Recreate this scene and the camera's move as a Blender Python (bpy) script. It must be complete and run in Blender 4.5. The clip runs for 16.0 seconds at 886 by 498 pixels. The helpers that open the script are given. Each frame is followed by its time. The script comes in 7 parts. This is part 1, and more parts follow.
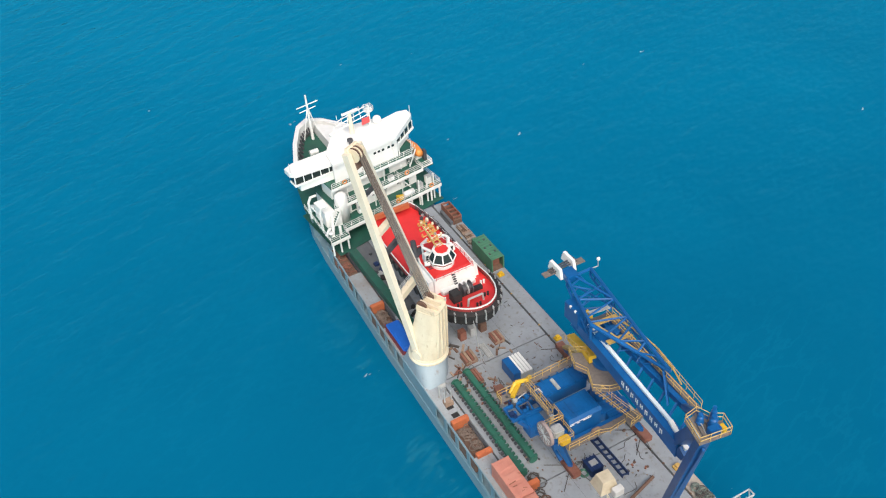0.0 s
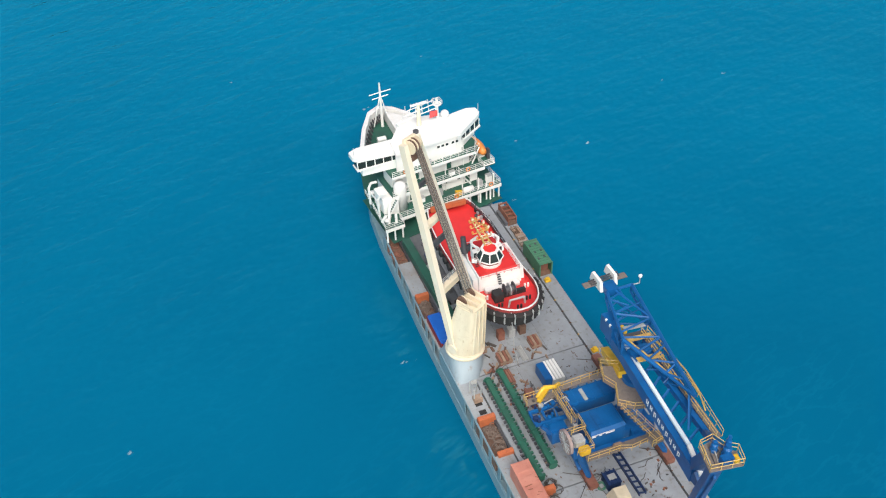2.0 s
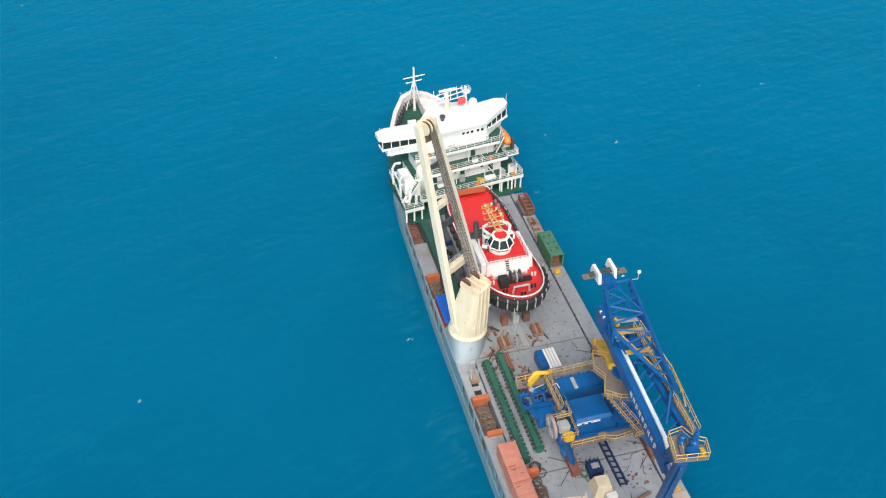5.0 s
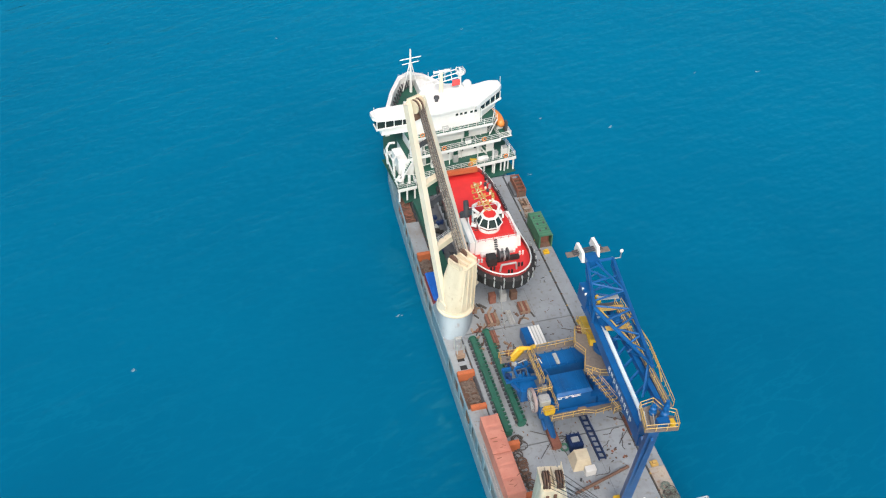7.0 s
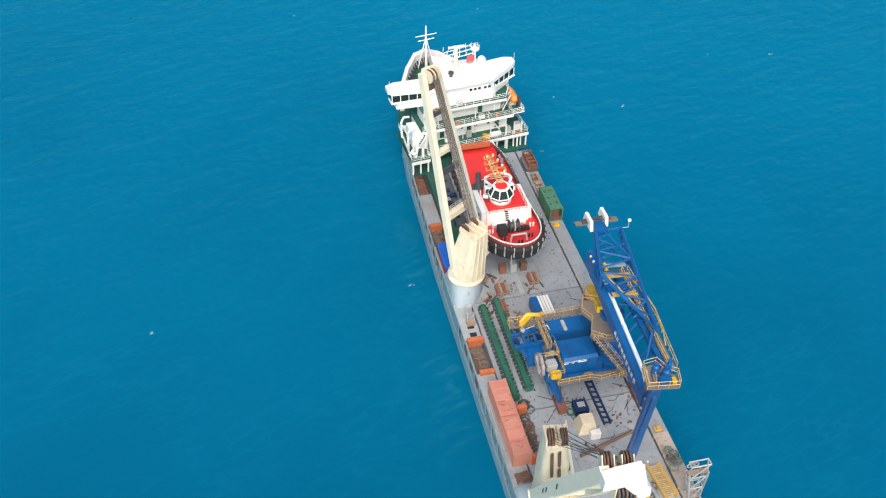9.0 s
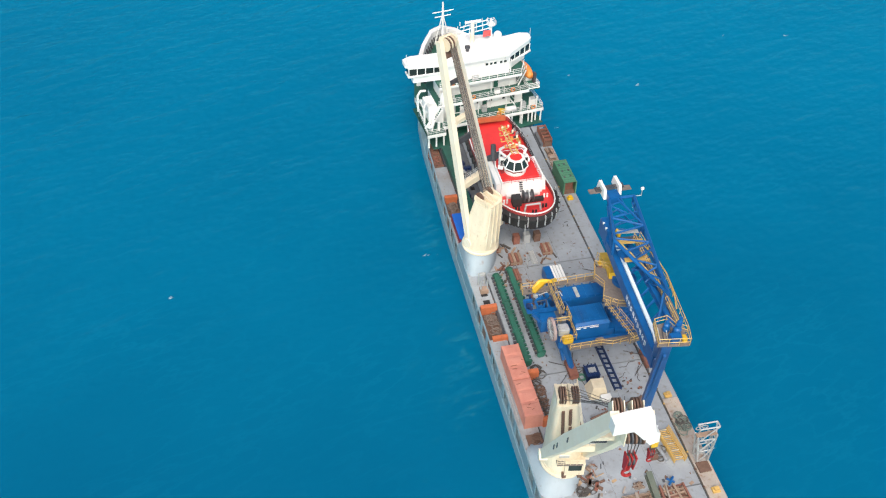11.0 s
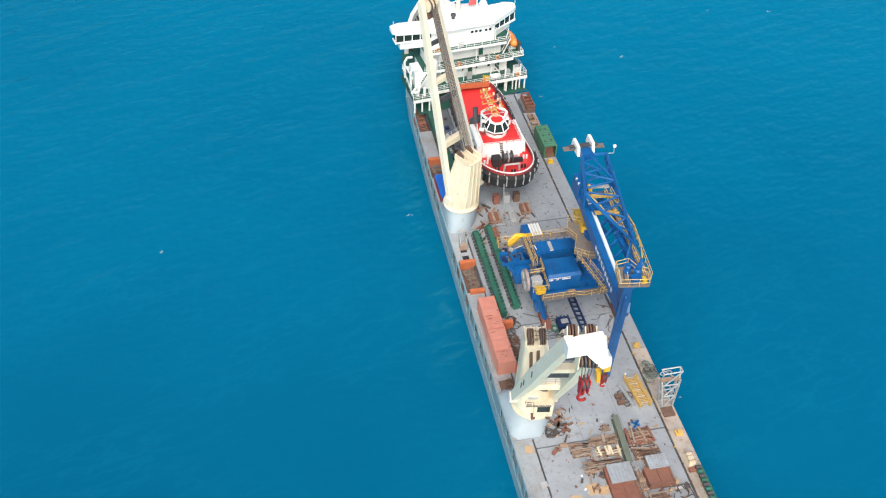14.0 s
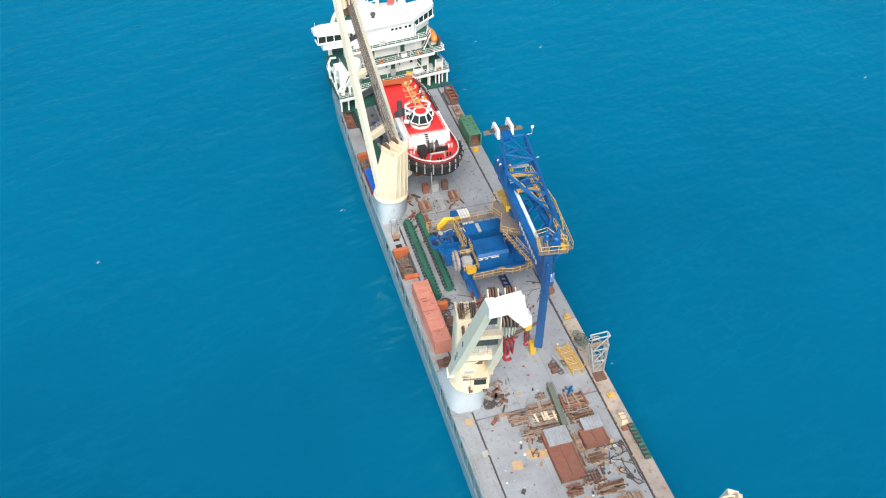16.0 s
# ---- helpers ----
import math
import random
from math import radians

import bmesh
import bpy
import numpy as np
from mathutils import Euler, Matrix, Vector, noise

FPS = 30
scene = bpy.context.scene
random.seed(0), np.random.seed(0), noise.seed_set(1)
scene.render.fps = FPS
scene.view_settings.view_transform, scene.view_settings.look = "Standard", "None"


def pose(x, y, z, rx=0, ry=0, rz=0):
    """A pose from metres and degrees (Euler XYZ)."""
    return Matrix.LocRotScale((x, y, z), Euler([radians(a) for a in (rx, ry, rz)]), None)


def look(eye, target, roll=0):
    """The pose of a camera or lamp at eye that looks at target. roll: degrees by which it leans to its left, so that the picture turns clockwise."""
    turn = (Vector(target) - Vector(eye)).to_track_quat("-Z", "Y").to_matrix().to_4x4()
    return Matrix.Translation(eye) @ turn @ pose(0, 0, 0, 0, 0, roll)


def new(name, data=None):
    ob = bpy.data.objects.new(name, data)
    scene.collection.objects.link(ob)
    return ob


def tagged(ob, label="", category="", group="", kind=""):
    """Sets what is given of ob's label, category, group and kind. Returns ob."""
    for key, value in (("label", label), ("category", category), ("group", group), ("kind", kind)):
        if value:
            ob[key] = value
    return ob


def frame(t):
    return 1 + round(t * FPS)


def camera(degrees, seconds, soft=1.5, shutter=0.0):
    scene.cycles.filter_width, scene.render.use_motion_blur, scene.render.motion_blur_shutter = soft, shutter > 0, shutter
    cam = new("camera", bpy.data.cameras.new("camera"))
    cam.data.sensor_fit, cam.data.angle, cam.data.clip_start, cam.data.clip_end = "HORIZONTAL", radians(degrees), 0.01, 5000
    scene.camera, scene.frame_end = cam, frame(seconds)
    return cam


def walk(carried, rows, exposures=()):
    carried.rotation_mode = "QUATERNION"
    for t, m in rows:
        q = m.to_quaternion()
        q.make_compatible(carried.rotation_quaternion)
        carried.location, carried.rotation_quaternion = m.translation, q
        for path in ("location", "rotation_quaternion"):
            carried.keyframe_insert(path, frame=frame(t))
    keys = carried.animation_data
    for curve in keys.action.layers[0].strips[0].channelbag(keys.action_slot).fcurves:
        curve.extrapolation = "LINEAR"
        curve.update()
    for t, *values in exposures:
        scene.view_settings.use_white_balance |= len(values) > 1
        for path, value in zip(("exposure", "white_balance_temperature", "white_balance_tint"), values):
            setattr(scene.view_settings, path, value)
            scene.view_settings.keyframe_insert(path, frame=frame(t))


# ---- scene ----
cam = camera(51.7, 16.0, soft=1.15)
PATH = [
    (0, (-41.947, -57.754, 105.713), (-41.302, -56.388, 104.402), -4.9),
    (0.5, (-41.392, -58.341, 105.937), (-40.78, -56.957, 104.63), -4.1),
    (1, (-40.845, -59.022, 106.251), (-40.268, -57.623, 104.944), -3.3),
    (1.5, (-40.175, -59.71, 106.625), (-39.637, -58.296, 105.316), -2.7),
    (2, (-39.303, -60.462, 106.923), (-38.805, -59.036, 105.612), -2.2),
    (2.5, (-38.401, -61.359, 107.189), (-37.939, -59.923, 105.877), -1.8),
    (3, (-37.651, -62.265, 107.367), (-37.225, -60.817, 106.054), -1.3),
    (3.5, (-37.056, -63.139, 107.513), (-36.646, -61.688, 106.199), -0.9),
    (4, (-36.461, -64.027, 107.633), (-36.058, -62.575, 106.317), -0.6),
    (6.5, (-33.562, -68.221, 108.127), (-33.181, -66.779, 106.795), 0.4),
    (7, (-33.403, -69.166, 108.274), (-33.028, -67.728, 106.935), 0.5),
    (7.5, (-33.541, -70.31, 108.382), (-33.172, -68.875, 107.038), 0.6),
    (8, (-33.712, -71.397, 108.357), (-33.351, -69.963, 107.009), 0.7),
    (8.5, (-33.937, -72.535, 108.18), (-33.585, -71.102, 106.831), 0.7),
    (9, (-34.155, -73.321, 107.938), (-33.812, -71.89, 106.583), 0.6),
    (11.5, (-35.517, -78.22, 106.339), (-35.206, -76.795, 104.971), 0.7),
    (12, (-35.493, -79.323, 106.244), (-35.185, -77.9, 104.872), 0.8),
    (12.5, (-35.236, -80.609, 106.06), (-34.929, -79.186, 104.687), 0.9),
    (13, (-34.742, -81.901, 106.031), (-34.436, -80.481, 104.656), 1.0),
    (13.5, (-34.3, -83.265, 106.113), (-33.992, -81.849, 104.734), 1.2),
    (14, (-33.8, -84.673, 106.178), (-33.49, -83.26, 104.797), 1.2),
    (14.5, (-33.373, -86.172, 106.201), (-33.059, -84.757, 104.823), 1.4),
    (15, (-32.867, -87.579, 106.266), (-32.553, -86.16, 104.892), 1.4),
    (15.5, (-32.635, -89.107, 106.368), (-32.283, -87.692, 104.999), 1.0),
    (16, (-32.574, -90.536, 106.455), (-32.153, -89.135, 105.091), 0.2),
]
walk(cam, [(t, look(eye, target, roll)) for t, eye, target, roll in PATH], exposures=((0, 0.02), (7.5, 0.05), (9, 0.12), (12.5, 0.17), (16, 0.27)))

# ---- sky and sun ----
w = bpy.data.worlds.new("sky")
scene.world = w
w.use_nodes = True
wn = w.node_tree
bg = wn.nodes["Background"]
sky = wn.nodes.new("ShaderNodeTexSky")
sky.sky_type, sky.sun_disc = "NISHITA", False
sky.sun_elevation, sky.sun_rotation = radians(48), radians(197)
sky.dust_density, sky.air_density = 6.0, 1.0
wn.links.new(sky.outputs[0], bg.inputs[0])
bg.inputs[1].default_value = 0.13
sl = bpy.data.lights.new("sun", "SUN")
sl.energy, sl.angle, sl.color = 2.85, radians(46), (1.0, 0.955, 0.88)
sun_ob = new("sun", sl)
sun_ob.matrix_world = look((-40, -127, 150), (0, 0, 0))

# ---- materials ----
SEA = 2.4


def mat(name, base, alt=None, rough=0.55, metal=0.0, scale=0.6, rust=0.0, rust_col=(0.16, 0.06, 0.03), bump=0.15, streak=1.0):
    """Painted or bare surface: two tones mottled at large scale, fine grain, rust or dirt patches, slight relief."""
    m = bpy.data.materials.new(name)
    m.use_nodes = True
    n, l = m.node_tree.nodes, m.node_tree.links
    p = n["Principled BSDF"]
    alt = alt or tuple(c * 0.78 for c in base)
    tc = n.new("ShaderNodeTexCoord")
    mp = n.new("ShaderNodeMapping")
    mp.inputs["Scale"].default_value = (1, 1, streak)
    l.new(tc.outputs["Object"], mp.inputs[0])
    n1 = n.new("ShaderNodeTexNoise")
    n1.inputs["Scale"].default_value, n1.inputs["Detail"].default_value, n1.inputs["Roughness"].default_value = scale, 6, 0.65
    l.new(mp.outputs[0], n1.inputs["Vector"])
    n2 = n.new("ShaderNodeTexNoise")
    n2.inputs["Scale"].default_value, n2.inputs["Detail"].default_value = scale * 5.3, 5
    l.new(mp.outputs[0], n2.inputs["Vector"])
    r1 = n.new("ShaderNodeValToRGB")
    r1.color_ramp.elements[0].position, r1.color_ramp.elements[1].position = 0.35, 0.68
    r1.color_ramp.elements[0].color, r1.color_ramp.elements[1].color = (*base, 1), (*alt, 1)
    l.new(n1.outputs["Fac"], r1.inputs[0])
    mix = n.new("ShaderNodeMix")
    mix.data_type = "RGBA"
    l.new(r1.outputs[0], mix.inputs[6])
    mix.inputs[7].default_value = (*rust_col, 1)
    r2 = n.new("ShaderNodeValToRGB")
    r2.color_ramp.elements[0].position, r2.color_ramp.elements[1].position = 0.72 - 0.34 * rust, 0.86 - 0.24 * rust
    l.new(n2.outputs["Fac"], r2.inputs[0])
    mul = n.new("ShaderNodeMath")
    mul.operation = "MULTIPLY"
    l.new(r2.outputs[0], mul.inputs[0])
    mul.inputs[1].default_value = 0.85 if rust > 0 else 0.0
    l.new(mul.outputs[0], mix.inputs[0])
    oi = n.new("ShaderNodeObjectInfo")
    hv = n.new("ShaderNodeHueSaturation")
    mr = n.new("ShaderNodeMapRange")
    mr.inputs["To Min"].default_value, mr.inputs["To Max"].default_value = 0.88, 1.08
    l.new(oi.outputs["Random"], mr.inputs[0])
    l.new(mr.outputs[0], hv.inputs["Value"])
    l.new(mix.outputs[2], hv.inputs["Color"])
    l.new(hv.outputs[0], p.inputs["Base Color"])
    p.inputs["Roughness"].default_value, p.inputs["Metallic"].default_value = rough, metal
    b = n.new("ShaderNodeBump")
    b.inputs["Strength"].default_value, b.inputs["Distance"].default_value = bump, 0.05
    l.new(n2.outputs["Fac"], b.inputs["Height"])
    l.new(b.outputs[0], p.inputs["Normal"])
    return m


WHITE = mat("white_paint", (0.82, 0.83, 0.82), (0.76, 0.76, 0.74), 0.45, rust=0.12, rust_col=(0.45, 0.33, 0.22))
CREAM = mat("cream_crane_paint", (0.80, 0.72, 0.56), (0.72, 0.62, 0.46), 0.5, scale=0.35, rust=0.22, rust_col=(0.42, 0.27, 0.14), streak=0.35)
HULL = mat("pale_blue_hull_paint", (0.21, 0.32, 0.385), (0.17, 0.28, 0.34), 0.5, scale=0.3, rust=0.18, rust_col=(0.22, 0.2, 0.17), streak=0.4)
DECK = mat("grey_deck_paint", (0.315, 0.35, 0.39), (0.25, 0.275, 0.30), 0.75, scale=0.28, rust=0.45, rust_col=(0.19, 0.18, 0.17))
WORN = mat("worn_beige_deck", (0.42, 0.37, 0.31), (0.34, 0.33, 0.32), 0.75, scale=0.35, rust=0.5, rust_col=(0.26, 0.15, 0.09))
PORTDK = mat("port_deck_paint", (0.33, 0.37, 0.41), (0.27, 0.29, 0.30), 0.7, scale=0.4, rust=0.4, rust_col=(0.24, 0.16, 0.11))
GREENDK = mat("green_deck_paint", (0.015, 0.10, 0.07), (0.02, 0.075, 0.06), 0.6, scale=0.5, rust=0.25, rust_col=(0.10, 0.09, 0.06))
PEDEST = mat("pale_blue_pedestal_paint", (0.33, 0.41, 0.47), (0.28, 0.34, 0.39), 0.6, scale=0.3, rust=0.25, rust_col=(0.24, 0.2, 0.17), streak=0.4)
PIPEW = mat("pale_blue_white_paint", (0.66, 0.74, 0.80), (0.58, 0.66, 0.72), 0.5, scale=0.6, rust=0.15)
GREEN = mat("green_steel", (0.025, 0.145, 0.10), (0.03, 0.11, 0.08), 0.55, scale=0.9, rust=0.4, rust_col=(0.06, 0.06, 0.04))
CONTGREEN = mat("green_container_paint", (0.05, 0.17, 0.10), (0.08, 0.21, 0.13), 0.55, scale=0.5, rust=0.35, rust_col=(0.16, 0.11, 0.06))
REDDECK = mat("red_tug_deck", (0.72, 0.035, 0.035), (0.62, 0.03, 0.03), 0.45, scale=0.3, rust=0.1, rust_col=(0.35, 0.03, 0.03))
DARKRED = mat("dark_red_paint", (0.26, 0.03, 0.03), None, 0.5, rust=0.2)
BLACK = mat("black_rubber", (0.018, 0.018, 0.02), (0.03, 0.03, 0.03), 0.7, scale=2)
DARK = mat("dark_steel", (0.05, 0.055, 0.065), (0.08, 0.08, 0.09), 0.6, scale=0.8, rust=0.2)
HOLD = mat("dark_tarred_deck", (0.09, 0.10, 0.12), (0.13, 0.14, 0.15), 0.7, scale=0.5, rust=0.3, rust_col=(0.12, 0.08, 0.06))
BLUE = mat("blue_machine_paint", (0.004, 0.115, 0.36), (0.003, 0.085, 0.27), 0.4, scale=0.5, rust=0.08, rust_col=(0.05, 0.09, 0.18))
LBLUE = mat("bright_blue_tarp", (0.01, 0.13, 0.55), (0.01, 0.10, 0.45), 0.5)
NAVY = mat("navy_paint", (0.012, 0.035, 0.12), None, 0.5)
YELLOW = mat("yellow_rail_paint", (0.62, 0.40, 0.10), (0.52, 0.35, 0.14), 0.5, scale=1.5, rust=0.25, rust_col=(0.3, 0.18, 0.08))
BRIGHTY = mat("bright_yellow_paint", (0.75, 0.46, 0.03), None, 0.45)
GRATE = mat("grey_brown_grating", (0.15, 0.135, 0.125), (0.21, 0.18, 0.16), 0.7, scale=3, rust=0.3)
ORANGE = mat("orange_red_lead", (0.52, 0.15, 0.06), (0.42, 0.12, 0.05), 0.65, scale=1.2, rust=0.45, rust_col=(0.25, 0.08, 0.04))
PINK = mat("faded_red_container_paint", (0.57, 0.25, 0.19), (0.52, 0.2, 0.15), 0.65, scale=0.6, rust=0.25, rust_col=(0.42, 0.13, 0.08))
REDOX = mat("red_oxide_steel", (0.21, 0.078, 0.055), (0.27, 0.115, 0.08), 0.7, scale=1.4, rust=0.35, rust_col=(0.10, 0.05, 0.04))
BROWN = mat("rusty_brown_steel", (0.13, 0.075, 0.055), (0.18, 0.11, 0.08), 0.8, scale=1.6, rust=0.35)
REELM = mat("pinkish_grey_cable", (0.36, 0.28, 0.27), (0.28, 0.22, 0.21), 0.7, scale=2.0, rust=0.3)
OLIVE = mat("olive_grey_steel", (0.11, 0.14, 0.11), (0.15, 0.17, 0.14), 0.65, scale=1.0, rust=0.3)
RUSTY = mat("rust_orange_steel", (0.29, 0.12, 0.075), (0.24, 0.10, 0.07), 0.75, scale=1.2, rust=0.45, rust_col=(0.16, 0.06, 0.04))
NET = mat("grey_green_netting", (0.22, 0.25, 0.23), (0.10, 0.15, 0.12), 0.9, scale=3)
TAN = mat("tan_plywood", (0.50, 0.35, 0.20), (0.42, 0.30, 0.19), 0.8, scale=1.5, rust=0.2, rust_col=(0.3, 0.2, 0.12))
GREYWOOD = mat("grey_timber", (0.33, 0.29, 0.25), (0.25, 0.2, 0.17), 0.85, scale=1.5, rust=0.2)
WOOD = mat("weathered_timber", (0.26, 0.175, 0.125), (0.34, 0.25, 0.19), 0.8, scale=1.2, rust=0.3, rust_col=(0.14, 0.09, 0.06), bump=0.3)
GALV = mat("galvanised_steel", (0.50, 0.52, 0.53), (0.42, 0.43, 0.43), 0.5, 0.3, scale=1.5, rust=0.3)
JIBW = mat("pale_jib_paint", (0.88, 0.80, 0.66), (0.84, 0.74, 0.58), 0.5, scale=0.35, rust=0.2, rust_col=(0.5, 0.38, 0.25))
SHEET = mat("corrugated_sheet", (0.30, 0.35, 0.40), (0.24, 0.24, 0.25), 0.55, scale=0.8, rust=0.35)
ROPE = mat("old_rope", (0.22, 0.17, 0.145), (0.13, 0.10, 0.085), 0.9, scale=3, bump=0.4)
CABLE = mat("steel_wire", (0.10, 0.09, 0.085), None, 0.6, 0.2)
HOOKRED = mat("red_hook_paint", (0.42, 0.025, 0.025), None, 0.5, rust=0.2)
ORLIFE = mat("orange_lifeboat_gel_coat", (0.75, 0.26, 0.06), None, 0.4)
LETTER = mat("white_lettering", (0.85, 0.87, 0.88), None, 0.5)
CANVAS = mat("cream_canvas", (0.68, 0.60, 0.45), (0.58, 0.50, 0.36), 0.8, scale=1.0, bump=0.4)
CORAL = mat("red_sheet", (0.70, 0.08, 0.08), None, 0.6)



def grime(m, dark, amount):
    """Adds broad stains and drag marks over a deck paint."""
    n, l = m.node_tree.nodes, m.node_tree.links
    p = n["Principled BSDF"]
    src = p.inputs["Base Color"].links[0].from_socket
    tc = n.new("ShaderNodeTexCoord")
    last = src
    for scale, stretch, lo, hi, turn in ((0.09, 1.0, 0.50, 0.72, 0), (0.5, 0.18, 0.56, 0.74, 12), (0.5, 0.2, 0.58, 0.76, 97), (2.6, 1.0, 0.60, 0.72, 0)):
        mp = n.new("ShaderNodeMapping")
        mp.inputs["Rotation"].default_value = (0, 0, radians(turn))
        mp.inputs["Scale"].default_value = (1, stretch, 1)
        l.new(tc.outputs["Object"], mp.inputs[0])
        t = n.new("ShaderNodeTexNoise")
        t.inputs["Scale"].default_value, t.inputs["Detail"].default_value, t.inputs["Roughness"].default_value = scale, 9, 0.7
        l.new(mp.outputs[0], t.inputs["Vector"])
        r = n.new("ShaderNodeMapRange")
        r.inputs["From Min"].default_value, r.inputs["From Max"].default_value = lo, hi
        r.inputs["To Max"].default_value = amount
        l.new(t.outputs["Fac"], r.inputs[0])
        mx = n.new("ShaderNodeMix")
        mx.data_type = "RGBA"
        l.new(r.outputs[0], mx.inputs[0])
        l.new(last, mx.inputs[6])
        mx.inputs[7].default_value = (*dark, 1)
        last = mx.outputs[2]
    l.new(last, p.inputs["Base Color"])


grime(DECK, (0.185, 0.19, 0.195), 0.42)
grime(PORTDK, (0.2, 0.15, 0.12), 0.55)
grime(WORN, (0.2, 0.12, 0.08), 0.6)
grime(CREAM, (0.45, 0.33, 0.2), 0.35)
grime(PINK, (0.36, 0.14, 0.10), 0.5)
grime(BLUE, (0.02, 0.06, 0.17), 0.45)
grime(REDOX, (0.15, 0.1, 0.08), 0.5)
grime(RUSTY, (0.15, 0.09, 0.07), 0.55)
grime(HULL, (0.25, 0.27, 0.28), 0.4)

GLASS = bpy.data.materials.new("dark_window_glass")
GLASS.use_nodes = True
gp = GLASS.node_tree.nodes["Principled BSDF"]
gp.inputs["Base Color"].default_value, gp.inputs["Roughness"].default_value = (0.02, 0.035, 0.035, 1), 0.08


def sea_material():
    m = bpy.data.materials.new("sea_water")
    m.use_nodes = True
    n, l = m.node_tree.nodes, m.node_tree.links
    p = n["Principled BSDF"]
    tc = n.new("ShaderNodeTexCoord")

    def noise_at(scale, detail, stretch=1.0, turn=0.0, rough=0.6):
        mp = n.new("ShaderNodeMapping")
        mp.vector_type = "TEXTURE"
        mp.inputs["Rotation"].default_value = (0, 0, radians(turn))
        mp.inputs["Scale"].default_value = (1 / stretch, 1, 1)
        l.new(tc.outputs["Object"], mp.inputs[0])
        t = n.new("ShaderNodeTexNoise")
        t.inputs["Scale"].default_value, t.inputs["Detail"].default_value, t.inputs["Roughness"].default_value = scale, detail, rough
        l.new(mp.outputs[0], t.inputs["Vector"])
        return t.outputs["Fac"]

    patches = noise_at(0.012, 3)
    chop = noise_at(0.29, 2, 0.55, 20, 0.5)
    swell = noise_at(0.10, 2, 0.5, 26, 0.5)
    ripple = noise_at(0.85, 2, 0.5, 8, 0.5)
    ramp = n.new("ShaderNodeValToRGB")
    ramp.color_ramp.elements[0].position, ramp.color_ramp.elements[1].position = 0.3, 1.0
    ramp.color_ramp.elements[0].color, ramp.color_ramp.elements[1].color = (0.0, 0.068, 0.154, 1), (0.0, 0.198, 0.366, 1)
    # sky sheen and hull shade painted in: paler ahead and starboard, darker to port
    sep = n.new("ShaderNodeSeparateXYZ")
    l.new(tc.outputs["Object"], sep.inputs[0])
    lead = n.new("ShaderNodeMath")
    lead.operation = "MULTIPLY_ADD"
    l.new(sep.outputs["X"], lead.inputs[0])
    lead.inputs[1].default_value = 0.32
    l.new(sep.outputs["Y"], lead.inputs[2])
    sheen_grade = n.new("ShaderNodeMapRange")
    sheen_grade.inputs["From Min"].default_value, sheen_grade.inputs["From Max"].default_value = -150, 240
    sheen_grade.inputs["To Min"].default_value, sheen_grade.inputs["To Max"].default_value = 0.09, 0.78
    l.new(lead.outputs[0], sheen_grade.inputs[0])
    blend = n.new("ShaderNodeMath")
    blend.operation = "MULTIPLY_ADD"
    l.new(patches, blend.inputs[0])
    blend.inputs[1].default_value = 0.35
    l.new(sheen_grade.outputs[0], blend.inputs[2])
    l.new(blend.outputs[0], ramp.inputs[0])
    # small broken crests
    foam = noise_at(0.3, 5, 0.5, 20, 0.6)
    fr = n.new("ShaderNodeValToRGB")
    fr.color_ramp.elements[0].position, fr.color_ramp.elements[1].position = 0.725, 0.765
    l.new(foam, fr.inputs[0])
    mix = n.new("ShaderNodeMix")
    mix.data_type = "RGBA"
    l.new(fr.outputs[0], mix.inputs[0])
    # thin crests: the light on wave flanks painted into the colour, in patches
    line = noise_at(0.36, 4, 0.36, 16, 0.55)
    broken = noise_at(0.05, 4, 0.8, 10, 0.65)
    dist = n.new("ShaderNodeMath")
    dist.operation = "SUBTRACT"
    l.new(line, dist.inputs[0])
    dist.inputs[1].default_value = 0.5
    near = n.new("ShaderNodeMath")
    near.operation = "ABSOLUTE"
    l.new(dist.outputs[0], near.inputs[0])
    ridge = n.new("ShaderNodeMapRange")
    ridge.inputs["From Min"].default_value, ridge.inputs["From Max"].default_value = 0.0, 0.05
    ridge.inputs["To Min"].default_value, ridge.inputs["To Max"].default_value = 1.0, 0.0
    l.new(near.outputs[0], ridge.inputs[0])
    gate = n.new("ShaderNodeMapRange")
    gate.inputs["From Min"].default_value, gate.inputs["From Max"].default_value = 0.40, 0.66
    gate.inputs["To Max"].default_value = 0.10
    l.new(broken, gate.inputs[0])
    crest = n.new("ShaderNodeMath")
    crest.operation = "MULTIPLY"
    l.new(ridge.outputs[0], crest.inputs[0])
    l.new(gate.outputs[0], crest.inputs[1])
    crest_light = n.new("ShaderNodeMix")
    crest_light.data_type = "RGBA"
    l.new(crest.outputs[0], crest_light.inputs[0])
    l.new(ramp.outputs[0], crest_light.inputs[6])
    crest_light.inputs[7].default_value = (0.01, 0.25, 0.40, 1)
    l.new(crest_light.outputs[2], mix.inputs[6])
    mix.inputs[7].default_value = (0.5, 0.6, 0.62, 1)
    total = n.new("ShaderNodeMath")
    total.operation = "MULTIPLY_ADD"
    l.new(chop, total.inputs[0])
    total.inputs[1].default_value = 0.9
    l.new(swell, total.inputs[2])
    t2 = n.new("ShaderNodeMath")
    t2.operation = "MULTIPLY_ADD"
    l.new(ripple, t2.inputs[0])
    t2.inputs[1].default_value = 0.17
    l.new(total.outputs[0], t2.inputs[2])
    b = n.new("ShaderNodeBump")
    b.inputs["Strength"].default_value, b.inputs["Distance"].default_value = 0.72, 1.15
    l.new(t2.outputs[0], b.inputs["Height"])
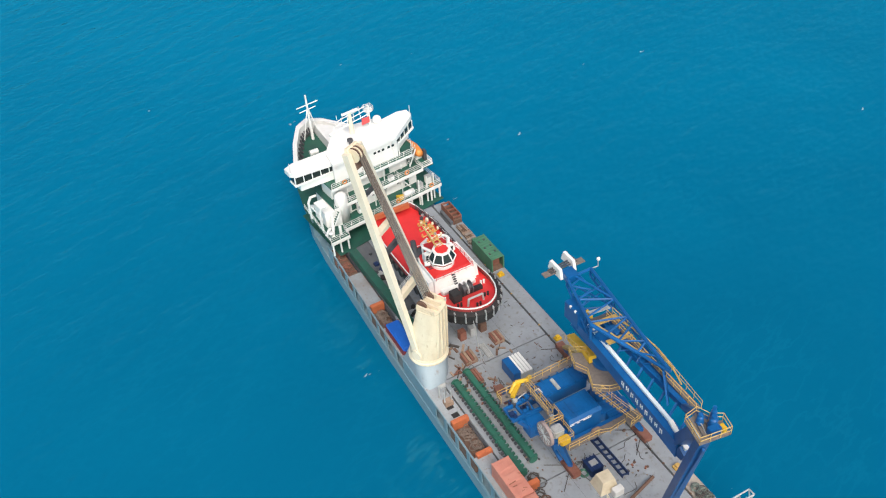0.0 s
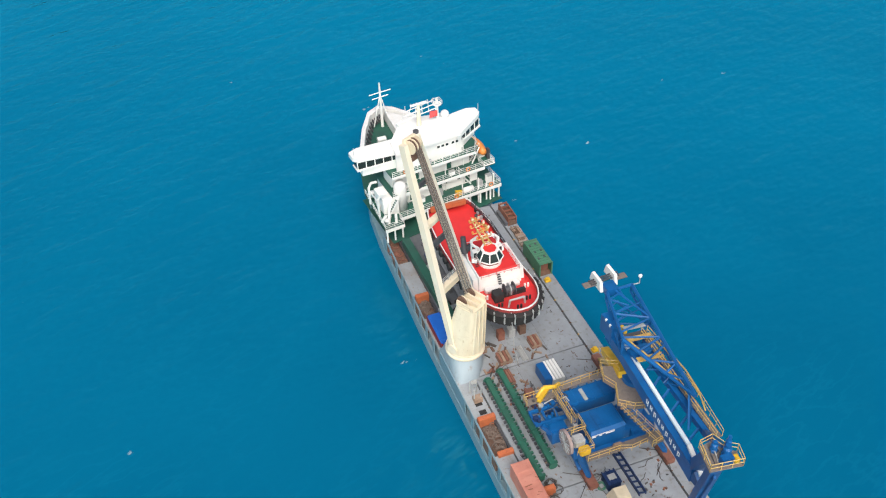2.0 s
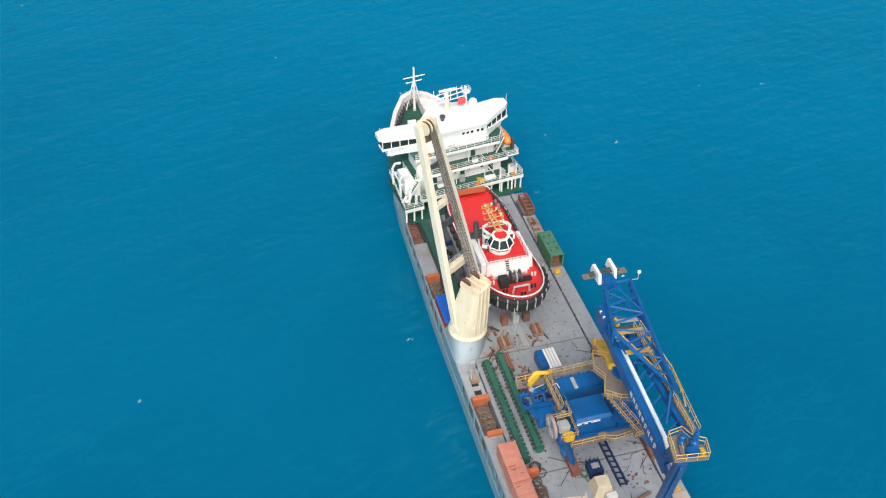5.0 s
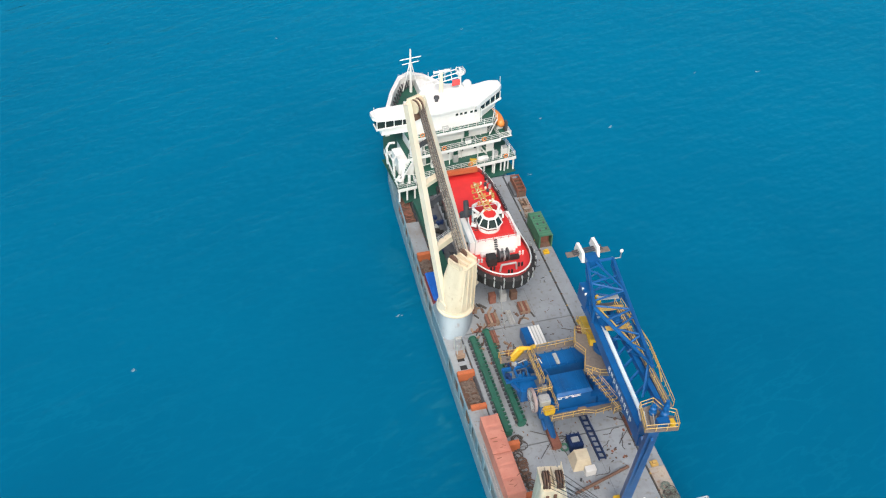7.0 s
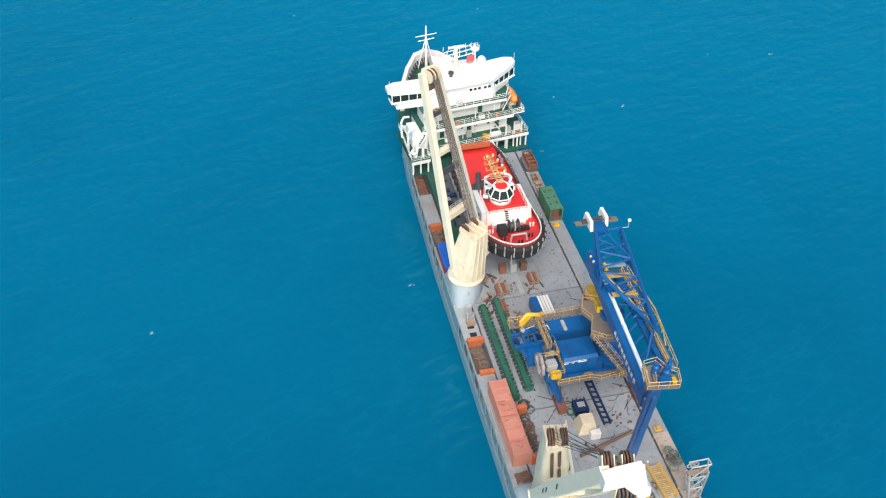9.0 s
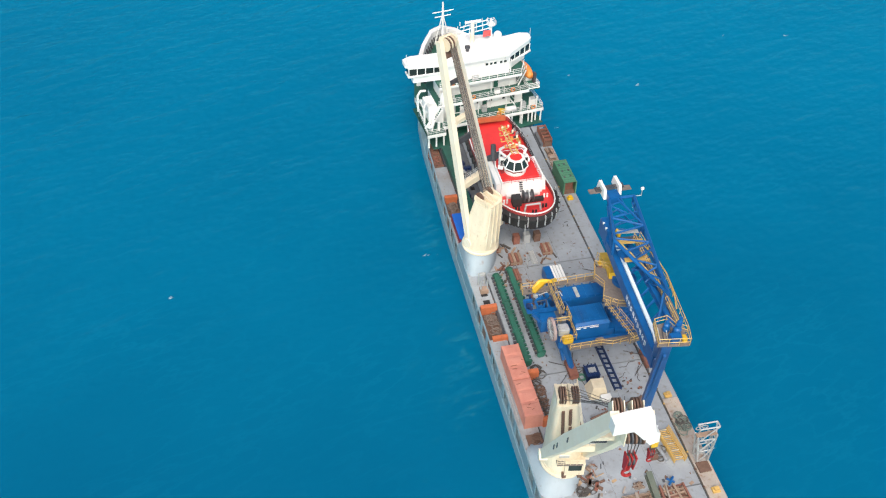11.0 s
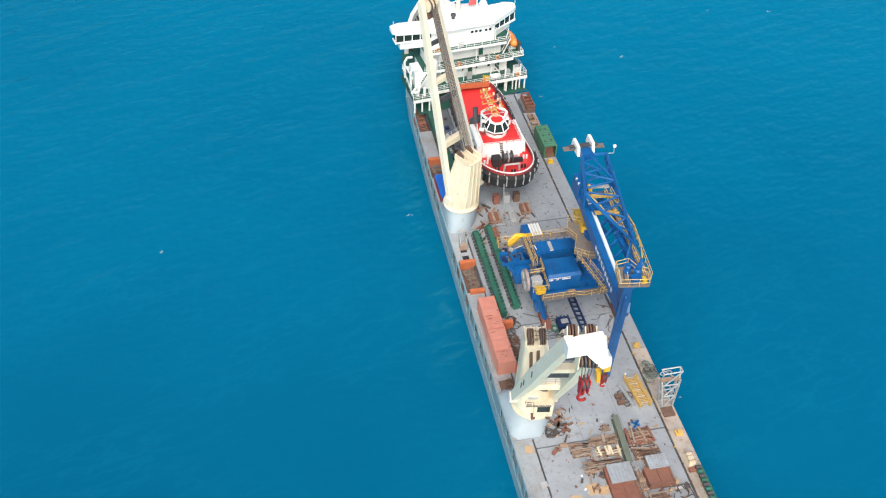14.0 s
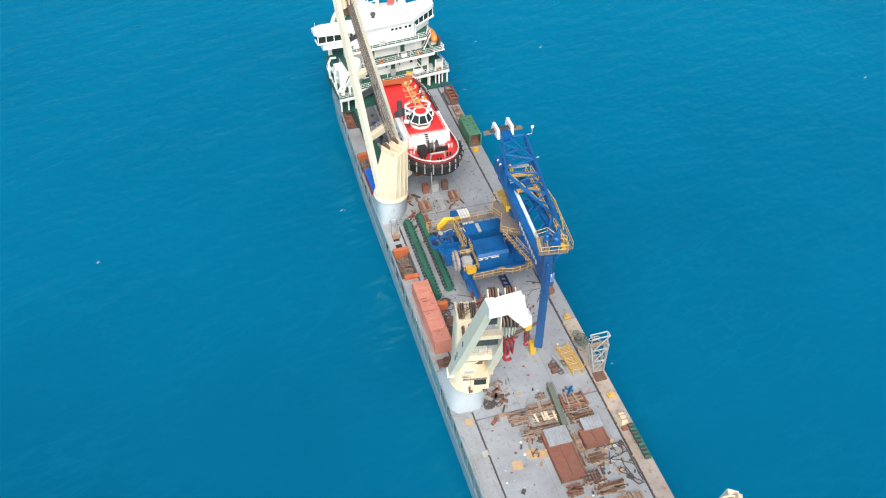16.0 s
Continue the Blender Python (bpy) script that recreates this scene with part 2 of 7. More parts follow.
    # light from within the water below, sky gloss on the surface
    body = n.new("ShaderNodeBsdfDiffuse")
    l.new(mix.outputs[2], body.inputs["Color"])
    gloss = n.new("ShaderNodeBsdfGlossy")
    gloss.inputs["Color"].default_value, gloss.inputs["Roughness"].default_value = (0.22, 0.92, 1.0, 1), 0.15
    l.new(b.outputs[0], gloss.inputs["Normal"])
    fres = n.new("ShaderNodeFresnel")
    fres.inputs["IOR"].default_value = 1.58
    l.new(b.outputs[0], fres.inputs["Normal"])
    sheen = n.new("ShaderNodeMixShader")
    l.new(fres.outputs[0], sheen.inputs[0])
    l.new(body.outputs[0], sheen.inputs[1])
    l.new(gloss.outputs[0], sheen.inputs[2])
    n.remove(p)
    l.new(sheen.outputs[0], n["Material Output"].inputs["Surface"])
    return m


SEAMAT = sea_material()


# ---- building tools ----
def put_box(bm, x0, x1, y0, y1, z0, z1, bevel=0.0, rz=0.0):
    c = Vector(((x0 + x1) / 2, (y0 + y1) / 2, (z0 + z1) / 2))
    g = bmesh.ops.create_cube(bm, size=1, matrix=Matrix.Translation(c) @ Matrix.Rotation(radians(rz), 4, "Z") @ Matrix.Diagonal((abs(x1 - x0), abs(y1 - y0), abs(z1 - z0), 1)))
    if bevel:
        es = {e for v in g["verts"] for e in v.link_edges}
        bmesh.ops.bevel(bm, geom=list(es), offset=bevel, segments=2, affect="EDGES")


def put_tube(bm, p, q, r, seg=8, r2=None):
    p, q = Vector(p), Vector(q)
    d = q - p
    if d.length < 1e-4:
        return
    rot = d.to_track_quat("Z", "Y").to_matrix().to_4x4()
    bmesh.ops.create_cone(bm, cap_ends=True, segments=seg, radius1=r, radius2=r if r2 is None else r2, depth=d.length, matrix=Matrix.Translation((p + q) / 2) @ rot)


def put_beam(bm, p, q, wide, high, wide2=None, high2=None):
    """A box-section beam from p to q; wide is level, high lies in the upright plane; may taper."""
    p, q = Vector(p), Vector(q)
    d = (q - p).normalized()
    side = d.cross(Vector((0, 0, 1)))
    side = side.normalized() if side.length > 1e-3 else Vector((1, 0, 0))
    up = side.cross(d)
    vs = []
    for c, a, b in ((p, wide, high), (q, wide2 or wide, high2 or high)):
        for sx, sz in ((-1, -1), (1, -1), (1, 1), (-1, 1)):
            vs.append(bm.verts.new(c + side * a / 2 * sx + up * b / 2 * sz))
    for f in ((3, 2, 1, 0), (4, 5, 6, 7), (0, 1, 5, 4), (1, 2, 6, 5), (2, 3, 7, 6), (3, 0, 4, 7)):
        bm.faces.new([vs[i] for i in f])


def put_prism(bm, pts, z0, z1, top=None):
    """An upright prism over a plan outline; top: another outline for the upper face."""
    top = top or pts
    lo = [bm.verts.new((x, y, z0)) for x, y in pts]
    hi = [bm.verts.new((x, y, z1)) for x, y in top]
    k = len(pts)
    bm.faces.new(lo[::-1])
    bm.faces.new(hi)
    for i in range(k):
        bm.faces.new((lo[i], lo[(i + 1) % k], hi[(i + 1) % k], hi[i]))


def put_line(bm, pts, r, seg=6):
    for a, b in zip(pts, pts[1:]):
        put_tube(bm, a, b, r, seg)


def put_rail(bm, pts, h=1.05, gap=1.6, r=0.045, lines=3):
    """A guard rail along pts: posts and level bars."""
    for a, b in zip(pts, pts[1:]):
        a, b = Vector(a), Vector(b)
        k = max(1, round((b - a).length / gap))
        for i in range(k + 1):
            c = a.lerp(b, i / k)
            put_tube(bm, c, c + Vector((0, 0, h)), r, 4)
        for j in range(lines):
            z = Vector((0, 0, h * (j + 1) / lines))
            put_tube(bm, a + z, b + z, r, 4)


def put_lathe(bm, c, prof, seg=24):
    """A turned form: prof is (radius, height) pairs upward."""
    rows = [[bm.verts.new((c[0] + r * math.cos(2 * math.pi * i / seg), c[1] + r * math.sin(2 * math.pi * i / seg), c[2] + z)) for i in range(seg)] for r, z in prof]
    for a, b in zip(rows, rows[1:]):
        for i in range(seg):
            bm.faces.new((a[i], a[(i + 1) % seg], b[(i + 1) % seg], b[i]))
    bm.faces.new(rows[0][::-1])
    bm.faces.new(rows[-1])


def put_coil(bm, c, r, turns, tube, z, squash=1.0):
    pts = []
    for i in range(turns * 10):
        a = i * 2 * math.pi / 10
        rr = r * (0.75 + 0.3 * random.random())
        pts.append((c[0] + rr * math.cos(a) + 0.1 * random.uniform(-1, 1), c[1] + rr * math.sin(a) * squash, z + 0.03 * i / 10 + 0.1 * random.random()))
    put_line(bm, pts, tube, 5)


def finish(name, bm, material, smooth=False):
    bmesh.ops.recalc_face_normals(bm, faces=bm.faces)
    me = bpy.data.meshes.new(name)
    bm.to_mesh(me)
    bm.free()
    me.materials.append(material)
    if smooth:
        for f in me.polygons:
            f.use_smooth = True
    return me


BASES = {}


def thing(name, base, label, category, group=""):
    ob = new(name)
    ob.location = base
    ob.empty_display_size = 0.5
    BASES[ob] = Vector(base)
    return tagged(ob, label, category, group)


def part(name, bm, material, parent, label="", smooth=False):
    """Links a bmesh in world places as one mesh under a thing or a part."""
    ob = new(name, finish(name, bm, material, smooth))
    ob.parent = parent
    base = BASES.get(parent, Vector((0, 0, 0)))
    ob.matrix_parent_inverse = Matrix.Translation(-base)
    BASES[ob] = Vector((0, 0, 0))
    if label:
        ob["label"] = label
    return ob


def boxpart(name, dims, material, parent, label="", bevel=0.0):
    bm = bmesh.new()
    put_box(bm, *dims, bevel)
    return part(name, bm, material, parent, label)


def setting(name, bm, material, label, category, smooth=False):
    ob = new(name, finish(name, bm, material, smooth))
    BASES[ob] = Vector((0, 0, 0))
    return tagged(ob, label, category, kind="structure")


def solo(name, bm, material, label, category, group="", smooth=False):
    ob = new(name, finish(name, bm, material, smooth))
    BASES[ob] = Vector((0, 0, 0))
    return tagged(ob, label, category, group)


# ---- sea ----
bm = bmesh.new()
put_box(bm, -2400, 2400, -2400, 2400, SEA - 1, SEA)
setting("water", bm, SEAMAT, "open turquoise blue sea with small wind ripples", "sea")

# ---- hull ----
STB = 12.25


def port(y):
    """The port side of the hull."""
    return -10.2 + 0.6 * min(1, max(0, (y - 32) / 26))


def outline(grow=0.0):
    """The hull's plan, stern to bow and back."""
    right = [(STB, -78), (STB, 58), (STB - 0.9, 66), (STB - 3.0, 73), (5.9, 79), (2.1, 84), (-0.5, 85.6)]
    left = [(-3.0, 84), (-5.7, 79), (-7.6, 73), (-9.0, 66), (port(58), 58), (port(45), 45), (port(32), 32), (port(-5), -78)]
    mid = Vector((0.6, 0))
    return [(mid.x + (x - mid.x) * (1 + grow), y) for x, y in right + left]


bm = bmesh.new()
low = [(x - 0.1 if x < 0 else x * 0.99, y if y < 60 else y - (y - 60) * 0.12) for x, y in outline()]
put_prism(bm, low, SEA - 0.6, 4.8, outline())
hull = setting("ship_hull", bm, HULL, "pale blue-grey steel hull of a cargo ship afloat", "ship hull")

# forecastle block with raised white bulwark
fore = [(STB, 62),  (STB - 0.9, 66), (STB - 3.0, 73), (5.9, 79), (2.1, 84), (-0.5, 85.6), (-3.0, 84), (-5.7, 79), (-7.6, 73), (-9.0, 66), (port(62), 62)]
bm = bmesh.new()
put_prism(bm, fore, 4.8, 10.6)
setting("forecastle", bm, HULL, "raised forecastle of the ship in pale blue-grey steel", "forecastle")

# side plating above the passage: closed to starboard, pierced by openings to port
bm = bmesh.new()
put_box(bm, STB - 0.15, STB, -78, 55, 4.8, 7.99)
setting("starboard_plating", bm, HULL, "pale blue-grey side plating of the hull", "hull side")
bm = bmesh.new()
y = -76.0
cuts = []
while y < 52:
    if not (-14.5 < y < -12 or 16.5 < y < 24):
        cuts.append((y, y + 2.3))
    y += 3.1
last = -78.0
for a, b in cuts + [(55, 55)]:
    put_beam(bm, (port((last + a) / 2) + 0.07, last, 6.39), (port((last + a) / 2) + 0.07, a, 6.39), 0.14, 3.2)
    if b > a:
        xa = port((a + b) / 2) + 0.07
        put_beam(bm, (xa, a, 7.89), (xa, b, 7.89), 0.14, 0.2)
        put_beam(bm, (xa, a, 4.97), (xa, b, 4.97), 0.14, 0.34)
    last = b
setting("port_plating", bm, HULL, "pale blue-grey side plating pierced by a row of openings", "hull side")
bm = bmesh.new()
for a, b in zip((-78, 32, 45), (32, 45, 55)):
    put_tube(bm, (port(a) - 0.03, a, 7.97), (port(b) - 0.03, b, 7.97), 0.09, 6)
    put_tube(bm, (port(a) - 0.02, a, 4.7), (port(b) - 0.02, b, 4.7), 0.08, 6)
setting("port_rubbing_strip", bm, HULL, "pale blue rounded steel edge strip along the hull", "edge strip")
# inner wall of the passage, coloured dark as shade behind the openings
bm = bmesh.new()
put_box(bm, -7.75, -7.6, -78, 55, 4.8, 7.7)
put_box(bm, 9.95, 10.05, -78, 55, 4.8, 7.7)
setting("hatch_coaming", bm, DARK, "hatch coaming walls coloured dark as shade in the side passage", "coaming")

# ---- decks and hatch covers ----
SEAMS = [-78, -60, -41.5, -22.3, -1.8, 19.3, 34.5, 55]
bm = bmesh.new()
put_box(bm, -7.6, 9.95, -78, 55, 7.2, 7.62)
setting("hold_top", bm, DARK, "dark steel under the hatch covers", "deck")
for i, (a, b) in enumerate(zip(SEAMS, SEAMS[1:])):
    x0 = -3.4 if a == 34.5 else -7.42
    th = thing("hatch_cover", (1.2, (a + b) / 2, 7.62), "flat grey-painted steel hatch cover with scuffs and rust", "hatch cover", "hatch covers")
    bm = bmesh.new()
    put_box(bm, x0, 9.8, a + 0.09, b - 0.09, 7.62, 8.0, 0.03)
    part("panel", bm, DECK, th)
    for k in range(7):
        for j in range(2):
            bm = bmesh.new()
            xx, yy = -6.2 + 2.5 * k + random.uniform(-0.5, 0.5), a + (b - a) * (0.12 + 0.76 * j) + random.uniform(-1, 1)
            if xx > x0 + 0.3:
                put_box(bm, xx - 0.07, xx + 0.07, yy - 0.12, yy + 0.12, 8.0, 8.04)
                part("lashing_socket", bm, BROWN, th, "small rusty lashing socket")
    bm = bmesh.new()
    for k in (1, 2):
        xx = x0 + (9.8 - x0) * (k / 3 + 0.03)
        put_box(bm, xx - 0.015, xx + 0.015, a + 0.2, b - 0.2, 8.0, 8.006)
    part("weld_line", bm, HOLD, th, "dark weld lines")
# dark open area beside the tug
bm = bmesh.new()
put_box(bm, -7.4, -3.5, 34.6, 54.8, 7.62, 7.9)
tagged(new("lowered_deck_panel", finish("lowered_deck_panel", bm, HOLD)), "dark grey lowered deck panel beside the tug", "deck panel")

for i, (a, b, mt) in enumerate([(-78, -44, WORN), (-44, -27.5, WORN), (-27.5, -9, WORN), (-9, 16, DECK), (16, 36, DECK), (36, 55, DECK)]):
    bm = bmesh.new()
    put_box(bm, 10.08, STB - 0.02, a + 0.02, b - 0.02, 7.55, 8.0, 0.02)
    setting("starboard_deck", bm, mt, "side deck of worn grey and beige painted steel", "deck")
for a, b in ((-78, -60), (-60, -41.5), (-41.5, -20.7), (-20.7, -11.4), (-11.4, 5.8), (12.4, 25.3), (25.3, 33.0), (38.4, 46.3)):
    bm = bmesh.new()
    put_prism(bm, [(port(a) + 0.03, a + 0.03), (-7.65, a + 0.03), (-7.65, b - 0.03), (port(b) + 0.03, b - 0.03)], 7.72, 8.0)
    setting("port_deck", bm, PORTDK if a > -45 else DECK, "pale grey side deck with rust stains", "deck")
bm = bmesh.new()
for a, b in ((5.8, 12.4), (33.0, 38.4), (46.3, 55)):
    put_prism(bm, [(port(a) + 0.16, a), (-7.76, a), (-7.76, b), (port(b) + 0.16, b)], 4.81, 6.9)
setting("bay_floor", bm, BROWN, "rusty brown floors of the mooring bays", "floor")

for k in range(34):
    y = -41 + 2.6 * k
    bm = bmesh.new()
    put_box(bm, 9.86, 10.12, y - 0.12, y + 0.12, 8.0, 8.1, 0.02)
    solo("hatch_cleat", bm, BROWN if k % 3 else YELLOW, "small steel cleat on the hatch cover edge", "cleat", "hatch cleats")
    bm = bmesh.new()
    put_box(bm, -7.72, -7.5, y - 0.12, y + 0.12, 8.0, 8.08, 0.02)
    if not (5.4 < y < 12.8 or 32.6 < y < 38.8 or y > 45.9):
        solo("hatch_cleat", bm, BROWN, "small steel cleat on the hatch cover edge", "cleat", "hatch cleats")
    else:
        bm.free()
# deck edge rails, low posts and wire on both sides
rl = thing("port_guard_rail", (-10.0, -30, 8.0), "pale steel guard rail along the ship's side", "guard rail")
for k in range(16):
    y = -77 + 4.0 * k
    if -22 < y < -11:
        continue
    bm = bmesh.new()
    put_tube(bm, (-10.0, y, 8.0), (-10.0, y, 9.0), 0.05, 6)
    part("post", bm, GALV, rl)
for y0, y1 in ((-77, -25), (-9, -1)):
    for z in (8.55, 8.97):
        bm = bmesh.new()
        put_tube(bm, (-10.0, y0, z), (-10.0, y1, z), 0.03, 5)
        part("rail_bar", bm, GALV, rl)
# thin fence edge at starboard; black sheets as shaded openings near the first crane
bm = bmesh.new()
for a, b in ((0.4, 1.6), (-1.2, -0.4)):
    put_box(bm, -9.2, -8.2, 14 + a, 14 + b, 8.0, 8.02)
setting("deck_hatchway", bm, BLACK, "flat black sheets painted as the shade of open hatchways", "hatchway")


def orange_bulkhead(y0, x0, x1, z0=7.0):
    th = thing("mooring_rack", ((x0 + x1) / 2, y0, z0), "orange primer-painted steel rack across a mooring bay", "steel rack", "orange racks")
    boxpart("top_plate", (x0, x1, y0 - 0.55, y0 + 0.1, z0 + 1.4, z0 + 1.55), ORANGE, th, bevel=0.04)
    boxpart("front_plate", (x0, x1, y0 - 0.6, y0 - 0.5, z0, z0 + 1.45), ORANGE, th)
    for xx in (x0 + 0.1, x1 - 0.1):
        boxpart("side_post", (xx - 0.1, xx + 0.1, y0 - 0.5, y0 + 0.1, z0, z0 + 1.41), ORANGE, th)


orange_bulkhead(12.2, -9.95, -7.5)
orange_bulkhead(6.0, -9.7, -7.5)
orange_bulkhead(38.0, -9.8, -7.7)
orange_bulkhead(-1.7, -7.3, -5.3, 8.0)
orange_bulkhead(-9.6, -7.0, -5.2, 8.0)


def rope_heap(cx, cy, z, rx, ry, n, material=ROPE):
    """Loose coils thrown on one another."""
    for _ in range(n):
        bm = bmesh.new()
        put_coil(bm, (cx + rx * random.uniform(-1, 1), cy + ry * random.uniform(-1, 1)), random.uniform(0.35, 0.85), 2, random.uniform(0.04, 0.075), z + random.uniform(0, 0.3), random.uniform(0.7, 1.3))
        solo("rope_coil", bm, material, "loose coil of worn mooring rope in a heap", "rope", "rope coils")


for x0, x1, y0, y1 in ((-9.55, -7.6, 6.7, 11.6), (-9.6, -7.7, -13.9, -11.0), (-9.8, -7.9, 33.4, 37.4)):
    bm = bmesh.new()
    put_box(bm, x0, x1, y0, y1, 6.98 if y0 > 0 else 8.0, 7.06 if y0 > 0 else 8.1, 0.02)
    solo("rope_tray", bm, BROWN, "rust-brown tray under coiled mooring ropes", "tray", "rope trays")
rope_heap(-8.6, -12.4, 8.12, 0.4, 0.8, 6, BROWN)
rope_heap(-8.6, 9.2, 7.1, 0.6, 1.9, 16)
rope_heap(-8.9, 35.5, 7.1, 0.6, 1.7, 16)
rope_heap(-6.1, -5.6, 8.05, 0.6, 3.0, 14, CABLE)
rope_heap(-6.0, -6.4, 8.05, 0.6, 2.4, 12, BROWN)
rope_heap(-5.2, -1.4, 8.05, 0.5, 0.9, 7, CABLE)
rope_heap(-8.9, 49.5, 6.95, 0.7, 2.6, 9, REDOX)
rope_heap(-4.6, -20.6, 8.05, 0.9, 1.0, 7, CABLE)

# ---- containers ----
def container(name, x0, x1, y0, y1, z0, z1, side, roof, label, open_end=False, group=""):
    th = thing(name, ((x0 + x1) / 2, (y0 + y1) / 2, z0), label, "container", group)
    t = 0.06
    walls = [("side_wall", x0, x0 + t, y0, y1), ("side_wall", x1 - t, x1, y0, y1), ("end_wall", x0, x1, y1 - t, y1)]
    if not open_end:
        walls.append(("end_wall", x0, x1, y0, y0 + t))
    for nm, a, b, c, d in walls:
        bm = bmesh.new()
        put_box(bm, a, b, c, d, z0, z1)
        length = max(b - a, d - c)
        k = int(length / 0.55)
        for i in range(k):
            f = (i + 0.5) / k * length
            if b - a < 0.1:
                xs = (a - 0.03, a) if a == x0 else (b, b + 0.03)
                put_box(bm, xs[0], xs[1], c + f - 0.13, c + f + 0.13, z0 + 0.15, z1 - 0.15)
            else:
                ys = (c - 0.03, c) if c == y0 else (d, d + 0.03)
                put_box(bm, a + f - 0.13, a + f + 0.13, ys[0], ys[1], z0 + 0.15, z1 - 0.15)
        part(nm, bm, side, th)
    boxpart("floor_panel", (x0 + t, x1 - t, y0 + t, y1 - t, z0, z0 + 0.12), BROWN, th, "rusty container floor")
    rf = boxpart("roof_panel", (x0, x1, y0, y1, z1, z1 + 0.05), roof, th)
    k = int((y1 - y0) / 0.6)
    for i in range(k):
        yy = y0 + (i + 0.5) * (y1 - y0) / k
        boxpart("roof_rib", (x0 + 0.15, x1 - 0.15, yy - 0.14, yy + 0.14, z1 + 0.045, z1 + 0.09), roof, rf)
    for xx in (x0 + 0.07, x1 - 0.07):
        for yy in (y0 + 0.07, y1 - 0.07):
            boxpart("corner_post", (xx - 0.1, xx + 0.1, yy - 0.1, yy + 0.1, z0, z1 + 0.08), side, th)
    return th


gc = container("shipping_container", 10.0, 12.2, 34.9, 41.1, 8.0, 10.45, CONTGREEN, CONTGREEN, "green shipping container with an open rusty end", True)
for xx, yy in ((10.5, 36.4), (11.6, 36.6), (10.6, 38.0), (11.7, 38.2), (10.5, 39.7), (11.5, 39.9)):
    boxpart("roof_lug", (xx - 0.14, xx + 0.14, yy - 0.2, yy + 0.2, 10.5, 10.6), DARK, gc, "dark lug on the roof")
boxpart("inner_wall", (10.2, 12.0, 36.0, 36.1, 8.15, 10.3), REDOX, gc, "rusty inside of the container")
for k, (a, b) in enumerate(((-3.75, 2.3), (-9.95, -3.9))):
    c = container("shipping_container", -9.45, -7.05, a, b, 8.0, 10.5, PINK, PINK, "faded salmon-red shipping container with a dented roof", group="salmon containers")
    for i in range(3):
        y0 = a + 0.35 + i * 1.95
        bm = bmesh.new()
        put_prism(bm, [(-9.35, y0), (-7.15, y0), (-7.15, y0 + 1.6), (-9.35, y0 + 1.6)], 10.58, 10.64, [(-9.1 + random.uniform(0, 0.3), y0 + 0.2), (-7.4, y0 + random.uniform(0.1, 0.4)), (-7.5, y0 + 1.3), (-8.9, y0 + random.uniform(1.1, 1.5))])
        part("roof_bulge", bm, PINK, c)
    for i in range(5):
        bm = bmesh.new()
        xx, yy = random.uniform(-9.2, -7.3), random.uniform(a + 0.4, b - 0.5)
        put_beam(bm, (xx, yy, 10.66), (min(xx + random.uniform(0.3, 1.0), -7.1), yy + random.uniform(-0.3, 0.3), 10.66), random.uniform(0.05, 0.12), 0.04)
        part("rust_scab", bm, RUSTY, c, "rusty scab on the roof")
bc = container("open_top_container", -9.9, -7.75, 25.9, 32.3, 6.95, 9.3, DARKRED, LBLUE, "dark red open-top container under a bright blue tarpaulin")
bm = bmesh.new()
put_prism(bm, [(-9.8, 26.4), (-7.85, 26.4), (-7.85, 32.2), (-9.8, 32.2)], 9.39, 9.5, [(-9.65, 26.6), (-8.05, 26.6), (-8.05, 32.0), (-9.65, 32.0)])
part("tarpaulin", bm, LBLUE, bc, "bright blue tarpaulin")


# ---- green pipes ----
def green_pipe(x, y0, y1):
    th = thing("conveyor_pipe", (x, (y0 + y1) / 2, 8), "long green steel conveyor pipe with flanges and brackets", "pipe", "green pipes")
    bm = bmesh.new()
    put_tube(bm, (x, y0, 8.55), (x, y1, 8.55), 0.42, 14)
    part("barrel", bm, GREEN, th, smooth=False)
    bm = bmesh.new()
    put_box(bm, x - 0.34, x + 0.34, y0 + 0.2, y1 - 0.2, 8.9, 9.02)
    part("top_plate", bm, GREEN, th)
    for yy in (y0, (y0 * 2 + y1) / 3, (y0 + 2 * y1) / 3, y1):
        bm = bmesh.new()
        put_tube(bm, (x, yy - 0.09, 8.55), (x, yy + 0.09, 8.55), 0.6, 14)
        part("flange", bm, GREEN, th)
    k = int((y1 - y0) / 0.72)
    for i in range(k):
        yy = y0 + 0.4 + i * (y1 - y0 - 0.8) / (k - 1)
        for s in (-1, 1):
            boxpart("bracket", (x + s * 0.62 - 0.16, x + s * 0.62 + 0.16, yy - 0.16, yy + 0.16, 8.42, 8.72), DARK if s < 0 else GREEN, th)
    for yy in (y0 + 1, (y0 + y1) / 2, y1 - 1):
        boxpart("saddle", (x - 0.6, x + 0.6, yy - 0.2, yy + 0.2, 8.0, 8.25), WOOD, th)


green_pipe(-6.15, 0.2, 17.8)
green_pipe(-3.85, 1.4, 18.7)


# ---- deckhouse with bridge ----
house = thing("deckhouse", (0.6, 60, 8), "white ship's deckhouse with bridge wings and green decks", "deckhouse")


def slab(name, pts, z0, z1, material, label=""):
    bm = bmesh.new()
    put_prism(bm, pts, z0, z1)
    return part(name, bm, material, house, label)


def railing(name, pts, material=WHITE, h=1.05):
    bm = bmesh.new()
    put_rail(bm, pts, h, 1.5, 0.04)
    return part(name, bm, material, house)


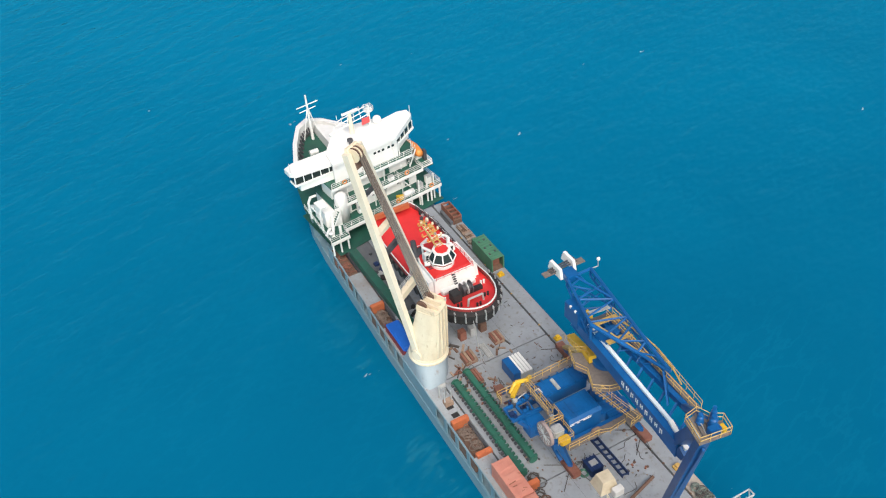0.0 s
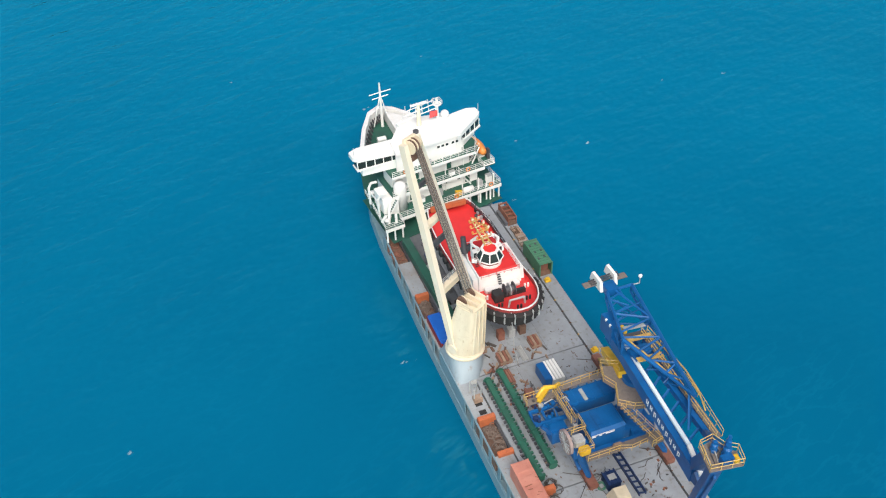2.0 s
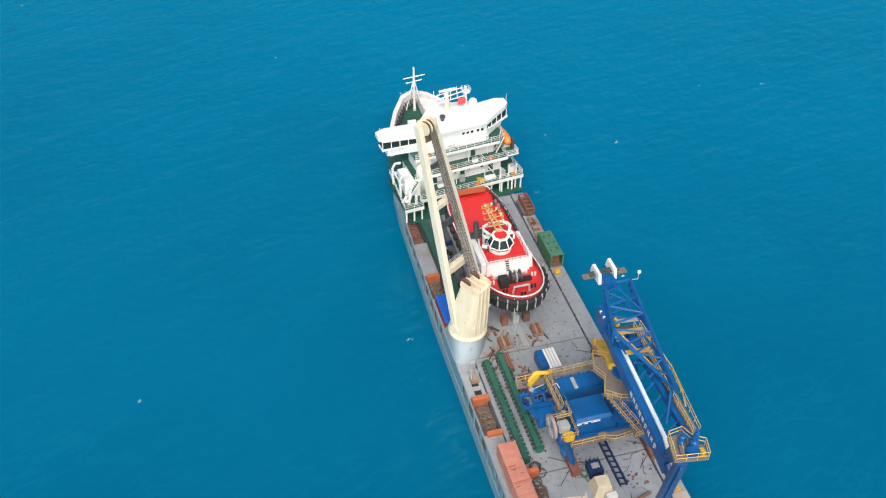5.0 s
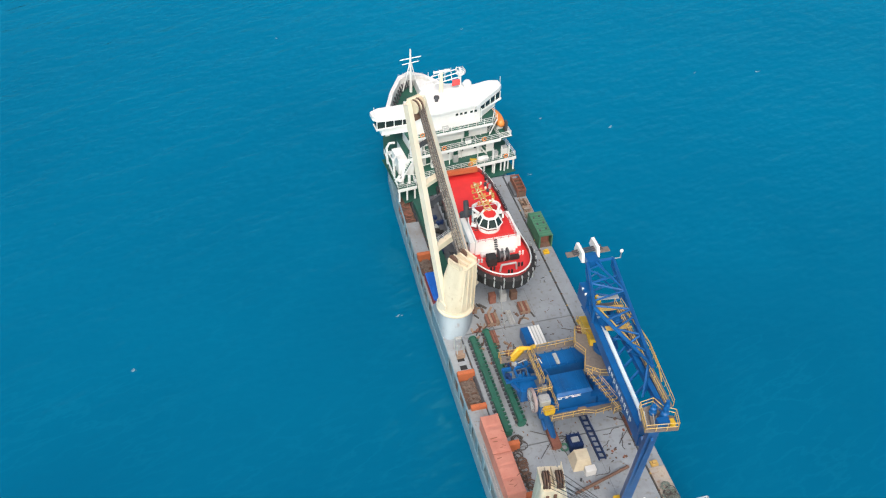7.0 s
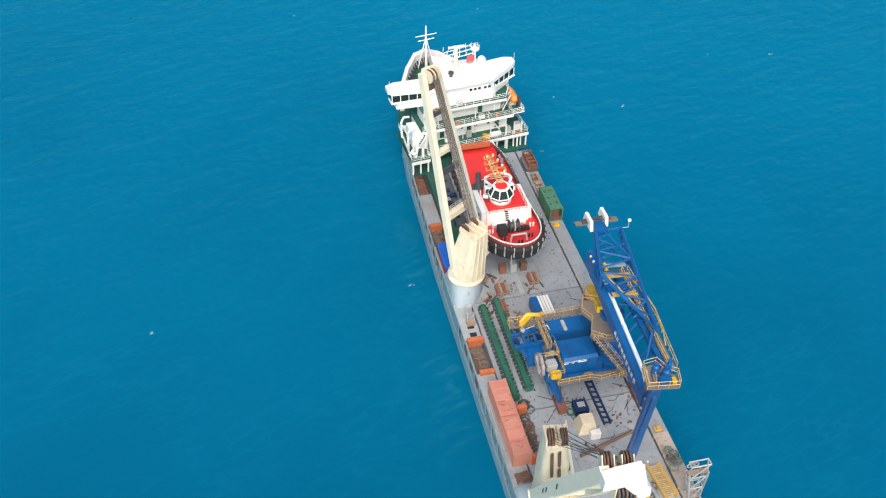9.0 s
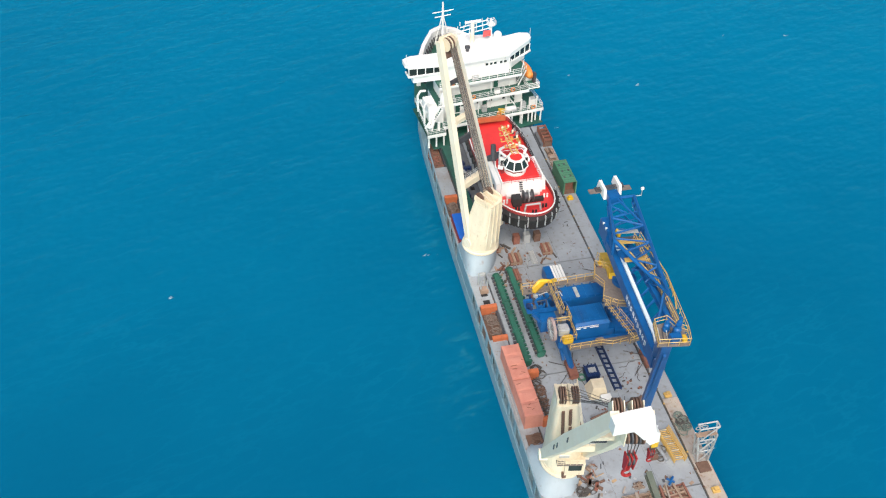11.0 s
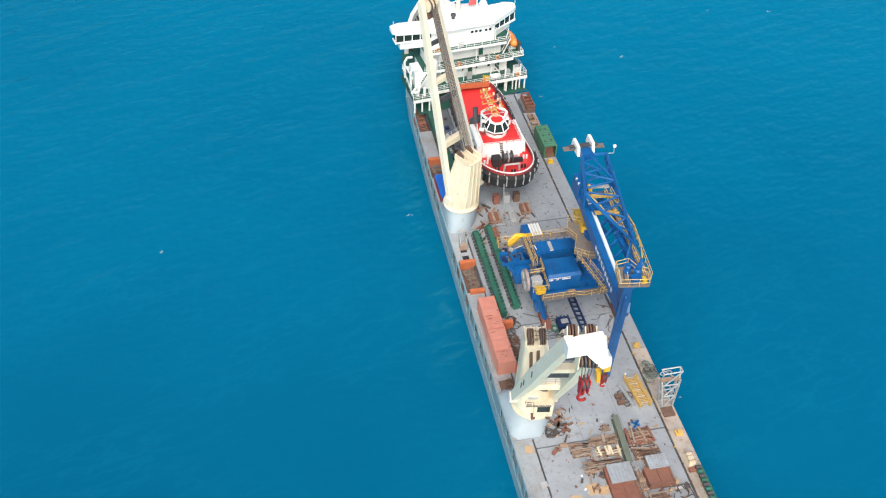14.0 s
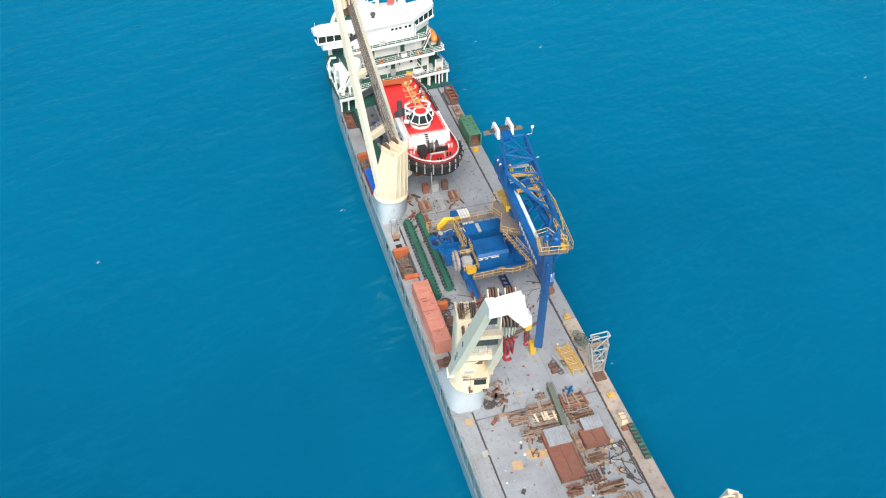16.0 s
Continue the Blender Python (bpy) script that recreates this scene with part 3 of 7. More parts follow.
def portholes(y, xs, z, size=0.45, high=0.5):
    for x in xs:
        f = boxpart("window", (x - size / 2, x + size / 2, y - 0.06, y + 0.02, z - high / 2, z + high / 2), WHITE, house)
        g = bmesh.new()
        put_box(g, x - size / 2 + 0.06, x + size / 2 - 0.06, y - 0.08, y - 0.05, z - high / 2 + 0.06, z + high / 2 - 0.06)
        part("pane", g, GLASS, f, "dark window pane")


# lower level: recess with posts, green floor
slab("main_deck", [(port(53), 52.6), (STB - 0.1, 54.5), (STB - 0.1, 70), (-9.6, 66)], 8.0, 8.06, GREENDK, "green painted deck")
slab("lower_wall", [(-7.6, 57.2), (9.4, 57.2), (9.4, 68), (-7.6, 68)], 8.06, 10.6, GREENDK, "green painted wall under the deck")
slab("first_deck", [(-10.7, 53.2), (-7.4, 53.2), (-7.2, 54.9), (12.2, 55.2), (12.2, 60), (11.4, 66), (9.4, 70), (-8.0, 70), (-9.8, 64)], 10.6, 10.85, GREENDK, "green painted deck")
slab("deck_fascia", [(-7.3, 54.75), (12.25, 55.0), (12.25, 55.18), (-7.3, 54.93)], 10.35, 10.9, WHITE)
slab("port_fascia", [(-10.75, 53.0), (-7.3, 53.0), (-7.3, 53.2), (-10.75, 53.2)], 10.35, 10.9, WHITE)
railing("railing", [(-9.7, 64, 10.85), (-10.65, 53.3, 10.85), (-7.3, 53.3, 10.85), (-7.3, 55.0, 10.85), (12.1, 55.2, 10.85), (12.1, 62, 10.85)])
for x in (-10.4, -9.0, -7.6, 6.2, 8.2, 10.2, 11.9):
    bm = bmesh.new()
    yy = 53.4 if x < -7 else 55.3
    put_tube(bm, (x, yy, 8.05), (x, yy, 10.6), 0.16, 8)
    part("pillar", bm, WHITE, house)
slab("second_wall", [(-7.2, 58.2), (9.2, 58.2), (9.2, 67), (-3, 67), (-7.2, 64)], 10.85, 14.0, WHITE)
slab("second_deck", [(-7.6, 56.6), (9.8, 56.8), (9.8, 67), (-3, 67), (-7.6, 64)], 14.0, 14.2, GREENDK, "green painted deck")
slab("second_fascia", [(-7.65, 56.45), (9.85, 56.65), (9.85, 56.8), (-7.65, 56.6)], 13.75, 14.3, WHITE)
railing("railing", [(-7.5, 56.7, 14.2), (9.7, 56.9, 14.2), (9.7, 62, 14.2)])
portholes(58.2, (-5, -2.5, 0.5, 3, 5.5), 12.5, 0.6, 0.6)
slab("third_wall", [(-6.6, 59.2), (8.2, 59.2), (8.2, 66), (-1.8, 66), (-6.6, 62.5)], 14.2, 17.0, WHITE)
slab("bridge_deck", [(-7.0, 57.8), (8.6, 57.8), (10.2, 60.4), (9.8, 66.5), (-1.5, 66.5), (-7.0, 62.5)], 17.0, 17.2, GREENDK, "green painted deck")
slab("bridge_fascia", [(-7.05, 57.65), (8.65, 57.65), (8.65, 57.8), (-7.05, 57.8)], 16.8, 17.25, WHITE)
railing("railing", [(-6.9, 57.8, 17.2), (8.6, 57.9, 17.2), (10.1, 60.5, 17.2), (9.9, 62, 17.2)])
# wheelhouse and wings
slab("wheelhouse", [(-5.6, 58.9), (6.6, 58.9), (7.0, 62), (7.0, 65.4), (-1.5, 65.4), (-4.6, 61.8)], 17.2, 20.9, WHITE)
for s, (xr, xt, ya, yb, sw) in ((-1, (-4.3, -12.3, 59.7, 62.6, 0.0)), (1, (5.6, 12.3, 58.6, 64.4, 3.0))):
    slab("wing_apron", [(xr, ya + 0.2), (xt - s * 1.3, ya + 0.9 + sw), (xt - s * 1.3, yb - 0.5), (xr, yb)][::s], 17.3, 18.9, WHITE)
    slab("wing_glass", [(xr, ya + 0.35), (xt - s * 0.45, ya + 0.75 + sw), (xt - s * 0.45, yb - 0.6), (xr, yb - 0.2)][::s], 18.9, 20.3, GLASS, "dark wheelhouse windows")
    for k in range(6):
        f = k / 5
        x, yy = xr + (xt - s * 0.5 - xr) * f, ya + 0.3 + (0.42 + sw) * f
        boxpart("mullion", (x - 0.07, x + 0.07, yy - 0.06, yy + 0.1, 18.85, 20.35), WHITE, house)
    slab("wing_sill", [(xr, ya + 0.1), (xt - s * 0.3, ya + 0.5 + sw), (xt - s * 0.3, yb - 0.4), (xr, yb)][::s], 18.7, 18.95, WHITE)
    slab("wing_roof", [(xr, ya - 0.4), (xt - s * 0.7, ya + 0.7 + sw), (xt, ya + 1.5 + sw), (xt, yb + 0.2), (xt - s * 1.6, yb + 0.8), (xr, yb + 0.3)][::s], 20.3, 21.1, WHITE)
    bm = bmesh.new()
    put_tube(bm, (xt - s * 0.3, (ya + yb + sw) / 2, 21.1), (xt - s * 0.3, (ya + yb + sw) / 2, 22.9), 0.05, 5)
    part("whip_aerial", bm, WHITE, house)
# stairs, lockers, pipes and fittings on the after face
for x0, x1, y, z0, z1 in ((-6.6, -4.4, 57.3, 10.85, 14.2), (7.6, 5.2, 57.6, 10.85, 14.2), (8.4, 9.8, 58.6, 14.2, 17.2), (-9.6, -7.4, 55.2, 10.85, 14.4)):
    for dy in (0.0, 0.75):
        bm = bmesh.new()
        put_beam(bm, (x0, y + dy, z0), (x1, y + dy, z1), 0.08, 0.24)
        part("stair_string", bm, WHITE, house)
        bm = bmesh.new()
        put_line(bm, [(x0, y + dy, z0), (x0, y + dy, z0 + 1.0), (x1, y + dy, z1 + 1.0), (x1, y + dy, z1)], 0.035, 4)
        part("stair_rail", bm, WHITE, house)
    for k in range(10):
        f = (k + 0.5) / 10
        x, z = x0 + (x1 - x0) * f, z0 + (z1 - z0) * f
        boxpart("stair_tread", (x - 0.12, x + 0.12, y + 0.04, y + 0.71, z - 0.02, z + 0.02), GREENDK, house)
for x, y, z in ((-3.4, 58.05, 12.2), (1.8, 58.05, 12.2), (7.2, 58.05, 12.2), (-2.0, 59.05, 15.4), (4.2, 59.05, 15.4), (-1.2, 57.05, 9.4), (3.4, 57.05, 9.4)):
    dr = boxpart("door", (x - 0.42, x + 0.42, y, y + 0.12, z - 1.0, z + 1.0), GREENDK, house, "dark green steel door", 0.03)
    boxpart("door_handle", (x + 0.26, x + 0.32, y - 0.05, y, z - 0.1, z + 0.1), GALV, dr)
for x, y, z in ((-1.0, 56.6, 14.9), (6.6, 56.75, 14.9), (3.4, 55.0, 11.5), (-4.6, 57.7, 17.8), (10.2, 55.1, 11.5)):
    bm = bmesh.new()
    put_line(bm, [(x + 0.36 * math.cos(a), y - 0.08, z + 0.36 * math.sin(a)) for a in [math.pi * k / 6 for k in range(13)]], 0.09, 6)
    part("lifebuoy", bm, ORLIFE, house, "orange lifebuoy on the railing")
for x0, x1, y0, z0, wd, hh, mt in ((-3.2, -1.6, 56.9, 10.85, 0.7, 0.9, WHITE), (1.0, 1.9, 57.0, 10.85, 0.6, 1.2, GALV), (3.4, 4.4, 57.2, 14.2, 0.6, 0.8, WHITE), (-6.0, -5.2, 57.6, 14.2, 0.7, 1.4, WHITE), (8.2, 9.1, 55.9, 10.85, 0.8, 1.1, GALV), (-0.6, 0.5, 58.2, 17.2, 0.5, 0.7, GALV), (10.2, 11.2, 56.4, 10.85, 0.9, 1.3, WHITE)):
    bx = boxpart("deck_locker", (x0, x1, y0, y0 + wd, z0, z0 + hh), mt, house, "small steel deck locker", 0.04)
    boxpart("locker_lid", (x0 - 0.03, x1 + 0.03, y0 - 0.03, y0 + wd + 0.03, z0 + hh, z0 + hh + 0.06), GALV, bx)
for x, y, z0, z1 in ((-4.2, 58.0, 10.9, 16.8), (-1.4, 59.0, 14.2, 20.6), (2.9, 58.0, 10.9, 16.8), (6.9, 59.0, 14.2, 19.8), (0.2, 57.0, 8.1, 13.7), (5.6, 57.0, 8.1, 13.7)):
    bm = bmesh.new()
    put_tube(bm, (x, y, z0), (x, y, z1), 0.09, 6)
    part("downpipe", bm, WHITE, house)
# dark strips stand in for the shade under each deck edge
for x0, x1, y, z in ((-7.0, 9.0, 57.9, 13.3), (-6.4, 8.0, 58.9, 16.4), (-7.2, 9.2, 56.9, 10.1)):
    bm = bmesh.new()
    put_beam(bm, (x0, y, z), (x1, y, z), 0.22, 0.3)
    part("cable_tray", bm, DARK, house, "dark strip painted as shade under the deck edge")
# gear on the port wing of the first deck
for x, y, z, r, h in ((-9.8, 54.6, 10.85, 0.35, 1.0), (-9.4, 58.8, 10.85, 0.3, 1.4), (-8.6, 56.0, 10.85, 0.28, 1.7), (-9.0, 62.6, 10.85, 0.4, 1.2)):
    bm = bmesh.new()
    put_lathe(bm, (x, y, z), [(r * 0.7, 0), (r * 0.7, h * 0.6), (r * 1.25, h * 0.65), (r * 1.25, h * 0.9), (r * 0.5, h)], 12)
    part("mushroom_vent", bm, WHITE, house, "white mushroom ventilator", True)
slab("wheelhouse_roof", [(-5.9, 58.2), (6.4, 58.4), (7.4, 61.5), (7.2, 65.4), (1.0, 66.6), (-2.0, 65.6), (-5.2, 61.8)], 20.9, 21.4, WHITE)
portholes(58.9, (2.2, 3.0, 3.8, 4.9, 5.7), 19.7, 0.6, 0.55)
# casing, lockers and davits to port
bm = bmesh.new()
put_lathe(bm, (-5.9, 57.4, 10.85), [(1.1, 0), (1.1, 4.6), (0.9, 5.2), (0.3, 5.5)], 18)
part("vent_casing", bm, WHITE, house, smooth=True)
slab("port_casing", [(-9.2, 57.2), (-6.8, 56.2), (-6.8, 61), (-9.2, 61)], 10.85, 13.8, WHITE)
bm = bmesh.new()
for yy in (57.2, 61.0):
    put_line(bm, [(-10.0, yy, 10.85), (-10.1, yy, 14.2), (-9.6, yy, 15.1), (-8.6, yy, 15.0)], 0.22, 6)
put_tube(bm, (-10.0, 57.2, 13.6), (-10.0, 61.0, 13.6), 0.12, 6)
part("davit", bm, WHITE, house, "white boat davit frame")
bm = bmesh.new()
for a, b in (((-10.4, 55.4, 10.9), (-9.6, 55.4, 12.0)), ((-9.6, 54.4, 10.9), (-8.3, 56.5, 13.4)), ((-8.3, 54.2, 10.9), (-8.3, 54.2, 12.6))):
    put_tube(bm, a, b, 0.25, 8)
part("vent_pipe", bm, WHITE, house)
# stairs and tanks to starboard
for x in (8.0, 9.6, 11.0):
    bm = bmesh.new()
    put_tube(bm, (x, 55.6, 8.05), (x, 55.6, 13.2), 0.15, 8)
    part("pillar", bm, WHITE, house)
bm = bmesh.new()
put_tube(bm, (5.0, 55.6, 11.6), (6.9, 55.6, 11.6), 0.5, 12)
part("life_raft", bm, WHITE, house, "white life raft canister", True)
bm = bmesh.new()
put_line(bm, [(9.9, 57, 14.2), (12.0, 57, 14.2), (12.0, 62, 14.2)], 0.1)
put_rail(bm, [(9.9, 57, 14.2), (11.9, 57, 14.2), (11.9, 64, 14.2)], 1.0, 1.4, 0.05)
part("railing", bm, WHITE, house)
slab("side_platform", [(9.8, 56.9), (12.0, 56.9), (12.0, 64), (9.8, 64)], 13.95, 14.15, GREENDK)
# masts
mast = thing("radar_mast", (1.2, 65.0, 21.4), "cream radar mast with crossed yards and scanners", "mast")
bm = bmesh.new()
put_tube(bm, (1.2, 64.0, 21.4), (1.2, 64.0, 25.4), 0.42, 10, 0.28)
part("pole", bm, CREAM, mast)
for z, a, b in ((23.4, -1.9, 4.4), (24.3, -1.6, 4.2), (25.1, -1.2, 4.0)):
    bm = bmesh.new()
    put_tube(bm, (a, 64.0, z - 0.35), (b, 64.0, z + 0.35), 0.09, 6)
    for k in range(6):
        x = a + (b - a) * k / 5
        put_tube(bm, (x, 64.0, z), (x, 64.0, z + 0.8), 0.06, 5)
    part("yard", bm, WHITE, mast)
boxpart("scanner", (-0.3, 2.7, 63.7, 64.0, 25.5, 25.8), WHITE, mast)
sm = thing("signal_mast", (4.9, 64.6, 21.4), "white signal mast with platform, dome and small red flag", "mast")
bm = bmesh.new()
put_tube(bm, (4.9, 64.4, 21.4), (4.9, 64.4, 25.2), 0.22, 8)
part("pole", bm, WHITE, sm)
bm = bmesh.new()
put_tube(bm, (4.9, 64.4, 24.2), (4.9, 64.4, 24.35), 0.8, 12)
put_rail(bm, [(4.2, 63.8, 24.35), (5.6, 63.8, 24.35), (5.6, 65, 24.35), (4.2, 65, 24.35), (4.2, 63.8, 24.35)], 0.7, 0.9, 0.04, 2)
part("platform", bm, WHITE, sm)
bm = bmesh.new()
bmesh.ops.create_uvsphere(bm, u_segments=16, v_segments=10, radius=0.75, matrix=Matrix.Translation((6.1, 64.0, 22.1)))
part("radome", bm, WHITE, sm, "white radome", True)
bm = bmesh.new()
put_prism(bm, [(3.2, 63.9), (4.7, 63.9), (4.7, 64.0), (3.2, 64.0)], 22.2, 23.3, [(3.4, 64.1), (4.7, 63.9), (4.7, 64.0), (3.4, 64.2)])
part("flag", bm, CORAL, sm, "small red flag")
# loose roof gear
bm = bmesh.new()
put_beam(bm, (3.6, 55.5, 11.5), (4.8, 55.5, 11.5), 0.9, 1.0, 0.4, 0.6)
solo("yellow_winch", bm, BRIGHTY, "bright yellow winch at the deckhouse deck edge", "winch")
bm = bmesh.new()
put_lathe(bm, (-0.6, 61.5, 21.4), [(0.3, 0), (0.3, 0.5), (0.5, 0.6), (0.5, 0.95), (0.2, 1.05)], 10)
solo("searchlight", bm, DARK, "dark searchlight on the bridge roof", "searchlight")
bm = bmesh.new()
put_beam(bm, (-2.2, 65.4, 21.6), (0.6, 66.4, 21.7), 0.7, 0.5)
solo("roof_beam", bm, WHITE, "white beam resting on the front edge of the bridge roof", "beam")

# lifeboat
lb = thing("lifeboat", (10.9, 61.5, 14.2), "orange enclosed lifeboat on its cradle", "lifeboat")
bm = bmesh.new()
rows = []
for i in range(9):
    f = i / 8
    r = 0.95 * math.sin(math.pi * (0.12 + 0.76 * f)) ** 0.6
    rows.append([bm.verts.new((10.95 + r * math.cos(a), 58.9 + 5.0 * f, 15.5 + 1.05 * r * math.sin(a))) for a in [2 * math.pi * k / 12 for k in range(12)]])
for a, b in zip(rows, rows[1:]):
    for k in range(12):
        bm.faces.new((a[k], a[(k + 1) % 12], b[(k + 1) % 12], b[k]))
bm.faces.new(rows[0])
bm.faces.new(rows[-1])
part("hull_shell", bm, ORLIFE, lb, smooth=True)
boxpart("cradle", (10.4, 11.5, 59.6, 63.2, 14.15, 14.8), WHITE, lb)
boxpart("dark_davit", (11.4, 11.9, 58.4, 59.3, 14.15, 16.2), DARK, lb, bevel=0.1)

# the deckhouse and all on it stand slightly askew to the hatches
PIVOT, SKEW = Vector((0.6, 60, 0)), Matrix.Rotation(radians(6.5), 4, "Z")
for ob in list(scene.objects):
    if ob.parent is None and ob.name.split(".")[0] in ("deckhouse", "radar_mast", "signal_mast", "searchlight", "roof_beam", "lifeboat", "yellow_winch"):
        ob.matrix_basis = Matrix.Translation(PIVOT) @ SKEW @ Matrix.Translation(-PIVOT) @ Matrix.Translation(ob.location)

# ---- bow ----
bow = [(10.6, 68), (9.0, 73), (5.8, 79), (2.1, 84), (-0.5, 85.6), (-3.0, 84), (-5.6, 79), (-7.8, 73), (-8.8, 68)]
bm = bmesh.new()
inner = [(0.2 + (x - 0.2) * 0.91, 68 + (y - 68) * 0.93) for x, y in bow]
for i in range(len(bow) - 1):
    put_prism(bm, [bow[i], bow[i + 1], inner[i + 1], inner[i]], 10.6, 13.2)
setting("bow_bulwark", bm, WHITE, "white bulwark round the bow", "bulwark")
bm = bmesh.new()
put_prism(bm, inner, 10.6, 10.75)
setting("bow_deck", bm, GREENDK, "green painted bow deck", "deck")
bm = bmesh.new()
for i in range(len(inner) - 1):
    for k in range(4):
        f = (k + 0.5) / 4
        x, yy = inner[i][0] * (1 - f) + inner[i + 1][0] * f, inner[i][1] * (1 - f) + inner[i + 1][1] * f
        put_beam(bm, (x, yy, 12.0), (0.2 + (x - 0.2) * 0.88, 68 + (yy - 68) * 0.95, 11.0), 0.2, 0.4)
setting("bulwark_stay", bm, DARK, "dark steel stays inside the bow bulwark", "stays")
bm = bmesh.new()
put_prism(bm, [(0.3, 69.5), (9.4, 69.5), (8.0, 73.2), (5.0, 79), (1.6, 82.6), (0.2, 83.6)], 10.75, 12.9, [(0.3, 69.5), (9.2, 69.5), (7.8, 73.2), (4.8, 78.9), (1.5, 82.4), (0.2, 83.3)])
setting("forecastle_house", bm, WHITE, "white steel house over half of the bow deck", "deckhouse")
fm = thing("foremast", (-0.8, 81.9, 10.75), "white lattice foremast with a crossarm on the bow", "mast")
bm = bmesh.new()
put_tube(bm, (-0.8, 81.9, 10.75), (-0.8, 81.9, 20.2), 0.3, 10, 0.16)
part("pole", bm, WHITE, fm)
for s in (-1, 1):
    bm = bmesh.new()
    put_tube(bm, (-0.8 + 1.6 * s, 82.2, 10.75), (-0.8, 81.9, 17.8), 0.11, 6)
    part("stay_leg", bm, WHITE, fm)
for z, hw in ((18.2, 2.1), (17.2, 1.6)):
    bm = bmesh.new()
    put_tube(bm, (-0.8 - hw, 81.9, z - 0.2), (-0.8 + hw, 81.9, z + 0.2), 0.1, 6)
    part("crossarm", bm, WHITE, fm)
for x, y in ((-2.6, 76.8), (-1.5, 73.6), (-4.6, 72.4)):
    th = thing("mooring_winch", (x, y, 10.75), "white mooring winch on the green bow deck", "winch", "bow winches")
    bm = bmesh.new()
    put_tube(bm, (x - 0.8, y, 11.5), (x + 0.8, y, 11.5), 0.5, 12)
    part("drum", bm, WHITE, th)
    boxpart("bed", (x - 1.0, x + 1.0, y - 0.5, y + 0.5, 10.75, 11.1), GREEN, th)


# ---- deck cranes ----
def along_(a, b):
    return (b - a).normalized()


def deck_crane(c, rz, top, piv, span, head, label, hooked):
    """Pedestal, slewing tower, two-legged jib raised to head, ropes and sheaves."""
    cx, cy = c
    th = thing("deck_crane", (cx, cy, 8), label, "deck crane", "ship's deck cranes")
    u = Vector((head[0] - cx, head[1] - cy, 0)).normalized()
    v = Vector((u.y, -u.x, 0))
    head, top, piv = Vector(head), Vector(top), Vector(piv)
    shift = rz - 13.1
    base = Vector((cx, cy, 0))
    seg = 28
    # flared pedestal growing out of the ship's side
    bm = bmesh.new()
    rows = []
    for z, f in ((7.7, 0.0), (8.05, 0.04), (7.7 + (rz - 7.7) * 0.35, 0.3), (7.7 + (rz - 7.7) * 0.7, 0.66), (rz - 0.3, 0.93), (rz, 1.0)):
        row = []
        for i in range(seg):
            a = 2 * math.pi * i / seg
            ca, sa = math.cos(a), math.sin(a)
            k = max(abs(ca), abs(sa))
            sx = (cx - port(cy) - 0.02) if ca < 0 else 2.56
            sq = Vector((ca / k * sx, sa / k * 4.2, 0)) if ca < 0 else Vector((ca * 2.56, sa * (2.56 + 1.64 * (1 - ca)), 0))
            ro = Vector((ca * 2.55, sa * 2.55, 0))
            p = sq.lerp(ro, f)
            row.append(bm.verts.new((cx + p.x, cy + p.y, z)))
        rows.append(row)
    for a, b in zip(rows, rows[1:]):
        for i in range(seg):
            bm.faces.new((a[i], a[(i + 1) % seg], b[(i + 1) % seg], b[i]))
    bm.faces.new(rows[-1])
    part("pedestal", bm, PEDEST, th, "pale blue-grey flared pedestal", True)
    bm = bmesh.new()
    put_lathe(bm, (cx, cy, rz), [(2.85, 0), (2.85, 0.25), (2.7, 0.5), (2.7, 0.7)], 32)
    part("slewing_ring", bm, CREAM, th)
    # tower: round foot, boxy leaning head
    bm = bmesh.new()
    rows = []
    for j in range(7):
        f = j / 6
        z = rz + 0.6 + (top.z - rz - 0.6) * f
        row = []
        for i in range(seg):
            a = 2 * math.pi * i / seg
            ca, sa = math.cos(a), math.sin(a)
            e = 1 - 0.55 * min(1, f * 1.6)
            px = math.copysign(abs(ca) ** e, ca) * (2.62 - (1.35 if hooked else 0.9) * f)
            py = math.copysign(abs(sa) ** e, sa) * (2.62 - 1.0 * f)
            p = base + v * px + u * py + Vector(((top.x - cx) * f, (top.y - cy) * f, z))
            row.append(bm.verts.new(p))
        rows.append(row)
    for a, b in zip(rows, rows[1:]):
        for i in range(seg):
            bm.faces.new((a[i], a[(i + 1) % seg], b[(i + 1) % seg], b[i]))
    bm.faces.new(rows[0][::-1])
    bm.faces.new(rows[-1])
    part("tower", bm, CREAM, th)
    for k in range(4):
        bm = bmesh.new()
        px = -1.15 + 0.76 * k - (0 if hooked else 0.05)
        foot = base + v * px * 1.2 - u * (2.62 * math.sqrt(max(0.05, 1 - (px / 2.75) ** 2)) + 0.03) + Vector((0, 0, rz + 1.1))
        end = top + v * px * (0.75 if hooked else 1) - u * 1.66 - Vector((0, 0, 0.2))
        put_beam(bm, foot, end, 0.12, 0.22)
        part("stiffener", bm, CREAM, th)
    tt = top.copy()
    hw = 1.15 if hooked else 1.5
    for s in (-1, -0.3, 0.3, 1):
        bm = bmesh.new()
        put_beam(bm, tt + v * hw * s - u * 1.2 + Vector((0, 0, 0.2)), tt + v * hw * s + u * 1.4 + Vector((0, 0, 0.5)), 0.25, 0.7, 0.25, 1.0 if hooked else 0.8)
        part("cheek_plate", bm, CREAM, th)
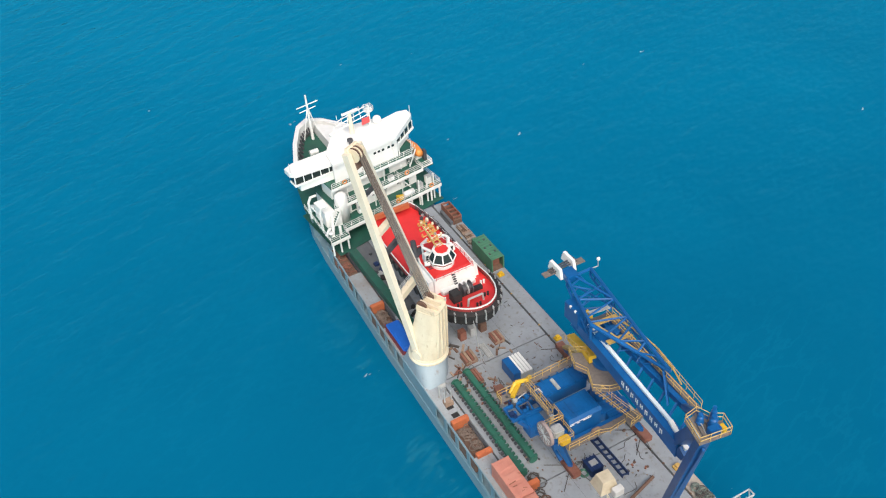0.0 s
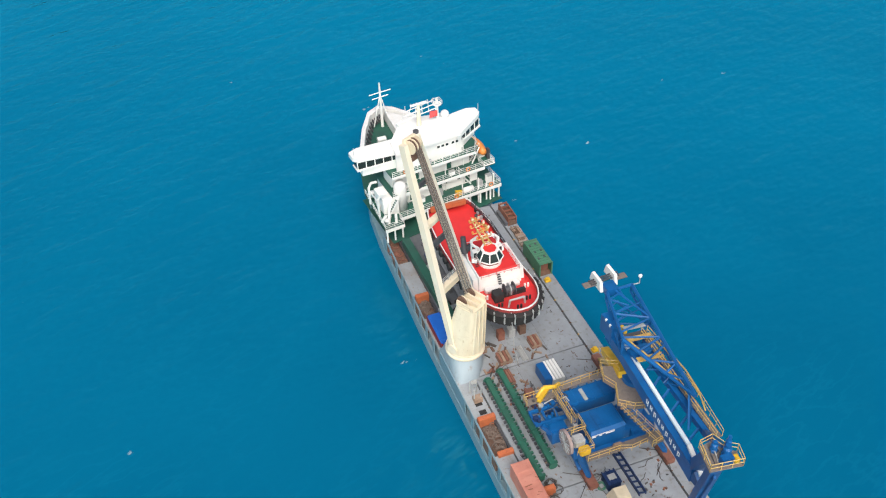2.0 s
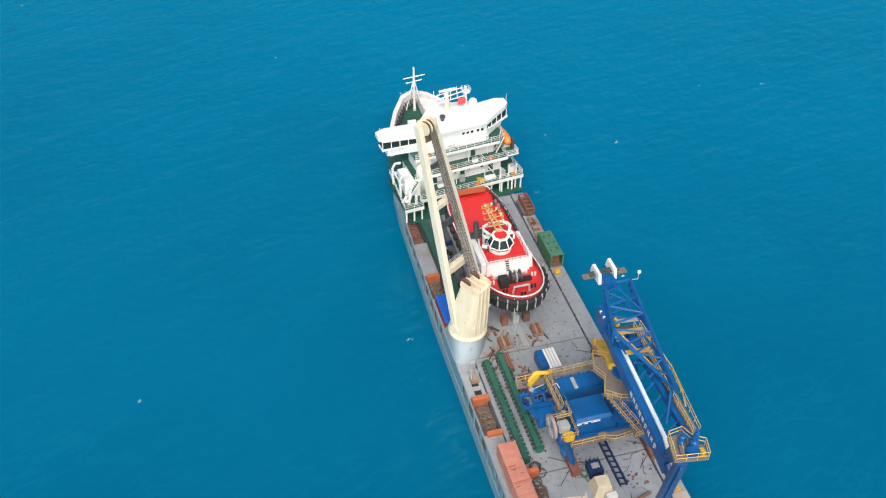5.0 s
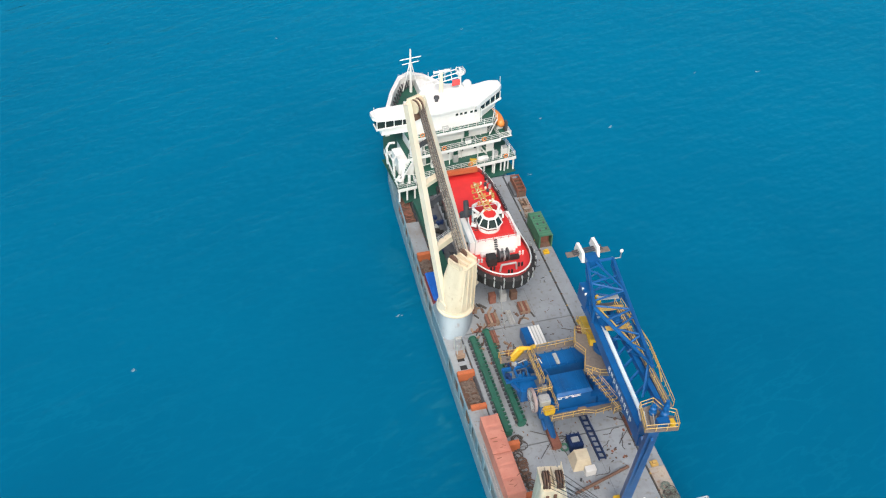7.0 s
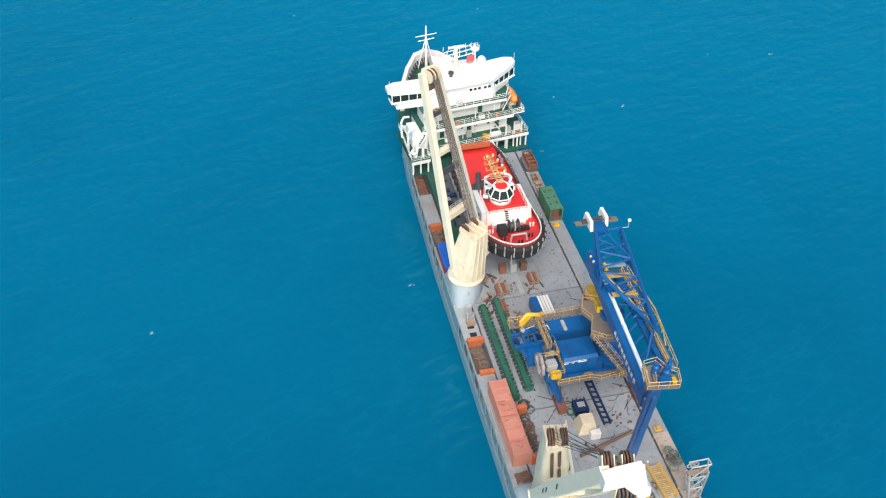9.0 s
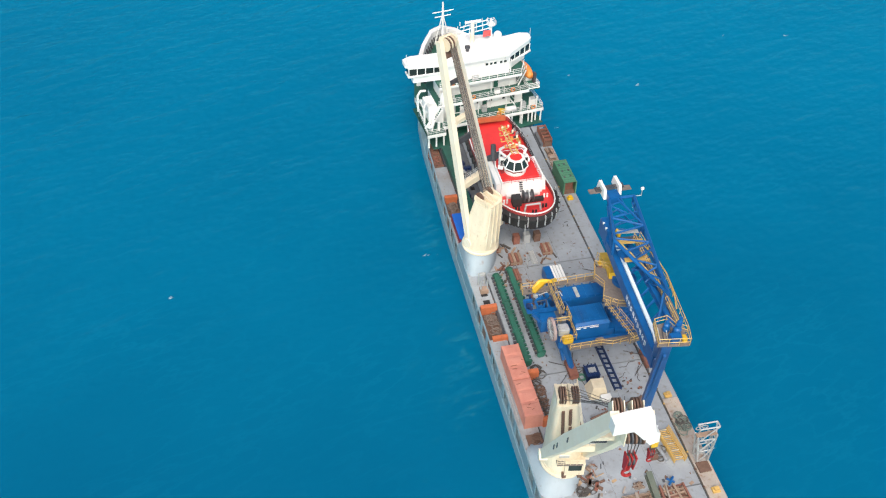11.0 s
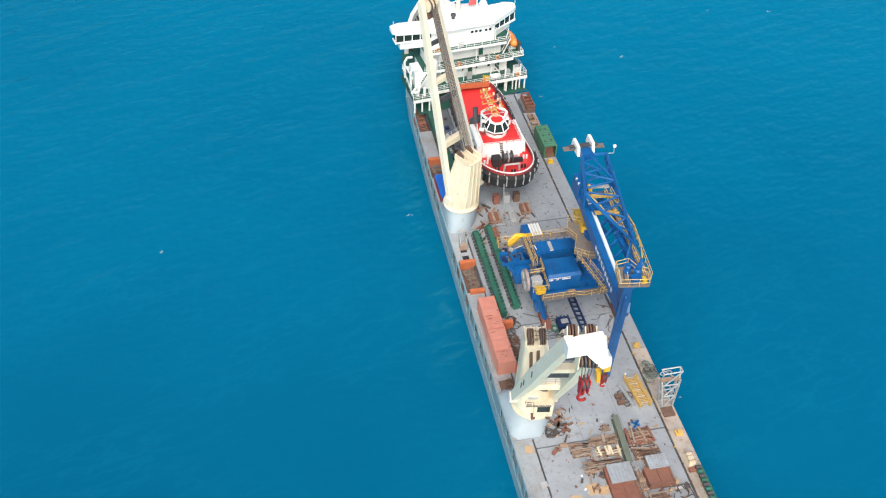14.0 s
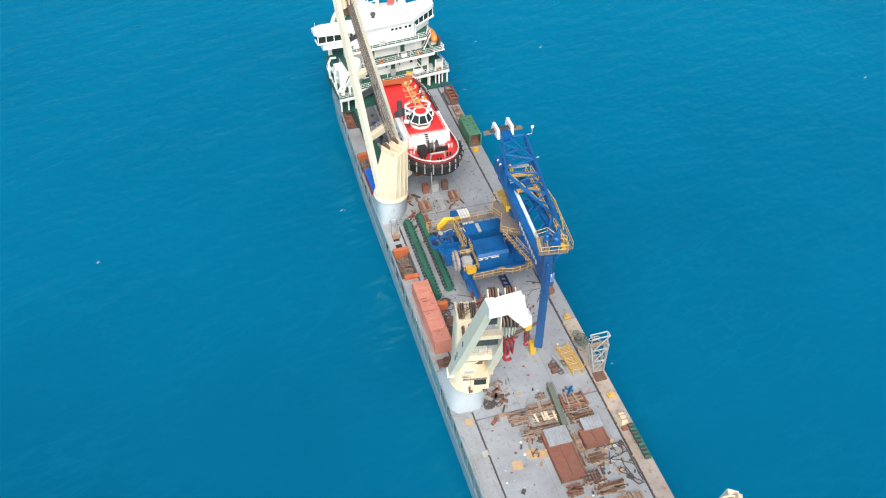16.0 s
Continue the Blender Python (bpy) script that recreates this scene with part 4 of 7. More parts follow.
    for s in ((-0.95, -0.72, -0.49, 0.3, 0.53, 0.76) if hooked else (-0.65, 0.65)):
        bm = bmesh.new()
        p = tt + v * hw * s + u * (0.7 if hooked else 0.9) + Vector((0, 0, 0.9 if hooked else 0.5))
        put_tube(bm, p - v * (0.07 if hooked else 0.14), p + v * (0.07 if hooked else 0.14), 1.0 if hooked else 0.75, 16)
        part("sheave", bm, BROWN, th, "dark greasy rope sheave")
    bm = bmesh.new()
    put_rail(bm, [tt - v * (hw + 0.2) - u * 1.4 + Vector((0, 0, 0.1)), tt - v * (hw + 0.2) + u * 1.2 + Vector((0, 0, 0.1))], 1.0, 0.9, 0.04)
    part("railing", bm, CREAM, th)
    # jib
    feet, tips = [], []
    for s in (-1, 1):
        a, b = piv + v * (span + (0.9 if s > 0 and not hooked else 0)) * s, head + v * (1.45 if hooked else 1.25) * s
        feet.append(a)
        tips.append(b)
        bm = bmesh.new()
        mid = a.lerp(b, 0.45)
        if hooked:
            put_beam(bm, a, mid, 0.85, 1.1, 1.05, 1.75)
            put_beam(bm, mid, b, 1.05, 1.75, 0.8, 1.35)
        else:
            put_beam(bm, a, mid, 0.7, 0.9, 0.8, 1.1)
            put_beam(bm, mid, b, 0.8, 1.1, 0.7, 1.0)
        put_tube(bm, a - v * 0.55, a + v * 0.55, 0.75, 14)
        part("jib_leg", bm, JIBW, th)
        for k in ((0, 1, 4) if hooked else ()):
            q = a.lerp(b, 0.28 + 0.055 * k) + v * s * (0.55 if hooked else 0.42)
            for dz in (-0.28, 0.0, 0.28):
                bm = bmesh.new()
                put_beam(bm, q + Vector((0, 0, dz - 0.07)), q + Vector((0, 0, dz + 0.07)) + along_(a, b) * 0.5, 0.05, 0.16)
                part("marking", bm, DARK, th, "illegible dark marking")
    for f in (0.3, 0.52, 0.62, 0.8):
        a, b = feet[0].lerp(tips[0], f), feet[1].lerp(tips[1], f)
        bm = bmesh.new()
        put_beam(bm, a, b, 0.9 if f in (0.3, 0.62) else 0.35, 1.0 if f < 0.6 else 0.6)
        part("cross_tie", bm, CREAM if f in (0.3, 0.62) else DARK, th)
        if f == 0.3:
            d = (tips[0] - feet[0]).normalized() * 0.6
            bm = bmesh.new()
            put_rail(bm, [a + d, b + d], 1.0, 1.0, 0.045)
            part("railing", bm, GALV, th)
    along = (tips[0] - feet[0]).normalized()
    if hooked:
        # broad white head plate between the legs, drawn down to a beak over the hoist ropes
        beak = [(-1.95, 0.7), (-0.7, 1.0), (1.45, 1.15), (2.0, -1.25), (2.4, -1.6), (2.5, -2.8), (1.7, -3.1), (-0.1, -0.7), (-1.95, -0.75)]
        bm = bmesh.new()
        lo = [bm.verts.new(head + Vector((x, -0.85, z))) for x, z in beak]
        hi = [bm.verts.new(head + Vector((x, 0.15, z))) for x, z in beak]
        n = len(beak)
        bm.faces.new(lo)
        bm.faces.new(hi[::-1])
        for i in range(n):
            bm.faces.new((lo[i], hi[i], hi[(i + 1) % n], lo[(i + 1) % n]))
        part("jib_head", bm, WHITE, th, "white steel head plate of the jib")
        for k in range(5):
            bm = bmesh.new()
            p = head + Vector((-0.35 + 0.36 * k, -0.2, -2.0 - 0.12 * k))
            put_tube(bm, p - Vector((0.08, 0, 0)), p + Vector((0.08, 0, 0)), 0.72, 16)
            part("hoist_sheave", bm, BROWN if k % 2 == 0 else DARK, th, "dark hoist sheave under the head")
        for dx in (-0.6, 1.35):
            bm = bmesh.new()
            put_beam(bm, head + Vector((dx, -0.2, -0.6)), head + Vector((dx, -0.2, -2.9)), 0.1, 0.9)
            part("sheave_cheek", bm, CREAM, th)
    else:
        bm = bmesh.new()
        put_beam(bm, head - along * 0.2, head + along * 0.5, 2.3, 0.6, 1.9, 0.4)
        part("jib_head", bm, CREAM, th)
    back = (Vector((0, 0, 1)) - along * along.z).normalized()
    for s in ((-0.75, -0.5, -0.25, 0.75, 1.0, 1.25) if hooked else (-0.8, -0.45, -0.1, 0.25, 0.6, 0.9)):
        bm = bmesh.new()
        p = head + v * (1.1 if hooked else 0.85) * s - along * (1.2 if hooked else 0.6) + back * (1.0 if hooked else 0.45)
        put_tube(bm, p - v * 0.075, p + v * 0.075, 0.95, 16)
        part("sheave", bm, BROWN if hooked or int(s * 20) % 2 else CREAM, th, "greasy rope sheave")
    if hooked:
        for s in (-0.95, -0.05, 0.55, 1.45):
            bm = bmesh.new()
            p = head + v * 1.1 * s - along * 1.2 + back * 1.0
            put_beam(bm, p - along * 0.9 - back * 0.2, p + along * 1.0 - back * 0.2, 0.1, 1.5)
            part("sheave_cheek", bm, CREAM, th)
    boxc = head - along * 2.6
    bm = bmesh.new()
    put_beam(bm, boxc, boxc + along * 1.4, 1.5, 0.9)
    part("rope_guide", bm, BROWN, th)
    # ropes: luffing tackle and hoist
    for k in range(9):
        s = -0.85 + 1.7 * k / 8
        bm = bmesh.new()
        put_tube(bm, tt + v * (1.1 * s if hooked else 0.55 + 0.9 * s) + u * (0.4 + 0.4 * (k % 3) if hooked else 0.9) + Vector((0, 0, 1.7 - 0.5 * (k % 3) if hooked else 1.0)), head + v * (1.25 * s if hooked else 0.1 + 0.6 * s) - along * 1.0 + back * (0.5 + 0.35 * (k % 3) if hooked else 1.2), 0.032 if hooked else 0.05, 5)
        part("rope", bm, CABLE if hooked or k % 3 == 0 else ROPE, th, "grey steel rope")
    for k in range(4):
        s = 0.35 + 0.55 * k / 3
        bm = bmesh.new()
        put_tube(bm, feet[1].lerp(feet[0], 0.5 - s / 2 - 0.02) + back * 0.7 + along * 2, head + v * 0.9 * s - along * 1.4 + back * 0.6, 0.07, 5)
        part("rope", bm, GALV, th)
    # driver's cabin low on the tower
    cab = base + v * -0.9 + u * 2.3 + Vector((0, 0, rz + 2.2))
    if hooked:
        bm = bmesh.new()
        put_beam(bm, cab - v * 1.2, cab + v * 1.2, 1.4, 2.4)
        cb = part("cabin", bm, CREAM, th)
        bm = bmesh.new()
        put_beam(bm, cab - v * 0.8 + u * 0.7 + Vector((0, 0, 0.3)), cab + v * 0.8 + u * 0.7 + Vector((0, 0, 0.3)), 0.08, 1.0)
        part("window", bm, GLASS, cb, "dark cabin window")
        for s in (-1, 0.2):
            bm = bmesh.new()
            q = base + v * 1.6 * s + u * 2.5 + Vector((0, 0, rz + 0.3))
            put_beam(bm, q, q + Vector((0, 0, 0.9)), 0.5, 0.9)
            part("slew_motor", bm, BROWN, th)
        # winches and a railed landing on the tower
        for k, (s, up) in enumerate(((0.5, 4.2), (-0.6, 5.6), (0.3, 7.4), (-0.4, 9.2))):
            bm = bmesh.new()
            q = base + u * (2.5 - 0.1 * up) + v * s + Vector((0, 0, rz + up))
            put_tube(bm, q - v * 0.6, q + v * 0.6, 0.5, 12)
            part("winch_drum", bm, BROWN if k % 2 else GALV, th, "rope winch drum")
        for up in (3.3, 6.6):
            bm = bmesh.new()
            q = base + u * (2.9 - 0.1 * up) + Vector((0, 0, rz + up))
            put_beam(bm, q - v * 1.8, q + v * 1.4, 1.2, 0.12)
            part("landing", bm, GRATE, th)
            bm = bmesh.new()
            put_rail(bm, [q - v * 1.8 + u * 0.55, q + v * 1.4 + u * 0.55], 1.0, 0.9, 0.045)
            part("railing", bm, CREAM, th)
        for s in (-1.35, 1.35):
            bm = bmesh.new()
            put_beam(bm, base + v * s * 1.75 - u * 0.2 + Vector((0, 0, rz + 1.0)), tt + v * s * 0.9 + u * 0.8, 0.12, 1.6, 0.12, 0.7)
            part("side_plate", bm, JIBW, th)
        # brown panels drawn for the machinery and the dark of its recesses
        for s, f0, f1 in ((-0.35, 0.5, 0.72), (-0.35, 0.76, 0.96), (0.5, 0.62, 0.94)):
            bm = bmesh.new()
            ends = [base + Vector(((tt.x - cx) * f, (tt.y - cy) * f, rz + 0.6 + (tt.z - rz - 0.6) * f)) + u * (2.62 - 1.0 * f) + v * s for f in (f0, f1)]
            put_beam(bm, ends[0], ends[1], 0.62, 0.3)
            part("rope_lead", bm, BROWN, th, "brown panel for the machinery and dark recess in the tower")
        # hook blocks
        hk = head + Vector((0.35, -0.55, -2.6))
        for dx, drop, size, nm in ((0.0, 2.2, 0.78, "hook_block"), (1.85, 1.9, 0.42, "auxiliary_hook")):
            p = hk + Vector((dx, 0, 0))
            blk = p - Vector((0, 0, drop))
            for k in range(4):
                o = Vector(((k - 1.5) * 0.3 * size, 0, 0))
                bm = bmesh.new()
                put_tube(bm, p + o * 1.5, blk + o, 0.045, 5)
                part("rope", bm, CABLE, th)
            for k in (-1, 0, 1):
                bm = bmesh.new()
                c = blk + Vector((k * 0.5 * size, 0, 0))
                put_beam(bm, c + Vector((0, 0, 0.35 * size)), c - Vector((0, 0, 2.3 * size)), 0.16 * size, 1.25 * size, 0.16 * size, 0.6 * size)
                part(nm, bm, HOOKRED, th, "red painted hook block cheek")
            for k in (-0.5, 0.5):
                bm = bmesh.new()
                c = blk + Vector((k * 0.5 * size, 0, -0.5 * size))
                put_tube(bm, c - Vector((0.13 * size, 0, 0)), c + Vector((0.13 * size, 0, 0)), 0.68 * size, 14)
                part("block_sheave", bm, DARK, th, "dark sheave in the hook block")
            bm = bmesh.new()
            pts = [blk - Vector((0, 0, 2.0 * size))]
            for k in range(9):
                a = math.pi * (0.5 - 1.35 * k / 8)
                pts.append(blk - Vector((0, 0, 3.1 * size)) + v * math.cos(a) * 0.5 * size + Vector((0, 0, math.sin(a) * 0.62 * size)))
            put_line(bm, pts, 0.2 * size, 8)
            part("hook", bm, HOOKRED, th, "red painted crane hook")
        bm = bmesh.new()
        put_beam(bm, hk + Vector((1.85, 0, 0.2)), hk + Vector((1.85, 0, -1.0)), 0.6, 0.55)
        part("overload_link", bm, BRIGHTY, th, "bright yellow link over the auxiliary hook")
    return th


deck_crane((-7.4, 23.0), 10.8, (-6.75, 21.9, 20.4), (-7.1, 23.6, 12.4), 2.75, (-11.7, 29.6, 43.2), "cream heavy-lift deck crane with its jib raised steeply", False)
deck_crane((-6.5, -16.5), 9.8, (-7.55, -16.9, 23.4), (-6.8, -17.2, 12.0), 2.5, (-9.9, -35.6, 44.4), "cream heavy-lift deck crane with red hook blocks hanging", True)

# ---- tug ----
tug = thing("tugboat", (0.7, 36, 8.7), "red and white tugboat carried as deck cargo on timber blocks", "tugboat")
TX = 0.7


def tug_half(y):
    """Half breadth of the tug's deck."""
    if y < 29:
        t = (29 - y) / 8.2
        return 4.75 * math.sqrt(max(0.0, 1 - t * t))
    if y > 44:
        return 4.75 - 1.2 * ((y - 44) / 7) ** 2
    return 4.75


def tug_sheer(y):
    return 13.4 + 3.3 * max(0, (39 - y) / 18) ** 1.6


STATIONS = [20.85, 21.1, 21.6, 22.4, 23.5, 25, 27, 29, 32, 36, 40, 44, 47, 49.5, 51]


def tug_loft(levels, material, name, label="", close=False):
    """levels: (breadth factor, height above or below the sheer, inset of the ends)"""
    bm = bmesh.new()
    rows = []
    for fy in STATIONS:
        row = []
        for k, dz, push in levels:
            yy = 36 + (fy - 36) * push
            row.append((TX + tug_half(fy) * k, yy, tug_sheer(fy) + dz))
        rows.append(row)
    vs = [[bm.verts.new(p) for p in r] for r in rows]
    mir = [[bm.verts.new((2 * TX - p[0], p[1], p[2])) for p in r] for r in rows]
    for grid in (vs, mir):
        for a, b in zip(grid, grid[1:]):
            for i in range(len(a) - 1):
                bm.faces.new((a[i], a[i + 1], b[i + 1], b[i]))
    for i in range(len(levels) - 1):
        for e in (0, -1):
            bm.faces.new((vs[e][i], vs[e][i + 1], mir[e][i + 1], mir[e][i]))
    if close:
        for a, b, c, d in zip(vs, vs[1:], mir, mir[1:]):
            bm.faces.new((a[-1], b[-1], d[-1], c[-1]))
            bm.faces.new((a[0], b[0], d[0], c[0]))
    bmesh.ops.remove_doubles(bm, verts=bm.verts, dist=0.001)
    return part(name, bm, material, tug, label, True)


tug_loft([(0.25, -4.9, 0.72), (0.75, -3.4, 0.86), (0.98, -1.6, 0.97), (1.0, -0.1, 1.0)], BLACK, "hull", "black hull of the tug")
tug_loft([(0.97, -0.35, 0.985), (0.0, -0.25, 0.985)], REDDECK, "main_deck", "bright red deck")
tug_loft([(1.0, -0.2, 1.0), (1.0, 0.55, 1.005), (0.965, 0.55, 0.985), (0.965, -0.3, 0.985)], DARKRED, "bulwark", "red bulwark")
tug_loft([(1.0, 0.50, 1.004), (1.0, 0.62, 1.004), (0.965, 0.62, 0.988), (0.965, 0.5, 0.988)], WHITE, "cap_rail", "white cap rail")
# bow fender of stacked tyres
for i in range(27):
    a = math.pi * (0.02 + 0.96 * i / 26)
    y = 29 - 8.35 * math.sin(a)
    x = TX + 4.95 * math.cos(a)
    nx, ny = math.cos(a) / 4.95, -math.sin(a) / 8.35
    n = Vector((nx, ny, 0)).normalized()
    z = tug_sheer(y)
    bm = bmesh.new()
    t = Vector((-n.y, n.x, 0))
    put_beam(bm, Vector((x, y, z - 0.1)) + n * 0.15, Vector((x, y, z - 2.2)) - n * 0.35, 0.78, 0.95, 0.72, 0.8)
    part("fender_block", bm, BLACK, tug, "black rubber fender block")
    if i % 2 == 0:
        bm = bmesh.new()
        put_beam(bm, Vector((x, y, z + 0.3)) + n * 0.45 + t * 0.45, Vector((x, y, z - 1.5)) + n * 0.45 + t * 0.45, 0.14, 0.3)
        part("fender_chain", bm, GALV, tug, "pale fender chain")
for s in (-1, 1):
    for k in range(11):
        y = 30.5 + k * 1.75
        bm = bmesh.new()
        x = TX + s * (tug_half(y) + 0.22)
        z = tug_sheer(y)
        put_tube(bm, (x - 0.17, y, z - 0.55), (x + 0.17, y, z - 0.55), 0.62, 12)
        part("tyre_fender", bm, BLACK, tug, "black tyre fender")
bm = bmesh.new()
put_box(bm, TX - 3.1, TX + 3.1, 50.4, 50.95, 13.3, 14.3, 0.08)
part("stern_rail", bm, ORANGE, tug, "orange stern gate")
# deckhouse
bm = bmesh.new()
dh = [(-2.75, 28.9), (4.15, 28.9), (4.15, 34.0), (3.2, 38.3), (-1.8, 38.3), (-2.75, 34.0)]
put_prism(bm, [(x, y) for x, y in dh], 13.2, 16.5, [(0.7 + (x - 0.7) * 0.93, 34 + (y - 34) * 0.86) for x, y in dh])
part("deckhouse", bm, WHITE, tug)
bm = bmesh.new()
put_prism(bm, [(0.7 + (x - 0.7) * 0.93, 34 + (y - 34) * 0.86) for x, y in dh], 16.5, 16.7)
part("house_edge", bm, WHITE, tug)
bm = bmesh.new()
put_prism(bm, [(0.7 + (x - 0.7) * 0.88, 34 + (y - 34) * 0.81) for x, y in dh], 16.71, 16.75)
part("house_roof", bm, REDDECK, tug, "red deckhouse roof")
for s in (-1, 1):
    bm = bmesh.new()
    x = TX + s * 3.55
    put_prism(bm, [(x - 0.55, 29.5), (x + 0.55, 29.5), (x + 0.5, 36.5), (x - 0.5, 36.5)], 13.2, 16.2, [(x - 0.45, 30), (x + 0.45, 30), (x + 0.4, 36), (x - 0.4, 36)])
    part("side_casing", bm, WHITE, tug)
    for k in range(3):
        boxpart("porthole", (x - 0.62 if s < 0 else x + 0.5, x - 0.5 if s < 0 else x + 0.62, 31 + k * 1.6, 31.4 + k * 1.6, 14.9, 15.3), GLASS, tug, "dark porthole")
for k in range(9):
    bm = bmesh.new()
    put_box(bm, 0.25, 0.75, 29.3 - 0.17 * k, 29.5 - 0.17 * k, 16.5 - 0.3 * k, 16.6 - 0.3 * k)
    part("ladder_rung", bm, DARK, tug)
boxpart("front_locker", (-2.0, 3.4, 28.1, 29.0, 13.6, 15.2), WHITE, tug, bevel=0.08)
for x in (-1.4, 0.4, 2.6):
    boxpart("door", (x - 0.35, x + 0.35, 28.02, 28.1, 13.8, 15.0), GALV, tug, "pale steel door")
bm = bmesh.new()
put_rail(bm, [(4.9, 31, 14.0), (5.2, 36, 13.9), (5.1, 43, 13.9), (4.2, 49, 13.9)], 1.0, 1.2, 0.06)
part("side_rail", bm, DARK, tug)
for k in range(14):
    y = 38.5 + 0.75 * k
    x = TX + 3.6 + random.uniform(-0.3, 0.4)
    boxpart("deck_fitting", (x - 0.2, x + 0.2, y - 0.2, y + 0.2, 13.1, 13.5 + random.uniform(0, 0.5)), random.choice([DARK, BLACK, YELLOW, GALV]), tug)
# wheelhouse: eight-sided with tall leaning windows, a dark red band and a white drum below
wc = Vector((0.35, 32.4, 0))
oct_ = [(math.cos(math.pi / 8 + k * math.pi / 4), math.sin(math.pi / 8 + k * math.pi / 4)) for k in range(8)]


def ring(r):
    return [(wc.x + r * a, wc.y + r * b) for a, b in oct_]


bm = bmesh.new()
put_lathe(bm, (wc.x, wc.y, 16.75), [(1.75, 0), (1.75, 0.45), (1.6, 0.55)], 20)
part("wheelhouse_drum", bm, WHITE, tug)
bm = bmesh.new()
put_prism(bm, ring(1.72), 17.25, 17.85, ring(1.95))
part("wheelhouse_band", bm, DARKRED, tug, "dark red band under the windows")
lo, hi = ring(2.02), ring(1.32)
for k in range(8):
    bm = bmesh.new()
    j = (k + 1) % 8
    q = [Vector((*lo[k], 17.9)), Vector((*lo[j], 17.9)), Vector((*hi[j], 19.2)), Vector((*hi[k], 19.2))]
    n = (q[1] - q[0]).cross(q[3] - q[0]).normalized() * 0.06
    vs = [bm.verts.new(p * 0.94 + sum(q, Vector()) / 4 * 0.06) for p in q] + [bm.verts.new(p * 0.94 + sum(q, Vector()) / 4 * 0.06 - n) for p in q]
    for f in ((0, 1, 2, 3), (7, 6, 5, 4), (0, 4, 5, 1), (1, 5, 6, 2), (2, 6, 7, 3), (3, 7, 4, 0)):
        bm.faces.new([vs[i] for i in f])
    part("window_pane", bm, GLASS, tug, "dark wheelhouse window")
    bm = bmesh.new()
    put_tube(bm, (*lo[k], 17.85), (*hi[k], 19.25), 0.1, 6)
    part("mullion", bm, WHITE, tug)
    bm = bmesh.new()
    put_tube(bm, (*lo[k], 17.88), (*lo[j], 17.88), 0.11, 6)
    part("window_sill", bm, WHITE, tug)
    bm = bmesh.new()
    put_tube(bm, (*hi[k], 19.22), (*hi[j], 19.22), 0.13, 6)
    part("window_head", bm, WHITE, tug)
bm = bmesh.new()
put_prism(bm, ring(1.8), 17.9, 19.15, ring(1.15))
part("wheelhouse_inside", bm, DARK, tug)
bm = bmesh.new()
put_prism(bm, ring(1.35), 19.2, 19.33, ring(1.3))
part("wheelhouse_roof", bm, WHITE, tug)
bm = bmesh.new()
put_prism(bm, ring(1.0), 19.33, 19.38)
part("roof_panel", bm, REDDECK, tug, "red wheelhouse roof panel")
# open white frame round the back of the wheelhouse
for s in (-1, 1):
    bm = bmesh.new()
    put_line(bm, [(wc.x + s * 1.5, wc.y + 0.6, 19.2), (wc.x + s * 2.1, wc.y + 1.7, 19.3), (wc.x + s * 1.9, wc.y + 2.6, 19.2), (wc.x + s * 0.7, wc.y + 2.9, 19.5)], 0.22, 6)
    part("wing_frame", bm, WHITE, tug)
    bm = bmesh.new()
    put_tube(bm, (wc.x + s * 2.05, wc.y + 2.1, 16.75), (wc.x + s * 2.05, wc.y + 2.1, 19.3), 0.14, 6)
    part("frame_post", bm, WHITE, tug)
    bx = boxpart("wing_box", (wc.x + s * 1.9 - 0.45, wc.x + s * 1.9 + 0.45, wc.y + 0.7, wc.y + 1.5, 16.75, 18.6), WHITE, tug, "", 0.06)
    boxpart("window_pane", (wc.x + s * 1.9 - 0.32, wc.x + s * 1.9 + 0.32, wc.y + 0.66, wc.y + 0.7, 17.6, 18.4), GLASS, bx, "dark window")
for k in range(7):
    boxpart("ladder_rung", (-2.1, -1.5, 31.9 + 0.1 * k, 32.0 + 0.1 * k, 16.8 + 0.28 * k, 16.86 + 0.28 * k), DARK, tug)
# lattice mast leaning to port, lamps and aerials on it
foot, tip = Vector((0.5, 33.4, 19.3)), Vector((-1.7, 33.8, 24.2))
for dx, dy in ((-0.5, -0.3), (0.5, -0.3), (0.5, 0.5), (-0.5, 0.5)):
    bm = bmesh.new()
    put_tube(bm, foot + Vector((dx, dy, 0)), tip + Vector((dx * 0.35, dy * 0.35, 0)), 0.085, 6)
    part("mast_leg", bm, YELLOW, tug, "yellow mast leg")
for k in range(9):
    f = k / 8
    c, hw = foot.lerp(tip, f), 0.55 * (1 - 0.6 * f)
    bm = bmesh.new()
    put_line(bm, [c + Vector((-hw, -0.3, 0)), c + Vector((hw, -0.3, 0.2)), c + Vector((hw, 0.4, 0)), c + Vector((-hw, 0.4, 0.2)), c + Vector((-hw, -0.3, 0.5))], 0.06, 5)
    part("mast_brace", bm, YELLOW if k % 3 else CREAM, tug, "mast bracing")
